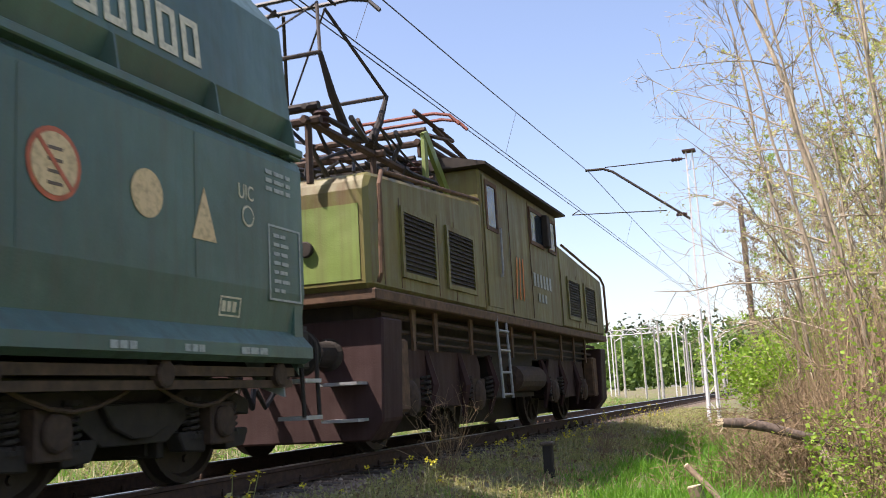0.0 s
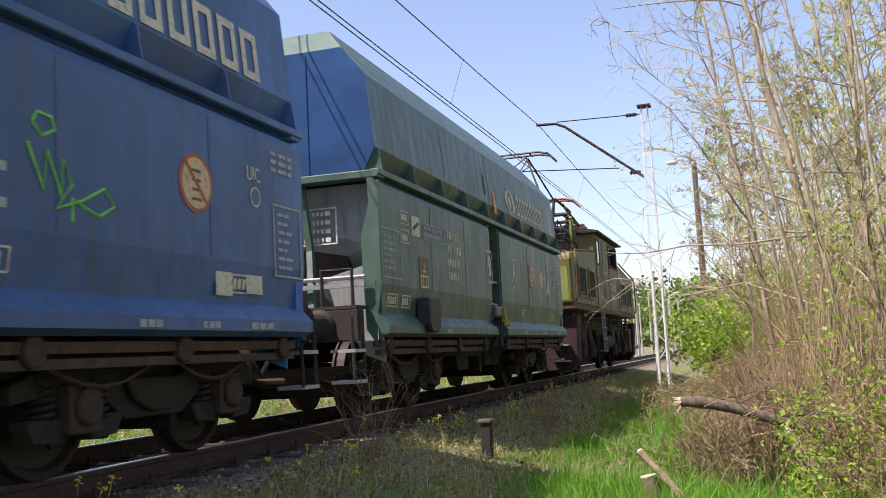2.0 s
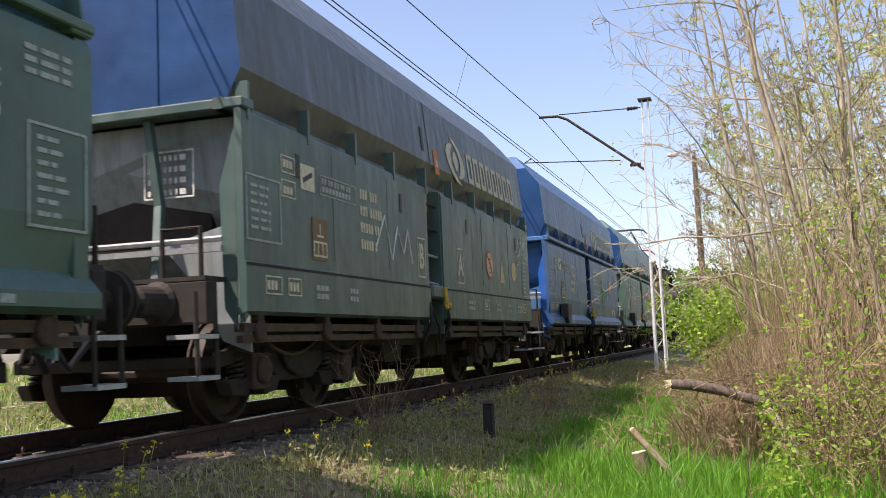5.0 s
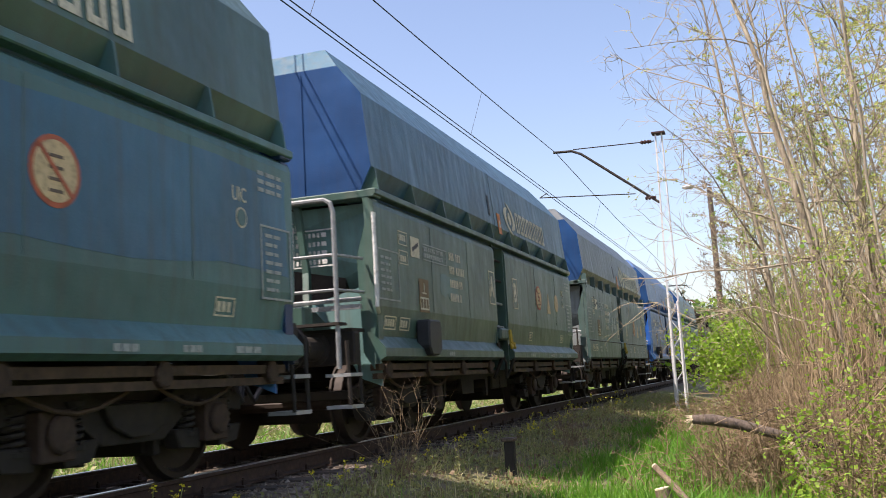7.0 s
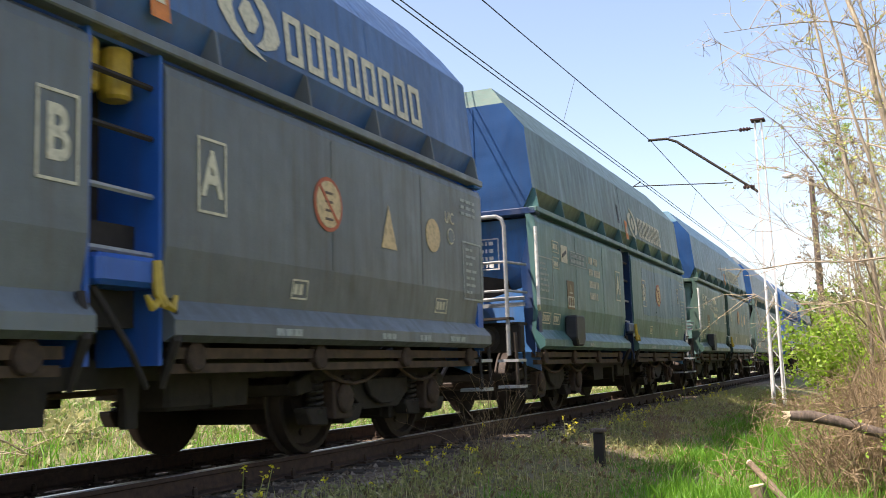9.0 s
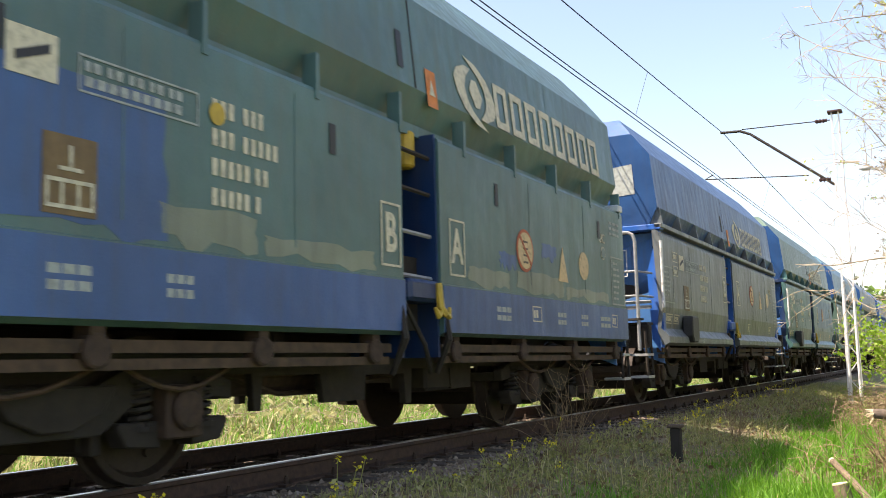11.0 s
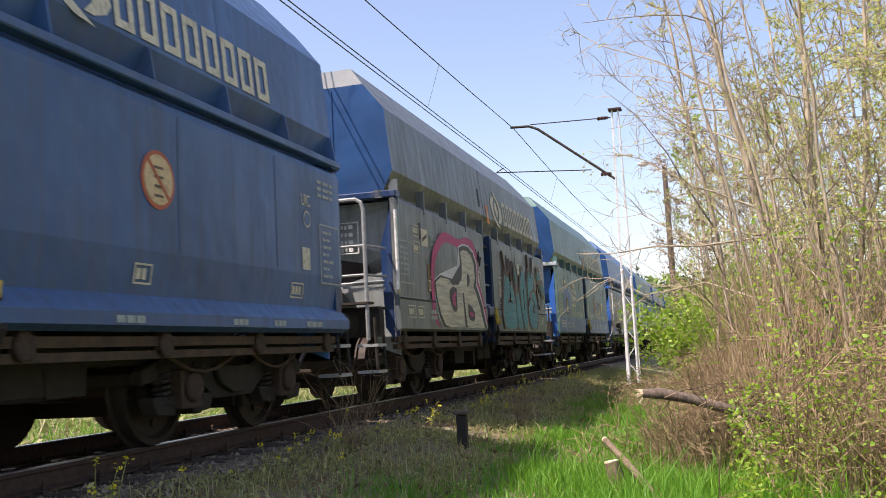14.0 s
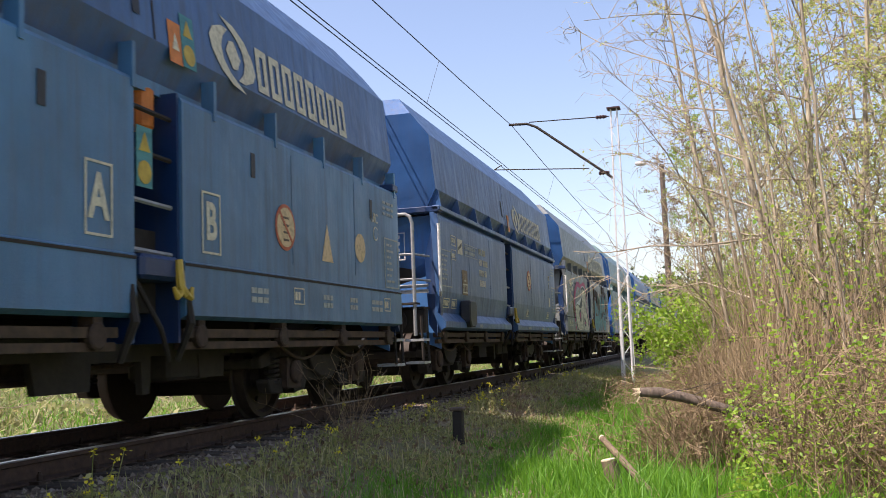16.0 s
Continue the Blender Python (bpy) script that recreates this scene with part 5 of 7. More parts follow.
    for s in (-1, 1):
        for y, w2, z0, z1 in ((-1.75, 0.24, 2.85, 3.5), (0.75, 0.42, 2.95, 3.5), (1.75, 0.25, 2.95, 3.5)):
            bm = bmesh.new()
            x0, x1 = sorted((s * (X - 0.008), s * (X + 0.008)))
            box(bm, x0, x1, y - w2, y + w2, z0, z1)
            part("window", bm, M_GLASS, cab)
            bm = bmesh.new()
            a, b = sorted((s * (X - 0.006), s * (X + 0.02)))
            for yy in (y - w2, y + w2):
                box(bm, a, b, yy - 0.03, yy + 0.03, z0 - 0.03, z1 + 0.03)
            for zz in (z0, z1):
                box(bm, a, b, y - w2 + 0.03, y + w2 - 0.03, zz - 0.03, zz + 0.03)
            part("window_frame", bm, M_LOCO_RUST, cab)
        bm = bmesh.new()
        x0, x1 = sorted((s * (X - 0.004), s * (X + 0.006)))
        box(bm, x0, x1, -2.1, -1.4, 1.75, 3.58)
        d = part("door", bm, M_LOCO, cab)
        bm = bmesh.new()
        tube(bm, [(s * (X + 0.03), -1.5, 2.2), (s * (X + 0.05), -1.5, 2.3), (s * (X + 0.05), -1.5, 2.9)], 0.018, 6)
        part("door_handle", bm, M_PALE_RAIL, d)
        bm = bmesh.new()
        x0, x1 = sorted((s * (X + 0.01), s * (X + 0.12)))
        box(bm, x0, x1, 1.05, 1.25, 2.95, 3.5)
        part("mirror", bm, M_GRIME, cab, bevel=0.015)
        bm = bmesh.new()
        m = Matrix(((0, 0, s, s * (X + 0.001)), (1, 0, 0, 0), (0, 1, 0, 0), (0, 0, 0, 1)))
        for k in range(3):
            plate(bm, [(-0.72 + 0.2 * k, 1.95), (-0.67 + 0.2 * k, 1.95), (-0.55 + 0.16 * k, 2.6), (-0.6 + 0.16 * k, 2.6)], 0.004, m)
        part("spray_stroke", bm, M_ORANGE, cab)
        bm = bmesh.new()
        for k in range(6):
            plate(bm, rect(0.35 + 0.2 * k, 0.48 + 0.2 * k, 2.24, 2.46), 0.004, m)
        for k in range(3):
            plate(bm, rect(0.6 + 0.2 * k, 0.72 + 0.2 * k, 2.0, 2.14), 0.004, m)
        part("faded_lettering", bm, M_DULL, cab)
        # panel joints, tread strip, underfloor pipes and tanks
        for y in (-5.6, -5.15, -4.0, -3.4, -2.25, -0.9, 0.25, 2.25, 3.5, 4.05, 5.2):
            bm = bmesh.new()
            x0, x1 = sorted((s * (X - 0.004), s * (X + 0.0045)))
            box(bm, x0, x1, y - 0.008, y + 0.008, 1.72, 2.7 if abs(y) > 2.2 else 3.6)
            part("panel_joint", bm, M_LOCO_RUST, lo)
        for z, r, k0 in ((1.44, 0.035, -5.4), (1.28, 0.025, -5.0), (1.18, 0.02, -4.4)):
            bm = bmesh.new()
            tube(bm, [(s * 1.30, k0, z), (s * 1.32, -1.2, z - 0.03), (s * 1.30, 1.3, z), (s * 1.32, -k0, z - 0.02)], r, 6)
            part("underfloor_pipe", bm, M_RUST, lo)
        for y in (-4.6, -3.9, -2.6, -0.7, 0.6, 2.4, 3.4, 4.4):
            bm = bmesh.new()
            plate(bm, [(y - 0.06, 1.54), (y + 0.06, 1.54), (y + 0.03, 1.08), (y - 0.03, 1.08)], 0.03, Matrix(((0, 0, s, s * 1.34), (1, 0, 0, 0), (0, 1, 0, 0), (0, 0, 0, 1))))
            part("floor_bracket", bm, M_LOCO_RUST, lo)
        bm = bmesh.new()
        turned(bm, [(-0.75, 0.10), (-0.7, 0.2), (0.7, 0.2), (0.75, 0.10)], (s * 1.2, 0.35, 0.78), "y", 14)
        part("air_tank", bm, M_RUST, lo, "rusty air tank under the floor")
        # ladder
        bm = bmesh.new()
        for y in (-1.9, -1.45):
            tube(bm, [(s * 1.5, y, 1.62), (s * 1.54, y, 0.5)], 0.022, 6)
        for z in (0.55, 0.85, 1.15, 1.42):
            tube(bm, [(s * 1.53, -1.9, z), (s * 1.53, -1.45, z)], 0.018, 6)
        part("ladder", bm, M_PALE_RAIL, lo)
        # bogie side plates, springs and gear
        for c in (-3.3, 3.3):
            bm = bmesh.new()
            x0 = s * 1.16
            o = [(-1.42, 0.95), (-1.3, 1.12), (1.3, 1.12), (1.42, 0.95), (1.42, 0.62), (1.2, 0.5), (0.5, 0.45), (-0.5, 0.45), (-1.2, 0.5), (-1.42, 0.62)]
            plate(bm, o, 0.06, Matrix(((0, 0, s, x0), (1, 0, 0, c), (0, 1, 0, 0), (0, 0, 0, 1))))
            bf = part("bogie_side", bm, M_OXIDE, lo, "dark red oxide bogie side", bevel=0.01)
            for d in (-1.2, 1.2):
                bm = bmesh.new()
                turned(bm, [(s * 1.2, 0.2), (s * 1.27, 0.2), (s * 1.31, 0.14), (s * 1.33, 0.05)], (0, c + d, 0.56), "x", 16)
                box(bm, min(s * 1.2, s * 1.26), max(s * 1.2, s * 1.26), c + d - 0.26, c + d + 0.26, 0.40, 0.78)
                part("axlebox", bm, M_RUST, bf)
                for e in (-0.45, 0.45):
                    bm = bmesh.new()
                    tube(bm, [(s * 1.24 + 0.07 * math.cos(k * 0.785), c + d + e + 0.07 * math.sin(k * 0.785), 0.5 + 0.3 * k / 40) for k in range(41)], 0.02, 5)
                    part("spring", bm, M_GRIME, bf)
                for e in (-0.62, 0.62):
                    bm = bmesh.new()
                    tube(bm, [(s * 1.2, c + d + e, 1.1), (s * 1.3, c + d + e, 0.7), (s * 1.22, c + d + e * 0.9, 0.3)], [0.05, 0.07, 0.03], 6)
                    part("brake_hanger", bm, M_OXIDE, bf)
    # buffer beams with big side shields
    for sgn in (-1, 1):
        bm = bmesh.new()
        y0, y1 = sorted((sgn * 5.25, sgn * 5.75))
        o = [(-1.46, 0.36), (-1.3, 0.16), (1.3, 0.16), (1.46, 0.36), (1.5, 1.38), (-1.5, 1.38)]
        prism(bm, o, y0, y1)
        part("buffer_beam", bm, M_OXIDE, lo, "dark red buffer beam with side shields", bevel=0.02)
        bm = bmesh.new()
        y0, y1 = sorted((sgn * 4.86, sgn * 5.23))
        for x in (-1.29, 1.29):
            bm = bmesh.new()
            box(bm, x - 0.11, x + 0.11, y0, y1, 0.42, 1.2)
            part("sand_box", bm, M_LOCO_RUST, lo, "rusty sand box", bevel=0.03)
        buffer_gear(lo, sgn * 5.74, sgn, M_OXIDE)
        for x in (-1.1, 1.1):
            for z in (0.36, 0.72):
                bm = bmesh.new()
                y0, y1 = sorted((sgn * 5.752, sgn * 6.0))
                box(bm, x - 0.2, x + 0.2, y0, y1, z, z + 0.03)
                part("step_board", bm, M_STEEL, lo)
            bm = bmesh.new()
            turned(bm, [(0, 0.08), (0.05 * sgn, 0.085), (0.06 * sgn, 0.07)], (x * 0.72, sgn * 5.97, 2.1), "y", 16)
            part("headlight", bm, M_STEEL if z < 0 else M_GRIME, lo)
    bm = bmesh.new()
    for s in (-1, 1):
        turned(bm, [(s * 0.68, 0.10), (s * 0.685, 0.56), (s * 0.715, 0.56), (s * 0.72, 0.53), (s * 0.82, 0.525), (s * 0.825, 0.46), (s * 0.77, 0.43), (s * 0.76, 0.2), (s * 0.85, 0.16)], (0, 0, 0), "x", 32)
        for k in range(8):
            a = k * 0.7854
            tube(bm, [(s * 0.79, 0.18 * math.cos(a), 0.18 * math.sin(a)), (s * 0.80, 0.45 * math.cos(a), 0.45 * math.sin(a))], 0.04, 5)
    turned(bm, [(-1.2, 0.08), (1.2, 0.08)], (0, 0, 0), "x", 10)
    me = mesh_of("wheelset", bm, M_WHEEL)
    wheels = [part("wheelset", me, None, lo, "brown spoked wheels on an axle", at=pose(0, c + d, 0.535)) for c in (-3.3, 3.3) for d in (-1.2, 1.2)]
    # roof gear: frames, insulators, two pantographs
    for yc, raised, lift in ((-4.45, True, 0.0), (-1.3, False, 0.50)):
        top = lambda y: 3.14 - 0.085 * (abs(y) - 2.2) if lift == 0 else 3.78
        bm = bmesh.new()
        for x in (-0.9, 0.9):
            tube(bm, [(x, yc - 1.7, (3.42 + lift)), (x, yc + 1.7, (3.42 + lift))], 0.045, 6)
        for y in (yc - 1.6, yc, yc + 1.6):
            tube(bm, [(-1.05, y, (3.42 + lift)), (1.05, y, (3.42 + lift))], 0.045, 6)
            for x in (-0.9, 0.9):
                tube(bm, [(x, y, top(y) - 0.05), (x, y, (3.42 + lift))], 0.04, 6)
        pf = part("roof_frame", bm, M_RUST, lo, "rusty pantograph base frame")
        for x in (-0.9, 0.9):
            for y in (yc - 1.3, yc + 1.3):
                bm = bmesh.new()
                turned(bm, [((3.42 + lift), 0.06), ((3.45 + lift), 0.10), (3.48 + lift, 0.06), (3.51 + lift, 0.10), (3.54 + lift, 0.06), (3.57 + lift, 0.10), (3.62 + lift, 0.05)], (x, y, 0), "z", 12)
                part("insulator", bm, M_OXIDE, pf)
        bm = bmesh.new()
        for x in (-0.75, 0.75):
            tube(bm, [(x, yc - 1.4, (3.66 + lift)), (x, yc + 1.4, (3.66 + lift))], 0.035, 6)
        for y in (yc - 1.35, yc + 1.35):
            tube(bm, [(-0.9, y, (3.66 + lift)), (0.9, y, (3.66 + lift))], 0.05, 8)
        if raised:
            k, apex = 4.42, 5.40
            for x in (-0.72, 0.72):
                for d in (-1, 1):
                    tube(bm, [(x, yc + 0.3 * d, 3.62), (x, yc + 0.65 * d, 4.0), (x, yc + 0.92 * d, k)], [0.06, 0.05, 0.03], 8)
                    tube(bm, [(x, yc + 0.92 * d, k), (x * 0.4, yc + 0.1 * d, apex)], 0.024, 6)
            for d in (-1, 1):
                tube(bm, [(-0.72, yc + 0.92 * d, k), (0.72, yc + 0.92 * d, k)], 0.026, 6)
                tube(bm, [(-0.72, yc + 0.92 * d, k), (0.3, yc + 0.1 * d, apex)], 0.014, 5)
            h = apex + 0.08
        else:
            k, h = 4.45, 4.75
            for x in (-0.75, 0.75):
                tube(bm, [(x, yc - 1.3, (3.66 + lift)), (x * 0.9, yc + 0.4, k), (x * 0.6, yc - 0.6, h - 0.04)], 0.035, 6)
                tube(bm, [(x, yc + 1.3, (3.66 + lift)), (x * 0.9, yc - 0.4, k), (x * 0.6, yc + 0.6, h - 0.04)], 0.035, 6)
        part("pantograph_arm", bm, M_GRIME if raised else M_RUST_BAR, pf)
        bm = bmesh.new()
        for d in (-0.18, 0.18):
            tube(bm, [(-1.0, yc + d, h - 0.22), (-0.85, yc + d, h - 0.06), (-0.6, yc + d, h), (0.6, yc + d, h), (0.85, yc + d, h - 0.06), (1.0, yc + d, h - 0.22)], 0.028, 6)
        tube(bm, [(-0.4, yc - 0.18, h - 0.03), (-0.4, yc + 0.18, h - 0.03)], 0.02, 5)
        tube(bm, [(0.4, yc - 0.18, h - 0.03), (0.4, yc + 0.18, h - 0.03)], 0.02, 5)
        part("collector", bm, M_BLACK if raised else M_OXIDE_BRIGHT, pf)
    bm = bmesh.new()
    tube(bm, [(0.95, -2.6, 3.1), (1.0, -2.7, 3.5), (0.7, -3.2, 3.62)], 0.03, 6)
    tube(bm, [(1.1, -2.4, 3.1), (1.1, -2.9, 3.35), (0.9, -3.6, 3.42)], 0.025, 6)
    turned(bm, [(3.05, 0.2), (3.3, 0.2), (3.34, 0.12)], (0.5, -2.75, 0), "z", 14)
    rr = random.Random(6)
    for k in range(44):
        a = Vector((rr.uniform(-0.9, 1.1), rr.uniform(-5.4, -2.4), rr.uniform(3.05, 3.5)))
        tube(bm, [a, a + Vector((rr.uniform(-0.3, 0.3), rr.uniform(-0.7, 0.7), rr.uniform(-0.05, 0.4))), a + Vector((rr.uniform(-0.5, 0.5), rr.uniform(-1, 1), rr.uniform(-0.1, 0.3)))], rr.uniform(0.015, 0.035), 5)
    tagged(part("roof_cable", bm, M_BLACK, lo, "tangle of roof cables and busbars"), kind="stuff")
    bm = bmesh.new()
    plate(bm, [(-3.15, 3.98), (-3.0, 4.04), (-2.22, 3.36), (-2.3, 3.26)], 0.06, Matrix(((0, 0, 1, 1.0), (1, 0, 0, 0), (0, 1, 0, 0), (0, 0, 0, 1))))
    plate(bm, [(-3.12, 3.96), (-3.02, 3.98), (-3.0, 3.14), (-3.12, 3.14)], 0.05, Matrix(((0, 0, 1, 1.0), (1, 0, 0, 0), (0, 1, 0, 0), (0, 0, 0, 1))))
    part("roof_strut", bm, M_LOCO_LIGHT, lo)
    return lo, wheels


LOCO = build_loco()
# ---- overhead line ----
def wire(bm, pts, r):
    tube(bm, pts, r, 5)


def span(y0, y1, z, sag, x0=0.0, x1=0.0, n=12):
    return [(x0 + (x1 - x0) * k / n, y0 + (y1 - y0) * k / n, z - sag * 4 * (k / n) * (1 - k / n)) for k in range(n + 1)]


def build_line():
    line = empty("overhead_wire", "twin contact wires hung from a messenger cable", "overhead wire")
    supports = [-39.5, 25.5, 90.5, 155.5]
    zm, zc = 6.56, 5.5
    stag = [0.25, 0.3, 0.2, 0.25]
    for i in range(3):
        bm = bmesh.new()
        wire(bm, span(supports[i], supports[i + 1], zm, 0.55, 0.32, 0.32), 0.011)
        part("messenger", bm, M_WIRE, line)
        for d in (-0.05, 0.05):
            bm = bmesh.new()
            wire(bm, span(supports[i], supports[i + 1], zc, 0.03, d, d), 0.010)
            part("contact_wire", bm, M_WIRE, line)
        for k in range(1, 9):
            y = supports[i] + 65 * k / 9
            q = k / 9
            bm = bmesh.new()
            wire(bm, [(0.32, y, zm - 0.55 * 4 * q * (1 - q)), (0.04, y, zc + 0.01)], 0.004)
            part("dropper", bm, M_WIRE, line)


def build_mast(y, name="catenary_mast"):
    """Pale lattice mast with a bracket arm, a tie and a registration arm."""
    mast = empty(name, "pale lattice steel mast with cantilever bracket beside the track", "mast")
    x, top = 3.08, 6.72
    g = ground_z(x, y)
    for dx in (-0.16, 0.16):
        for dy in (-0.12, 0.12):
            bm = bmesh.new()
            tube(bm, [(x + dx, y + dy, g - 0.2), (x + dx * 0.5, y + dy * 0.6, top)], 0.02, 4)
            part("leg", bm, M_MAST, mast)
    for k in range(16):
        z0, z1 = g + 0.3 + k * 0.43, g + 0.3 + (k + 1) * 0.43
        s = 1 if k % 2 else -1
        bm = bmesh.new()
        for dy in (-0.15, 0.15):
            a = 0.16 - 0.005 * k
            tube(bm, [(x - a * s, y + dy * 0.7, z0), (x + a * s, y + dy * 0.7, z1)], 0.007, 4)
        part("lacing", bm, M_MAST, mast)
    bm = bmesh.new()
    box(bm, x - 0.17, x + 0.17, y - 0.17, y + 0.17, top, top + 0.04)
    part("cap", bm, M_OXIDE, mast)
    bm = bmesh.new()
    tube(bm, [(x - 0.12, y, 4.9), (1.0, y, 6.45), (0.75, y, 6.56), (0.25, y, 6.58)], 0.035, 8)
    part("bracket_arm", bm, M_GRIME, mast, "dark tubular bracket arm")
    bm = bmesh.new()
    tube(bm, [(x - 0.12, y, 6.55), (0.8, y, 6.60)], 0.014, 6)
    part("top_tie", bm, M_GRIME, mast)
    for a, z in ((x - 0.32, 5.05), (x - 0.32, 6.55)):
        bm = bmesh.new()
        turned(bm, [(-0.16, 0.03), (-0.12, 0.06), (-0.08, 0.03), (-0.04, 0.06), (0, 0.03), (0.04, 0.06), (0.08, 0.03), (0.12, 0.05)], (a, y, z), "x", 10)
        part("insulator", bm, M_OXIDE, mast)
    bm = bmesh.new()
    tube(bm, [(2.36, y, 5.2), (0.4, y, 5.34), (-0.22, y, 5.38)], 0.014, 6)
    tube(bm, [(-0.22, y, 5.38), (0.0, y, 5.49)], 0.014, 5)
    part("registration_arm", bm, M_GRIME, mast)


def build_white_post(x, y, top):
    p = empty("white_post", "plain white painted steel post beside the mast", "post", "white posts by the track", (x, y, ground_z(x, y)))
    h = top - ground_z(x, y)
    bm = bmesh.new()
    turned(bm, [(-0.3, 0.036), (h, 0.036)], (0, 0, 0), "z", 10)
    part("shaft", bm, M_MAST, p, smooth=False)
    bm = bmesh.new()
    turned(bm, [(h, 0.04), (h + 0.03, 0.04), (h + 0.05, 0.02)], (0, 0, 0), "z", 10)
    part("cap", bm, M_MAST, p)


build_line()
build_mast(25.5)
build_white_post(3.10, 24.1, 2.36)
build_white_post(3.32, 24.0, 2.16)
# ---- plants ----
def leaf_material(name, a, b, glow=0.4):
    """Thin leaves: two tones by blade, with light passing through."""
    n = Nodes(name, 0.55)
    geo = n.t.nodes.new("ShaderNodeNewGeometry")
    c = n.mix(geo.outputs["Random Per Island"], a, b)
    n.done(c)
    tr = n.node("ShaderNodeBsdfTranslucent")
    n.link(n.mix(0.5, c, shade(b, 1.3)), tr.inputs["Color"])
    mixer = n.node("ShaderNodeMixShader", Fac=glow)
    out = n.t.nodes["Material Output"]
    n.link(n.bsdf.outputs[0], mixer.inputs[1])
    n.link(tr.outputs[0], mixer.inputs[2])
    n.link(mixer.outputs[0], out.inputs["Surface"])
    return n.mat


M_GRASS = leaf_material("spring grass", (0.05, 0.19, 0.012), (0.17, 0.37, 0.03))
M_STRAW = leaf_material("dead straw", (0.36, 0.30, 0.14), (0.58, 0.51, 0.28), 0.4)
M_DRY = leaf_material("dry stems", (0.13, 0.09, 0.05), (0.40, 0.30, 0.18), 0.15)
M_WEED = leaf_material("low weeds", (0.17, 0.20, 0.06), (0.41, 0.39, 0.15), 0.35)
M_LEAF = leaf_material("young willow leaves", (0.36, 0.42, 0.08), (0.58, 0.60, 0.20), 0.45)
M_LEAF_GREEN = leaf_material("bright green leaves", (0.13, 0.28, 0.02), (0.32, 0.46, 0.05), 0.45)
M_LEAF_RED = leaf_material("dead brown leaves", (0.13, 0.085, 0.045), (0.26, 0.18, 0.10), 0.25)
M_FIELD = leaf_material("field growth", (0.13, 0.17, 0.045), (0.42, 0.39, 0.18), 0.35)
M_FLOWER = leaf_material("yellow blossom", (0.62, 0.52, 0.02), (0.75, 0.66, 0.05), 0.3)
M_PINE = leaf_material("dark pine needles", (0.025, 0.045, 0.018), (0.05, 0.075, 0.03), 0.15)
M_WOODS = leaf_material("far spring foliage", (0.06, 0.13, 0.02), (0.16, 0.25, 0.05), 0.3)


def bark(name, a, b):
    n = Nodes(name, 0.9)
    f = n.noise(5, 6, n.stretch(5, 5, 0.9), 0.7)
    g = n.noise(30, 5, n.stretch(3, 3, 0.5))
    return n.done(n.mix(n.grey(f, 0.35, 0.68), a, b), g, 0.7, 0.015)


M_BARK = bark("grey brown bark", (0.22, 0.175, 0.12), (0.52, 0.44, 0.32))
M_TWIG = bark("pale twig bark", (0.19, 0.15, 0.095), (0.48, 0.40, 0.27))
M_LOG = bark("dead log bark", (0.06, 0.045, 0.035), (0.17, 0.13, 0.10))
M_POLE = bark("brown sapling bark", (0.10, 0.07, 0.045), (0.26, 0.19, 0.125))
M_POST_WOOD = plain("very dark post wood", (0.022, 0.018, 0.015), 0.8)
M_CUT = plain("fresh cut wood", (0.66, 0.55, 0.38), 0.8, 0, 20, 0.15)


class Tubes:
    """Many thin tapering limbs gathered in one list."""

    def __init__(self):
        self.v, self.f = [], []

    def limb(self, pts, radii, sides):
        base = len(self.v)
        prev = None
        for i, p in enumerate(pts):
            d = (pts[min(i + 1, len(pts) - 1)] - pts[max(i - 1, 0)])
            d = d.normalized() if d.length > 1e-6 else Vector((0, 0, 1))
            s = d.orthogonal().normalized() if prev is None else (prev - d * prev.dot(d)).normalized()
            prev = s
            o = d.cross(s)
            for k in range(sides):
                a = 6.28318 * k / sides
                self.v.append(tuple(p + (s * math.cos(a) + o * math.sin(a)) * radii[i]))
        for i in range(len(pts) - 1):
            for k in range(sides):
                a, b = base + i * sides + k, base + i * sides + (k + 1) % sides
                self.f.append((a, b, b + sides, a + sides))

    def leaf(self, p, size, rnd, long=1.8):
        d = Vector((rnd.uniform(-1, 1), rnd.uniform(-1, 1), rnd.uniform(-0.8, 0.6))).normalized()
        s = d.orthogonal().normalized()
        s = (s * math.cos(rnd.random() * 6.28) + d.cross(s) * math.sin(rnd.random() * 6.28)) * size * 0.5
        d = d * size * long
        i = len(self.v)
        self.v += [tuple(p), tuple(p + d * 0.5 + s), tuple(p + d), tuple(p + d * 0.5 - s)]
        self.f.append((i, i + 1, i + 2, i + 3))

    def blade(self, x, y, z, h, w, rnd, lean=0.35):
        a = rnd.random() * 6.28
        dx, dy = math.cos(a), math.sin(a)
        b = rnd.random() * 6.28
        l = lean * h * rnd.random()
        lx, ly = math.cos(b) * l, math.sin(b) * l
        i = len(self.v)
        self.v += [(x - dx * w, y - dy * w, z), (x + dx * w, y + dy * w, z), (x + lx * 0.4 - dx * w * 0.8, y + ly * 0.4 - dy * w * 0.8, z + h * 0.6), (x + lx * 0.4 + dx * w * 0.8, y + ly * 0.4 + dy * w * 0.8, z + h * 0.6), (x + lx * 1.3, y + ly * 1.3, z + h)]
        self.f += [(i, i + 1, i + 3, i + 2), (i + 2, i + 3, i + 4)]


def bent(start, d, length, n, rnd, crook=0.12, lift=0.0):
    pts = [start.copy()]
    d = d.normalized()
    for _ in range(n):
        d = (d + Vector((rnd.gauss(0, crook), rnd.gauss(0, crook), rnd.gauss(0, crook) + lift))).normalized()
        pts.append(pts[-1] + d * (length / n))
    return pts


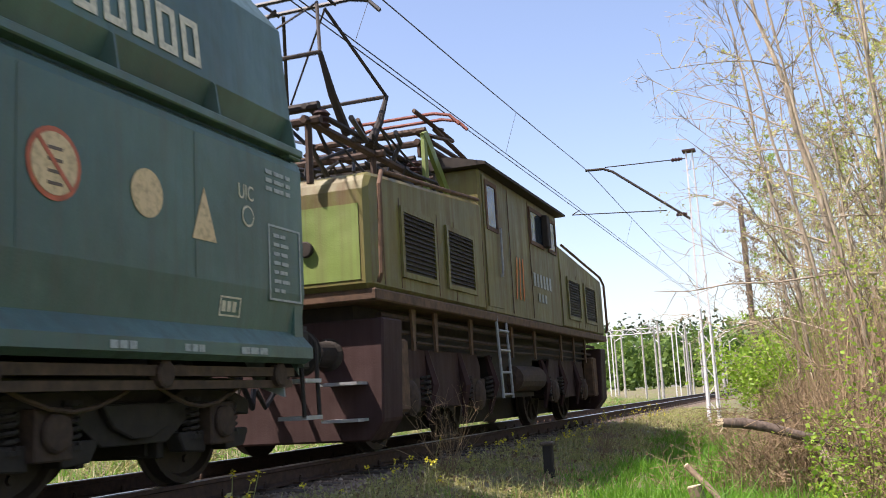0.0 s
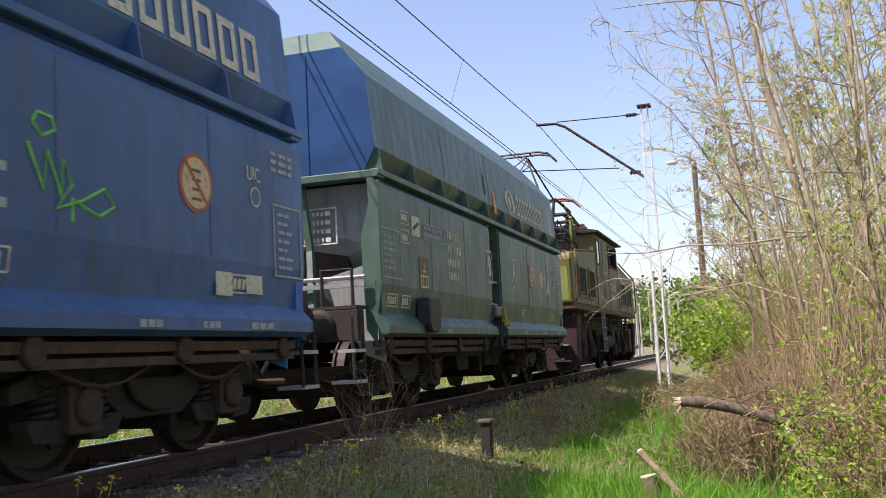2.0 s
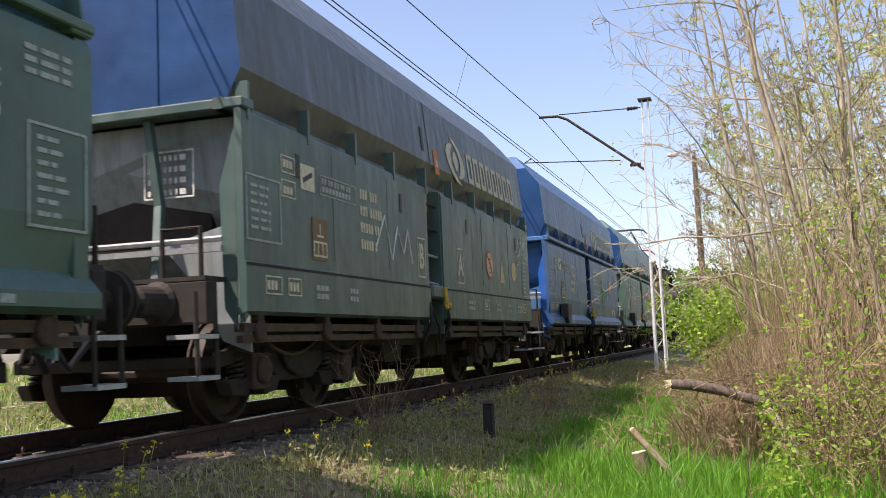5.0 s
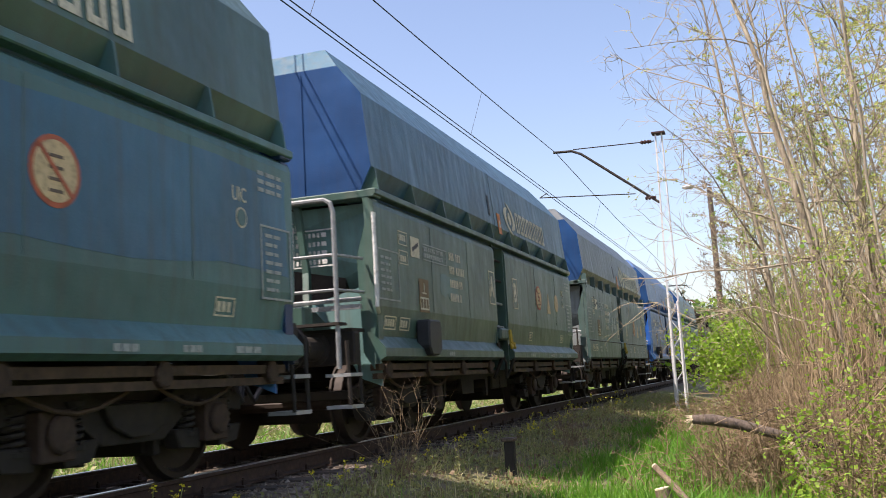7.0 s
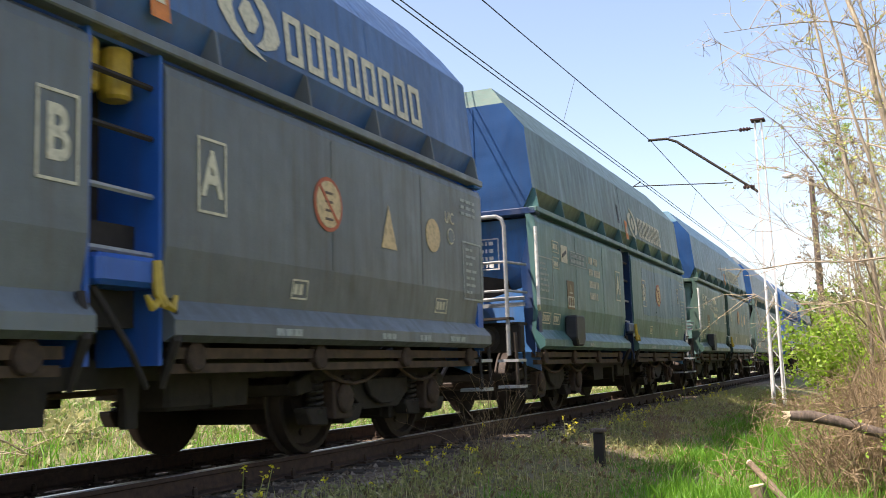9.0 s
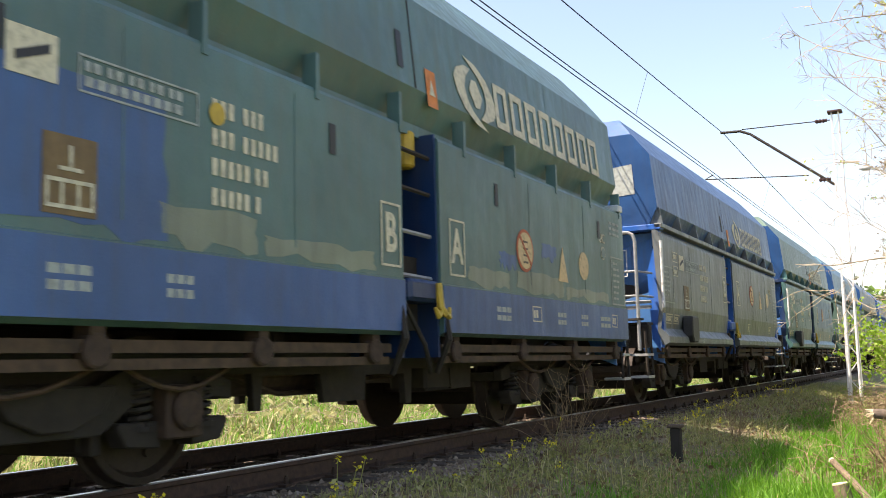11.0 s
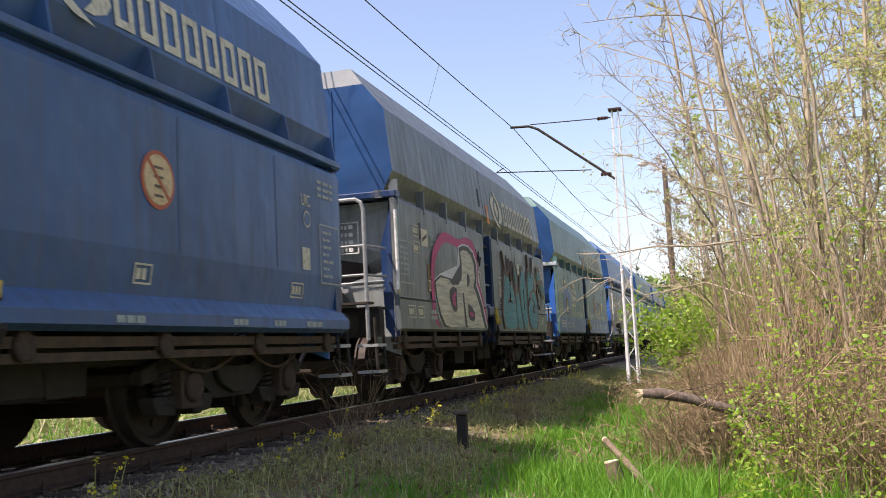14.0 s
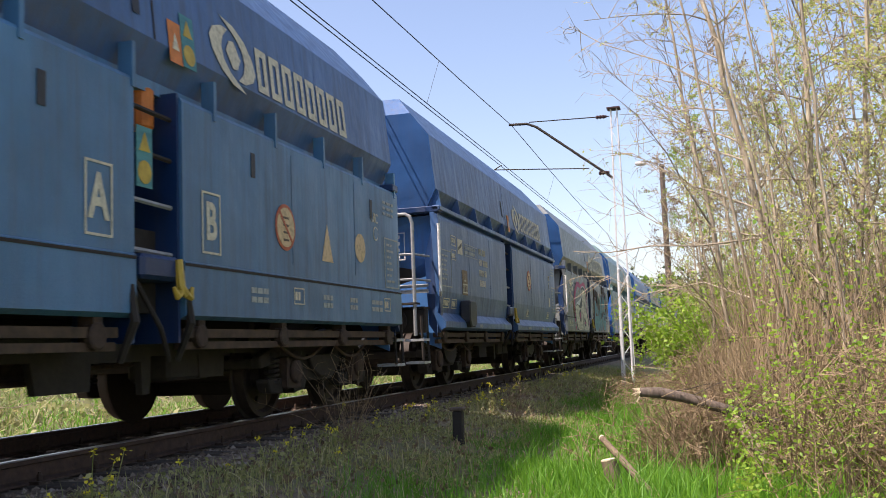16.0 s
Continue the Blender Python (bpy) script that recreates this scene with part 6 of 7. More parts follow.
def grow(seed, spine, r0, r1, boughs, reach, first=0.25, leaf=0.035, leaves=3, up=0.5, lateral=None):
    """A slender tree on a given trunk line; returns wood, twigs and leaves."""
    rnd = random.Random(seed)
    wood, twig, green = Tubes(), Tubes(), Tubes()
    n = len(spine) - 1
    wood.limb(spine, [r0 + (r1 - r0) * i / n for i in range(n + 1)], 8)
    for b in range(boughs):
        q = first + (1 - first) * (b + rnd.random()) / boughs
        i = min(int(q * n), n - 1)
        p = spine[i].lerp(spine[i + 1], q * n - i)
        a = rnd.random() * 6.28
        d = Vector((math.cos(a), math.sin(a), up + rnd.uniform(-0.2, 0.5)))
        if lateral and rnd.random() < 0.5:
            d += Vector(lateral)
        L = reach * (1.1 - 0.55 * q) * rnd.uniform(0.6, 1.25)
        r = (r0 + (r1 - r0) * q) * 0.38
        pts = bent(p, d, L, 6, rnd, 0.13, 0.03)
        wood.limb(pts, [max(r * (1 - 0.85 * k / 6), 0.004) for k in range(7)], 5)
        for k in range(6 + int(L * 2)):
            w = 0.2 + 0.8 * rnd.random()
            j = min(int(w * 6), 5)
            s = pts[j].lerp(pts[j + 1], w * 6 - j)
            dd = (pts[j + 1] - pts[j]).normalized() + Vector((rnd.gauss(0, 0.6), rnd.gauss(0, 0.6), rnd.gauss(0.15, 0.5)))
            l2 = L * 0.38 * rnd.uniform(0.4, 1.2)
            q2 = bent(s, dd, l2, 4, rnd, 0.18)
            twig.limb(q2, [0.0065, 0.005, 0.004, 0.003, 0.002], 3)
            for _ in range(3):
                m = rnd.randint(1, 4)
                d3 = (q2[m] - q2[m - 1]).normalized() + Vector((rnd.gauss(0, 0.6), rnd.gauss(0, 0.6), rnd.gauss(0, 0.5)))
                q3 = bent(q2[m], d3, l2 * 0.45 * rnd.uniform(0.5, 1.3), 2, rnd, 0.2)
                twig.limb(q3, [0.0035, 0.0028, 0.0018], 3)
                for _ in range(leaves):
                    green.leaf(q3[0].lerp(q3[2], rnd.random()) + Vector((rnd.gauss(0, 0.01), rnd.gauss(0, 0.01), rnd.gauss(0, 0.01))), leaf * rnd.uniform(0.6, 1.3), rnd)
    return wood, twig, green


def plant(name, label, category, group, grown, leaf_mat, at=(0, 0, 0), wood_mat=None, twig_mat=None, names=("trunk", "crown", "foliage")):
    t = empty(name, label, category, group, at)
    wood, twig, green = grown
    if wood.f:
        ob = raw(names[0], wood.v, wood.f, wood_mat or M_BARK, t, smooth=True)
        if names[0] in ("stalk", "stick", "framework"):
            ob["kind"] = "stuff"
    if twig.f:
        tagged(raw(names[1], twig.v, twig.f, twig_mat or M_TWIG, t), kind="stuff")
    if green.f:
        tagged(raw(names[2], green.v, green.f, leaf_mat, t), kind="stuff")
    return t


def spine(points, n=14, wave=0.04, seed=0):
    rnd = random.Random(seed)
    pts = [Vector(p) for p in points]
    out = []
    for i in range(n + 1):
        q = i / n * (len(pts) - 1)
        k = min(int(q), len(pts) - 2)
        out.append(pts[k].lerp(pts[k + 1], q - k) + Vector((rnd.gauss(0, wave), rnd.gauss(0, wave), 0)) * (i / n))
    return out


def trees():
    G = "saplings beside the track"
    L1 = "slender leaning tree with bare twigs and first leaves"
    # the trees that stand clear of the thicket
    near = [
        ((6.15, 12.5, -0.6), [(0, 0, 0), (-0.13, 0, 2.2), (-0.4, 0, 3.65), (-0.68, 0, 5.15), (-1.0, 0.1, 6.6), (-1.1, 0.2, 8.2)], 0.058, 22, 1.9, 2, M_LEAF, (-0.5, 0, 0.1)),
        ((6.68, 12.0, -0.65), [(0, 0, 0), (-0.12, 0, 1.0), (-0.17, 0, 2.5), (-0.16, 0, 3.9), (-0.17, 0, 5.1), (-0.1, 0, 8.6)], 0.062, 24, 1.7, 4, M_LEAF, None),
        ((6.70, 11.9, -0.65), [(0.15, 0, 0), (0.05, 0, 0.9), (0.25, 0, 2.2), (0.41, 0, 3.6), (0.56, 0, 5.2), (0.8, 0, 8.0)], 0.048, 20, 1.7, 4, M_LEAF, None),
        ((5.55, 16.0, -0.65), [(0, 0, 0), (-0.05, 0, 1.2), (-0.16, 0, 2.9), (-0.47, 0, 4.9), (-0.62, 0, 6.3), (-0.8, 0, 7.6)], 0.05, 26, 2.1, 0, M_LEAF, (-0.9, 0, 0.2)),
        ((5.9, 18.5, -0.6), [(0, 0, 0), (-0.1, 0, 2.0), (-0.35, 0, 4.2), (-0.4, 0, 6.4)], 0.05, 18, 1.6, 3, M_LEAF_RED, (-0.4, 0, 0)),
        ((5.2, 22.0, -0.6), [(0, 0, 0), (0.1, 0, 2.0), (-0.15, 0, 4.2), (-0.1, 0, 6.0)], 0.05, 20, 1.7, 4, M_LEAF_RED, (-0.3, 0, 0)),
        ((7.6, 11.0, -0.6), [(0, 0, 0), (0.05, 0, 2.0), (0.2, 0, 4.0), (0.15, 0, 7.8)], 0.05, 22, 1.8, 5, M_LEAF, (-0.3, 0, 0)),
    ]
    for i, (at, line, r, boughs, reach, lv, mat, lat) in enumerate(near):
        plant("tree", L1 if mat != M_LEAF_RED else "thin tree with withered brown leaf clusters", "tree", G, grow(30 + i, spine(line, 14, 0.03, i), r, 0.012, boughs, reach, 0.22, 0.024, lv + (1 if lv else 0), 0.4, lat), mat, at)
    # long low boughs that reach out over the track side
    for pts, r in (([(6.7, 14, 1.9), (5.9, 14, 1.97), (5.2, 14, 1.92), (4.5, 14, 1.96), (3.9, 14, 1.90), (3.4, 14, 1.95)], 0.02), ([(5.4, 16, 2.3), (5.0, 15.6, 3.0), (4.75, 15.2, 3.5), (4.35, 15, 4.1), (3.9, 14.8, 4.5)], 0.018), ([(6.3, 13.2, 3.3), (5.5, 13.4, 4.0), (4.8, 13.6, 4.5), (4.0, 13.8, 4.9), (3.5, 14, 5.3)], 0.016), ([(6.0, 12.6, 1.0), (5.2, 13, 1.35), (4.4, 13.3, 1.25), (3.9, 13.6, 1.55)], 0.014)):
        rnd = random.Random(int(pts[0][0] * 100))
        w, t = Tubes(), Tubes()
        q = [Vector(p) for p in pts]
        w.limb(q, [r * (1 - 0.8 * i / (len(q) - 1)) for i in range(len(q))], 5)
        for _ in range(16):
            j = rnd.randint(0, len(q) - 2)
            a = q[j].lerp(q[j + 1], rnd.random())
            tw = bent(a, Vector((rnd.gauss(-0.7, 0.5), rnd.gauss(0, 0.4), rnd.gauss(0.1, 0.6))), rnd.uniform(0.3, 0.9), 4, rnd, 0.2)
            t.limb(tw, [0.006, 0.005, 0.004, 0.003, 0.002], 3)
            for _ in range(3):
                t.limb(bent(tw[rnd.randint(1, 4)], Vector((rnd.gauss(-0.4, 0.6), rnd.gauss(0, 0.5), rnd.gauss(0, 0.6))), 0.22, 2, rnd, 0.2), [0.003, 0.0025, 0.0015], 3)
        plant("bough", "long bare bough reaching out towards the track", "branch", "bare boughs", (w, t, Tubes()), M_LEAF, (0, 0, 0), names=("limb", "spray", "foliage"))
    # the stand behind them, from a few patterns
    patterns = []
    for i in range(5):
        rnd = random.Random(80 + i)
        lx, ly = rnd.uniform(-0.9, 0.5), rnd.uniform(-0.5, 0.5)
        line = [(0, 0, 0), (lx * 0.2, ly * 0.2, 2), (lx * 0.6, ly * 0.5, 4), (lx, ly, 6.2), (lx * 1.1, ly * 1.2, 7.6)]
        patterns.append(plant("tree", "thin tree of the thicket with pale yellow-green leaves", "tree", "thicket trees", grow(90 + i, spine(line, 12, 0.05, i), 0.042, 0.01, 24, 1.5, 0.12, 0.026, 11, 0.5), (M_LEAF, M_LEAF, M_LEAF_GREEN, M_LEAF, M_LEAF_RED)[i], (8.5 + i, 14 + 2 * i, -0.5)))
    rnd = random.Random(7)
    for k in range(46):
        y = 10 + 34 * (k / 46) ** 1.3 + rnd.uniform(-1, 1)
        x = 6.6 + 0.02 * y + abs(rnd.gauss(0, 2.8)) + (1.2 if y < 14 else 0)
        if y > 26:
            x = 4.6 + abs(rnd.gauss(0, 3))
        m = pose(x, y, ground_z(x, y) - 0.05, rnd.uniform(-6, 6), rnd.uniform(-8, 6), rnd.uniform(0, 360))
        copy_thing(patterns[k % 5], m)


def slim_stems():
    """Close-standing thin straight stems with short bare side twigs."""
    kinds = []
    for i in range(5):
        rnd = random.Random(130 + i)
        lx, ly = rnd.uniform(-1.1, 0.3), rnd.uniform(-0.4, 0.4)
        top = rnd.uniform(4.2, 7.6)
        line = [(0, 0, 0), (lx * 0.25, ly * 0.3, top * 0.3), (lx * 0.6, ly * 0.6, top * 0.65), (lx, ly, top)]
        kinds.append(plant("sapling", "thin straight pale sapling with bare side twigs", "sapling", "saplings of the thicket", grow(140 + i, spine(line, 12, 0.035, 60 + i), 0.026 + 0.004 * (i % 3), 0.006, 12, 0.9, 0.2, 0.018, (1, 3, 0, 2, 3)[i], 0.9), (M_LEAF, M_LEAF_GREEN)[i % 2], (6.2 + 0.7 * i, 12.2 + 0.9 * i, -0.6)))
    rnd = random.Random(19)
    for k in range(26):
        y = 10.6 + 13 * (k / 26) ** 1.2 + rnd.uniform(-0.4, 0.4)
        x = 5.7 + 0.03 * (y - 10) + abs(rnd.gauss(0, 1.5)) + (0.5 if y < 11.5 else 0)
        copy_thing(kinds[k % 5], pose(x, y, ground_z(x, y) - 0.05, rnd.uniform(-5, 5), rnd.uniform(-9, 4), rnd.uniform(-50, 50)))


def shrubs():
    """Brambles, dry stalks and young green shoots under the trees."""
    kinds = []
    for i in range(6):
        rnd = random.Random(200 + i)
        wood, twig, green = Tubes(), Tubes(), Tubes()
        for _ in range(85):
            p = Vector((rnd.gauss(0, 0.42), rnd.gauss(0, 0.42), -0.05))
            h = rnd.uniform(0.35, 0.7) * (1.0, 1.6, 1.1, 2.2, 1.3, 1.8)[i]
            pts = bent(p, Vector((rnd.gauss(0, 0.3), rnd.gauss(0, 0.3), 1)), h, 5, rnd, 0.13)
            twig.limb(pts, [0.007, 0.006, 0.005, 0.004, 0.003, 0.002], 3)
            for _ in range(5):
                j = rnd.randint(1, 5)
                q = bent(pts[j], Vector((rnd.gauss(0, 1), rnd.gauss(0, 1), rnd.uniform(-0.1, 0.9))), h * 0.3, 2, rnd, 0.2)
                twig.limb(q, [0.004, 0.003, 0.002], 3)
                for _ in range((4, 7, 1, 3, 6, 1)[i]):
                    green.leaf(q[0].lerp(q[2], rnd.random()), rnd.uniform(0.012, 0.026), rnd, 1.6)
        mat = (M_LEAF_GREEN, M_LEAF_GREEN, M_LEAF_RED, M_LEAF_GREEN, M_LEAF_GREEN, M_LEAF_RED)[i]
        word = {0: "straggling shrub with small young leaves", 1: "straggling shrub with bright green shoots", 2: "dry brown bramble with few withered leaves"}[(0, 1, 2, 0, 1, 2)[i]]
        kinds.append(plant("shrub", word + " under the trees", "shrub", "shrubs of the thicket", (wood, twig, green), mat, (6.0 + 0.5 * i, 10.5 + 0.3 * i, -0.7), twig_mat=M_DRYBARK, names=("stem", "tangle", "foliage")))
    rnd = random.Random(11)
    for k in range(120):
        y = 7.5 + 24 * (k / 120) ** 1.1
        edge = (5.4 if y < 20 else 4.9) if y > 10.2 else 6.2
        x = edge + abs(rnd.gauss(0, 1.6))
        if y < 10.2 and x < 6.3:
            x += 1.6
        kind = (k * 5 + k // 7) % 6 if x > 5.9 or k % 4 == 0 else (2, 5)[k % 2]
        copy_thing(kinds[kind], pose(x, y, ground_z(x, y), 0, 0, rnd.uniform(0, 360)))
    # a few sprigs in the open
    for x, y, k in ((3.4, 18.5, 2), (3.7, 20.5, 2), (3.9, 22.5, 2), (3.3, 24.0, 0), (4.75, 15.2, 2), (4.95, 11.6, 2), (4.9, 10.2, 2), (5.3, 9.9, 5), (5.1, 10.7, 5)):
        copy_thing(kinds[k], pose(x, y, ground_z(x, y) - 0.1, 0, 0, 70 * k + 31 * x))


M_DRYBARK = bark("reddish dry stalks", (0.12, 0.08, 0.046), (0.38, 0.275, 0.16))


def green_bush():
    rnd = random.Random(5)
    wood, twig, green = Tubes(), Tubes(), Tubes()
    for _ in range(60):
        d = Vector((rnd.gauss(0, 0.7), rnd.gauss(0, 0.7), 1.0))
        pts = bent(Vector((rnd.gauss(0, 0.3), rnd.gauss(0, 0.4), 0)), d, rnd.uniform(1.5, 3.3), 6, rnd, 0.15)
        wood.limb(pts, [0.02, 0.016, 0.013, 0.01, 0.008, 0.006, 0.003], 4)
        for _ in range(16):
            j = rnd.randint(2, 6)
            q = bent(pts[j], Vector((rnd.gauss(0, 1), rnd.gauss(0, 1), rnd.gauss(0.1, 0.6))), 0.6, 3, rnd, 0.2)
            twig.limb(q, [0.006, 0.005, 0.004, 0.002], 3)
            for _ in range(11):
                green.leaf(q[0].lerp(q[3], rnd.random()) + Vector((rnd.gauss(0, 0.06), rnd.gauss(0, 0.06), rnd.gauss(0, 0.06))), rnd.uniform(0.05, 0.10), rnd, 1.5)
    b = plant("bush", "dense bright green elder bush beside the track", "bush", "elder bushes", (wood, twig, green), M_LEAF_GREEN, (5.1, 27.0, -0.6), names=("framework", "crown", "foliage"))
    copy_thing(b, pose(6.0, 29.5, -0.6, 0, 0, 120))
    copy_thing(b, pose(5.6, 33, -0.7, 0, 0, 200))


def grasses():
    rnd = random.Random(3)
    g = Tubes()
    n = 0
    while n < 64000:
        y = 1.5 + abs(rnd.gauss(0, 0.5)) + 22 * rnd.random() ** 1.4
        x = rnd.uniform(2.3, 6.2) if rnd.random() < 0.8 else 5.6 + abs(rnd.gauss(0, 1.4))
        lush = noise.noise(Vector((x * 0.8, y * 0.5, 1.3)))
        edge = 2.42 + 0.4 * noise.noise(Vector((0, y * 0.6, 5)))
        keep = min(1.0, max(0.0, (x - edge) / 0.6)) * (0.8 + lush)
        if x > 5.2:
            keep *= 0.4
        if rnd.random() > keep:
            n += 0.25
            continue
        h = rnd.uniform(0.12, 0.36) * (0.75 + 0.5 * max(0, lush + 0.3)) * min(1.0, 0.35 + max(0, x - 2.6) * 0.4)
        g.blade(x, y, ground_z(x, y) - 0.02, h * (1.7 if rnd.random() < 0.06 else 1), rnd.uniform(0.003, 0.0065), rnd, 0.7)
        n += 1
    for _ in range(12000):
        y, x = rnd.uniform(-8, 3.4), rnd.uniform(2.7, 10)
        if noise.noise(Vector((x * 0.8, y * 0.5, 1.3))) > rnd.uniform(-0.8, 0.5):
            g.blade(x, y, ground_z(x, y) - 0.02, rnd.uniform(0.08, 0.22), rnd.uniform(0.003, 0.0065), rnd, 0.7)
    tagged(raw("grass", g.v, g.f, M_GRASS), "lush green spring grass beside the track", "grass", kind="stuff")
    s = Tubes()
    for _ in range(4500):
        y = 3 + 30 * rnd.random() ** 1.3
        x = rnd.uniform(2.6, 9) if rnd.random() < 0.7 else rnd.uniform(1.7, 3)
        s.blade(x, y, ground_z(x, y) - 0.02, rnd.uniform(0.10, 0.3 if x > 4.4 else 0.22), rnd.uniform(0.002, 0.005), rnd, 0.9)
    tagged(raw("dead_grass", s.v, s.f, M_STRAW), "pale dead grass and fallen straw", "dry grass", kind="stuff")
    w = Tubes()
    for _ in range(26000):
        y = 2.5 + 30 * rnd.random() ** 1.5
        x = 1.42 + 1.8 * rnd.random() ** 1.1
        if noise.noise(Vector((x * 1.3, y * 0.9, 9.0))) + rnd.uniform(-0.4, 0.4) < -0.05:
            continue
        z = ground_z(x, y)
        if rnd.random() < 0.6:
            w.blade(x, y, z - 0.01, rnd.uniform(0.05, 0.17), rnd.uniform(0.002, 0.005), rnd, 0.8)
        else:
            for _ in range(3):
                w.leaf(Vector((x + rnd.gauss(0, 0.03), y + rnd.gauss(0, 0.03), z + rnd.uniform(0, 0.08))), rnd.uniform(0.012, 0.028), rnd, 1.8)
    for _ in range(5000):
        y, x = rnd.uniform(-8, 2.6), 1.42 + 2.2 * rnd.random()
        if noise.noise(Vector((x * 1.3, y * 0.9, 9.0))) + rnd.uniform(-0.4, 0.4) > -0.05:
            w.leaf(Vector((x, y, ground_z(x, y) + rnd.uniform(0, 0.06))), rnd.uniform(0.02, 0.05), rnd, 1.6)
    tagged(raw("weeds", w.v, w.f, M_WEED), "short weeds and rosettes on the ballast edge", "weeds", kind="stuff")
    litter = Tubes()
    for _ in range(6000):
        y = 2.5 + 22 * rnd.random() ** 1.3
        x = rnd.uniform(1.6, 3.2) if rnd.random() < 0.6 else rnd.uniform(3, 8)
        litter.leaf(Vector((x, y, ground_z(x, y) + rnd.uniform(0.0, 0.03))), rnd.uniform(0.03, 0.06), rnd, 1.3)
    tagged(raw("leaf_litter", litter.v, litter.f, M_LEAF_RED), "brown fallen leaves on the soil", "leaf litter", kind="stuff")
    # dry upright stalks and green undergrowth of the thicket
    d = Tubes()
    for _ in range(5600):
        y = 9.8 + 16 * rnd.random() ** 1.4
        x = 5.2 + 5 * rnd.random() ** 1.3
        a = Vector((x, y, ground_z(x, y) - 0.03))
        h = rnd.uniform(0.4, 1.5) if x < 5.6 else rnd.uniform(0.7, 2.7)
        q = bent(a, Vector((rnd.gauss(0, 0.16), rnd.gauss(0, 0.16), 1)), h, 3, rnd, 0.08)
        d.limb(q, [0.006, 0.005, 0.004, 0.002], 3)
    tagged(raw("dry_stalks", d.v, d.f, M_DRY), "upright dry stalks standing in the thicket", "dry stalks", kind="stuff")
    u = Tubes()
    for _ in range(60000):
        y = 7 + 17 * rnd.random() ** 1.3
        x = 5.35 + 4.2 * rnd.random()
        if noise.noise(Vector((x * 1.3, y * 1.0, 4.4))) < 0.02:
            continue
        u.leaf(Vector((x, y, ground_z(x, y) + rnd.random() ** 2 * (1.0 if x < 5.6 else 2.3))), rnd.uniform(0.016, 0.032), rnd, 1.7)
    tagged(raw("undergrowth", u.v, u.f, M_LEAF_GREEN), "fresh green undergrowth among the stalks", "undergrowth", kind="stuff")
    # the sunny field behind the train
    c = Tubes()
    for _ in range(420):
        y = 3 + 50 * rnd.random() ** 1.5
        x = -3.4 - 9 * rnd.random()
        r = rnd.uniform(0.2, 0.6)
        for _ in range(70):
            a, q = rnd.random() * 6.28, rnd.random() ** 0.5
            c.leaf(Vector((x + r * q * math.cos(a), y + r * q * math.sin(a), ground_z(x, y) + r * 0.9 * (1 - q * q) * rnd.random() + 0.02)), rnd.uniform(0.04, 0.10), rnd, 2.2)
    tagged(raw("field_tufts", c.v, c.f, M_FIELD), "leafy tufts and low growth in the sunny field", "low plants", kind="stuff")
    f = Tubes()
    for _ in range(20000):
        y = 2 + 60 * rnd.random() ** 1.6
        x = -2.6 - 12 * rnd.random() ** 1.4
        hum = max(0.0, noise.noise(Vector((x * 0.7, y * 0.7, 2.2))))
        f.blade(x, y, ground_z(x, y) - 0.02, rnd.uniform(0.14, 0.42) * (0.6 + 2.2 * hum), rnd.uniform(0.006, 0.014), rnd, 1.4)
    tagged(raw("field_grass", f.v, f.f, M_FIELD), "tangled pale dry grass in the sunny field", "dry grass", kind="stuff")
    f = Tubes()
    for _ in range(24000):
        y = 2 + 60 * rnd.random() ** 1.6
        x = -2.2 - 12 * rnd.random() ** 1.4
        f.blade(x, y, ground_z(x, y) - 0.02, rnd.uniform(0.12, 0.40), rnd.uniform(0.005, 0.012), rnd, 0.9)
    tagged(raw("field_grass", f.v, f.f, M_GRASS), "young grass between dry tufts in the field", "grass", kind="stuff")


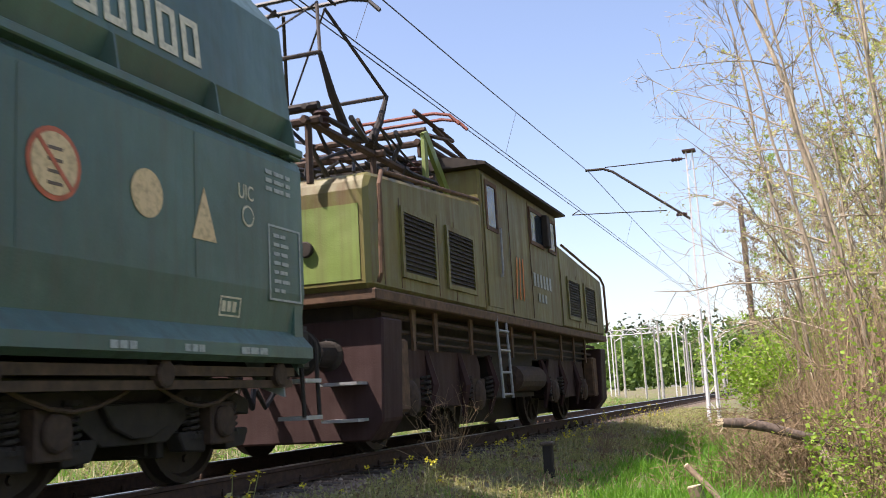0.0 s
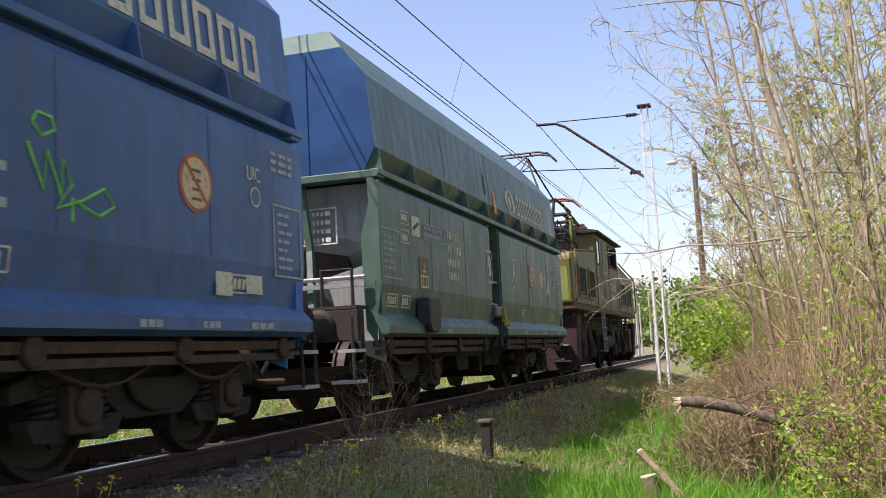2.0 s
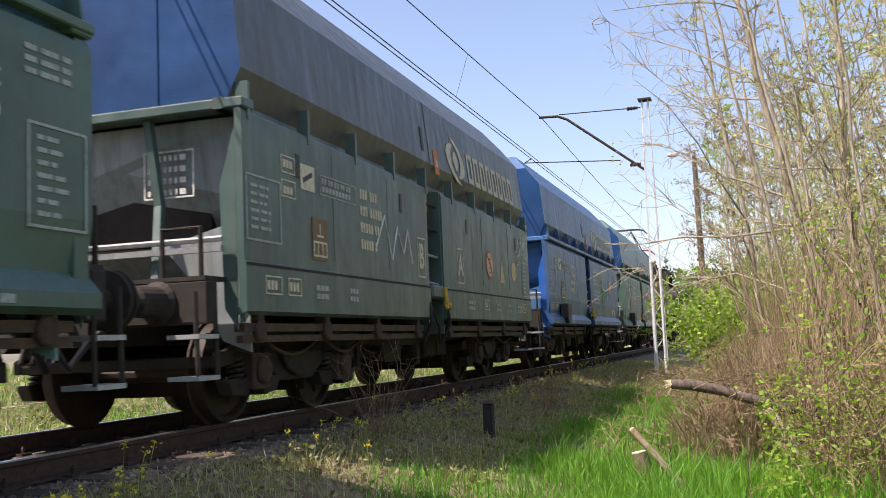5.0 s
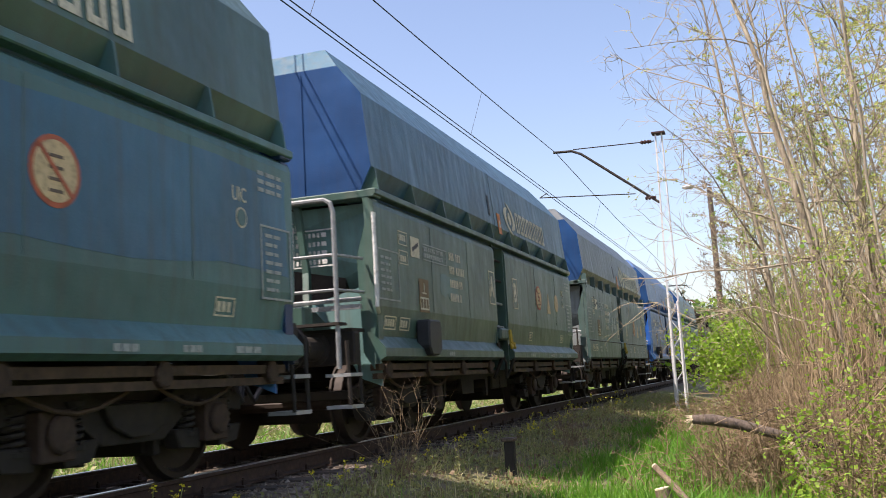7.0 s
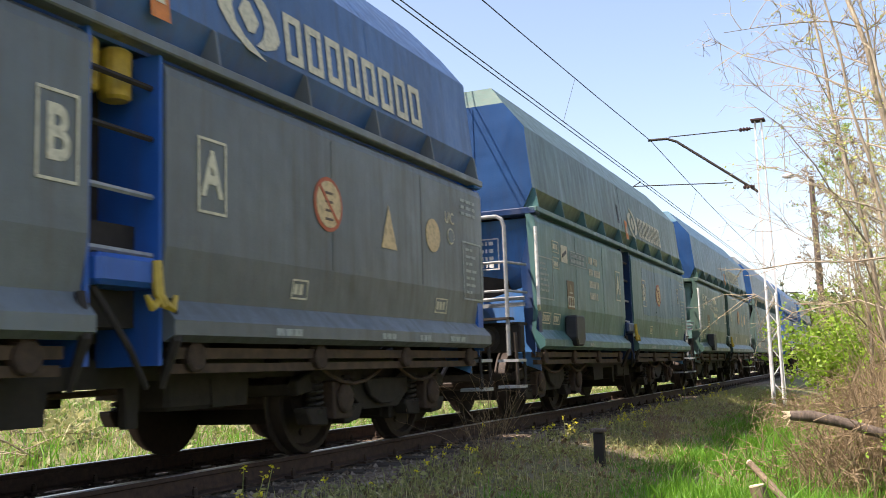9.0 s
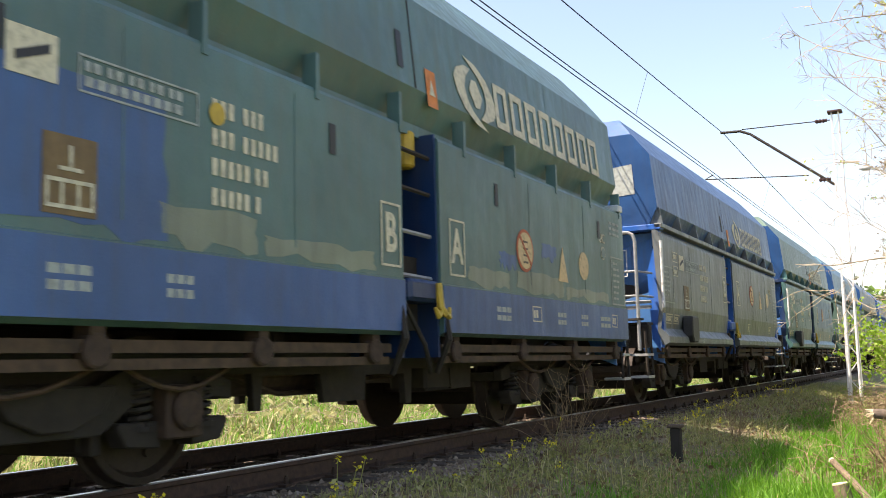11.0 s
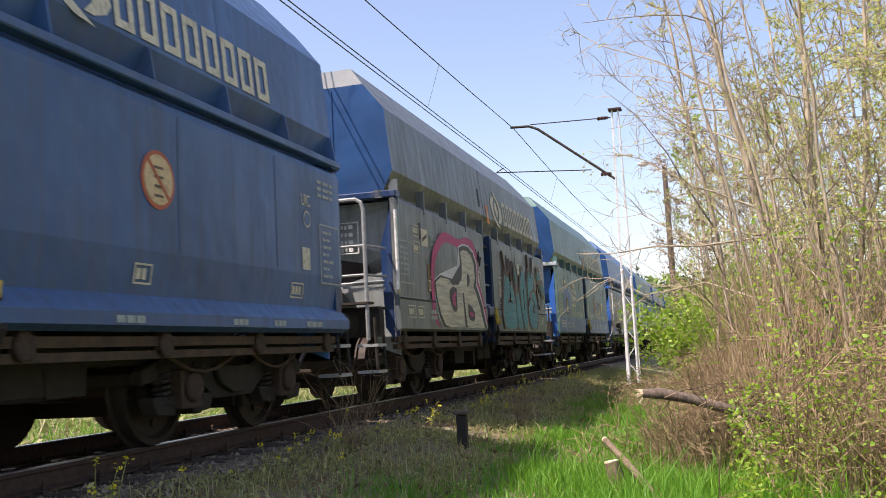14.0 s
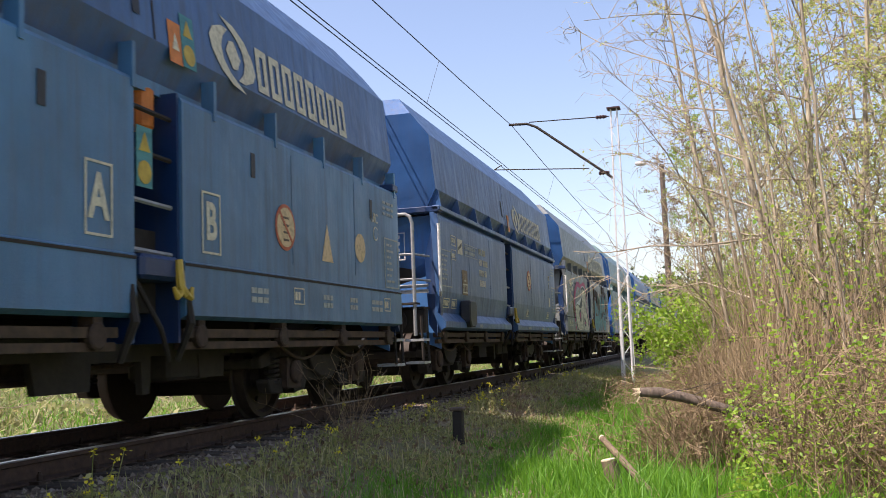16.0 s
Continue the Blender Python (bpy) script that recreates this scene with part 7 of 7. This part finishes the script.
def flowers():
    for k in range(46):
        rnd = random.Random(400 + k)
        y = 3.6 + 0.45 * k + rnd.uniform(-0.3, 0.3)
        x = 1.68 + abs(rnd.gauss(0, 0.28))
        st, bl = Tubes(), Tubes()
        h = rnd.uniform(0.20, 0.46)
        tops = []
        for _ in range(rnd.randint(1, 4)):
            pts = bent(Vector((rnd.gauss(0, 0.03), rnd.gauss(0, 0.03), -0.03)), Vector((rnd.gauss(0, 0.15), rnd.gauss(0, 0.15), 1)), h * rnd.uniform(0.7, 1.1), 4, rnd, 0.1)
            st.limb(pts, [0.005, 0.004, 0.004, 0.003, 0.003], 4)
            for j in (1, 2, 3):
                st.leaf(pts[j], 0.03, rnd, 1.8)
            tops.append(pts[-1])
        for p in tops:
            for _ in range(10):
                bl.leaf(p + Vector((rnd.gauss(0, 0.012), rnd.gauss(0, 0.012), rnd.gauss(0, 0.012))), 0.02, rnd, 1.0)
        t = empty("flower", "small yellow wildflower on a thin stalk by the rail", "wildflower", "yellow flowers along the rail", (x, y, ground_z(x, y)))
        raw("stalk", st.v, st.f, M_WEED, t)
        raw("blossom", bl.v, bl.f, M_FLOWER, t)
    # wispy dead weed near the rail
    for x, y, h in ((1.85, 8.9, 0.95), (2.6, 13.2, 0.6)):
        rnd = random.Random(int(y * 10))
        a, b = Tubes(), Tubes()
        for _ in range(26):
            pts = bent(Vector((rnd.gauss(0, 0.02), rnd.gauss(0, 0.02), -0.03)), Vector((rnd.gauss(0, 0.45), rnd.gauss(0, 0.45), 1)), h * rnd.uniform(0.6, 1.1), 5, rnd, 0.16)
            a.limb(pts, [0.005, 0.004, 0.003, 0.003, 0.002, 0.0015], 3)
            for _ in range(6):
                j = rnd.randint(2, 5)
                b.limb(bent(pts[j], Vector((rnd.gauss(0, 1), rnd.gauss(0, 1), 0.8)), 0.16, 2, rnd, 0.3), [0.002, 0.0015, 0.001], 3)
        plant("dry_weed", "wispy dead weed standing beside the rail", "dead weed", "", (a, b, Tubes()), M_DRY, (x, y, ground_z(x, y)), M_DRYBARK, M_DRYBARK, ("stalk", "tangle", "foliage"))


def dead_wood():
    # broken branch propped on a leaning fork
    b = empty("fallen_branch", "broken dead branch lying across a leaning limb", "branch", "", (0, 0, 0))
    rnd = random.Random(2)
    t = Tubes()
    pts = [Vector(p) for p in ((4.57, 9.6, 0.14), (4.75, 9.6, 0.13), (4.98, 9.6, 0.08), (5.36, 9.62, -0.04), (5.75, 9.65, -0.16), (6.3, 9.7, -0.30), (6.9, 9.8, -0.5))]
    t.limb(pts, [0.045, 0.055, 0.05, 0.048, 0.042, 0.035, 0.03], 9)
    raw("limb", t.v, t.f, M_LOG, b, "dark weathered limb", True)
    t = Tubes()
    t.limb([Vector(p) for p in ((5.43, 9.62, -0.12), (5.58, 9.5, -0.34), (5.72, 9.42, -0.58), (5.8, 9.38, -0.85))], [0.045, 0.05, 0.055, 0.06], 9)
    raw("prop", t.v, t.f, M_TWIG, b, "pale leaning prop", True)
    t = Tubes()
    for _ in range(14):
        a = Vector((4.58, 9.6, 0.14)) + Vector((0, rnd.gauss(0, 0.02), rnd.gauss(0, 0.025)))
        t.limb([a, a + Vector((-rnd.uniform(0.03, 0.1), rnd.gauss(0, 0.01), rnd.uniform(-0.06, 0.01)))], [0.012, 0.003], 4)
    tagged(raw("torn_end", t.v, t.f, M_CUT, b, "pale torn wood splinters"), kind="stuff")
    t = Tubes()
    for k in range(7):
        j = rnd.randint(1, 5)
        t.limb(bent(pts[j], Vector((rnd.gauss(0.6, 0.4), rnd.gauss(0, 0.5), rnd.uniform(-0.2, 0.4))), 0.7, 4, rnd, 0.15), [0.012, 0.009, 0.007, 0.005, 0.003], 4)
    tagged(raw("side_growth", t.v, t.f, M_LOG, b), kind="stuff")
    # small sawn pole
    p = empty("sawn_pole", "thin sawn pole lying in the grass", "pole", "", (0, 0, 0))
    t = Tubes()
    t.limb([Vector(q) for q in ((4.26, 8.95, -0.23), (4.45, 8.7, -0.39), (4.68, 8.3, -0.58), (4.9, 7.9, -0.75))], [0.028, 0.03, 0.032, 0.034], 9)
    raw("pole", t.v, t.f, M_POLE, p, smooth=True)
    bm = bmesh.new()
    tube(bm, [(4.258, 8.953, -0.228), (4.25, 8.963, -0.222)], 0.027, 9)
    part("cut_end", bm, M_CUT, p)
    # stump
    s = empty("tree_stump", "short sawn stump with a pale cut face in the grass", "stump", "", (4.38, 8.55, -0.75))
    t = Tubes()
    t.limb([Vector(q) for q in ((0.06, 0, -0.1), (0.03, 0, 0.1), (0.0, 0, 0.25), (-0.03, 0, 0.375))], [0.095, 0.078, 0.07, 0.066], 12)
    raw("stem", t.v, t.f, M_POLE, s, smooth=True)
    bm = bmesh.new()
    tube(bm, [(-0.03, 0, 0.372), (-0.032, 0, 0.384)], 0.063, 12)
    part("cut_face", bm, M_CUT, s)
    # marker post, with a near-black shaft under a lighter cap
    m = empty("marker_post", "dark weathered stub post with a flat cap", "post", "", (2.52, 10.46, 0))
    bm = bmesh.new()
    box(bm, -0.055, 0.055, -0.05, 0.05, -0.62, -0.06)
    part("shaft", bm, M_POST_WOOD, m, bevel=0.012)
    bm = bmesh.new()
    box(bm, -0.08, 0.075, -0.07, 0.07, -0.06, -0.02)
    part("cap", bm, M_LOG, m, bevel=0.01)
    # brushwood in the field
    for k in range(7):
        rnd = random.Random(70 + k)
        a, bb = Tubes(), Tubes()
        for _ in range(5):
            q = bent(Vector((rnd.gauss(0, 0.5), rnd.gauss(0, 0.5), 0.1)), Vector((rnd.gauss(0, 1), rnd.gauss(0, 1), 0.18)), rnd.uniform(1, 2.2), 6, rnd, 0.12)
            a.limb(q, [0.015, 0.013, 0.011, 0.009, 0.007, 0.005, 0.003], 4)
            for _ in range(5):
                j = rnd.randint(1, 6)
                bb.limb(bent(q[j], Vector((rnd.gauss(0, 1), rnd.gauss(0, 1), 0.4)), 0.5, 3, rnd, 0.2), [0.006, 0.005, 0.003, 0.002], 3)
        x, y = -3.6 - rnd.random() * 2.5, 5 + 3.2 * k
        plant("brushwood", "pale dead brushwood lying in the dry grass", "brushwood", "brushwood in the field", (a, bb, Tubes()), M_DRY, (x, y, ground_z(x, y)), M_TWIG, M_TWIG, ("stick", "tangle", "foliage"))


def distance():
    # woods across the field
    rnd = random.Random(21)
    for name, label, mat, y0, h0, n, xs in (("woods", "light green spring woods across the field", M_WOODS, 150, 9.5, 700, (-75, 12)), ("pine_woods", "dark pines on the skyline", M_PINE, 210, 15, 500, (-75, 50))):
        t = Tubes()
        for _ in range(n):
            x, y = rnd.uniform(*xs), y0 + rnd.uniform(0, 40)
            h = h0 * rnd.uniform(0.6, 1.15)
            for _ in range(46):
                q = rnd.random()
                w = h * 0.24 * (1.15 - q) if mat is M_PINE else h * 0.27 * math.sin(3.1 * min(1, 0.15 + q * 0.9))
                p = Vector((x + rnd.gauss(0, w * 0.6), y + rnd.gauss(0, w * 0.6), h * (0.12 + 0.88 * q)))
                t.leaf(p, rnd.uniform(0.5, 1.0), rnd, 1.2)
        tagged(raw(name, t.v, t.f, mat), label, "woods", kind="stuff")
    # yard masts and posts
    post = empty("concrete_post", "pale concrete yard post with a bracket", "post", "yard posts", (-8.3, 75, 0))
    bm = bmesh.new()
    tube(bm, [(0, 0, -0.3), (0, 0, 4.4)], [0.085, 0.06], 6)
    part("shaft", bm, M_CONCRETE, post)
    bm = bmesh.new()
    tube(bm, [(0, 0, 4.2), (0.5, 0, 4.5), (0.8, 0, 4.5)], 0.035, 5)
    part("bracket", bm, M_MAST, post)
    for x, y in ((-6.9, 70), (-5.9, 82), (-4.8, 66), (-4.2, 90), (-3.4, 62), (-3.2, 76), (-2.6, 58), (-2.7, 84), (-2.3, 70), (-1.9, 95), (-2.0, 100), (-1.6, 72), (-3.0, 110), (-2.2, 120), (-1.7, 64), (-1.3, 86), (-0.9, 92), (-0.6, 78)):
        copy_thing(post, pose(x, y, 0.0, 0, 0, 40 * x))
    g = empty("yard_gantry", "pale lattice gantry over the yard tracks", "gantry", "", (0, 0, 0))
    for x in (-7.4, -2.9):
        for d in (-0.15, 0.15):
            bm = bmesh.new()
            tube(bm, [(x + d, 68, -0.3), (x + d, 68, 4.6)], 0.05, 4)
            part("leg", bm, M_MAST, g)
    for z in (4.3, 4.65):
        bm = bmesh.new()
        tube(bm, [(-7.5, 68, z), (-2.8, 68, z)], 0.04, 4)
        part("chord", bm, M_MAST, g)
    for k in range(12):
        bm = bmesh.new()
        x = -7.4 + 0.38 * k
        tube(bm, [(x, 68, 4.3 if k % 2 else 4.65), (x + 0.38, 68, 4.65 if k % 2 else 4.3)], 0.03, 4)
        part("brace", bm, M_MAST, g)
    # lamp pole among the trees
    lp = empty("street_lamp", "dark wooden pole with a small white lamp", "street lamp", "", (3.9, 36, 0))
    bm = bmesh.new()
    tube(bm, [(-0.1, 0, ground_z(3.9, 36) - 0.3), (-0.12, 0, 7.0)], [0.13, 0.09], 8)
    part("pole", bm, M_LOG, lp)
    bm = bmesh.new()
    tube(bm, [(-0.12, 0, 6.6), (-0.5, 0, 7.0), (-0.65, 0, 7.08)], 0.03, 6)
    part("arm", bm, M_MAST, lp)
    bm = bmesh.new()
    turned(bm, [(-0.25, 0.04), (-0.15, 0.09), (0.05, 0.10), (0.15, 0.05)], (-0.82, 0, 7.1), "x", 10)
    part("lamp_head", bm, M_STEEL, lp)


trees()
slim_stems()
shrubs()
green_bush()
grasses()
flowers()
dead_wood()
distance()
# ---- motion ----
TRAVEL = [(0.0, 1.35), (1.5, 12.13), (3.5, 26.33), (7.0, 52.36), (11.0, 82.23), (12.5, 93.53), (14.5, 108.43), (16.0, 119.32)]


def travel(t):
    """Place of the first wagon along the track: smooth through the table."""
    n = len(TRAVEL)
    slopes = []
    for i in range(n):
        a, b = TRAVEL[max(i - 1, 0)], TRAVEL[min(i + 1, n - 1)]
        slopes.append((b[1] - a[1]) / (b[0] - a[0]))
    for i in range(n - 1):
        (t0, p0), (t1, p1) = TRAVEL[i], TRAVEL[i + 1]
        if t <= t1:
            h = t1 - t0
            u = (t - t0) / h
            return (2 * u**3 - 3 * u**2 + 1) * p0 + (u**3 - 2 * u**2 + u) * h * slopes[i] + (-2 * u**3 + 3 * u**2) * p1 + (u**3 - u**2) * h * slopes[i + 1]
    return TRAVEL[-1][1]


def motions():
    times = [0.25 * k for k in range(65)]
    spin_times = [2 * k / FPS for k in range(241)]
    ways = [travel(t) for t in spin_times]
    for i, (wagon, wheels) in enumerate(TRAIN):
        walk(wagon, [(t, pose(0, travel(t) - PITCH * i, 0)) for t in times])
        for wh in wheels:
            y = wh.matrix_basis.translation.y
            walk(wh, [(t, pose(0, y, 0.46, -math.degrees(d / 0.46))) for t, d in zip(spin_times, ways)])
    loco, wheels = LOCO
    walk(loco, [(t, pose(0, travel(t) + 6.27 + 6.36, 0)) for t in times])
    for wh in wheels:
        y = wh.matrix_basis.translation.y
        walk(wh, [(t, pose(0, y, 0.535, -math.degrees(d / 0.535))) for t, d in zip(spin_times, ways)])


motions()
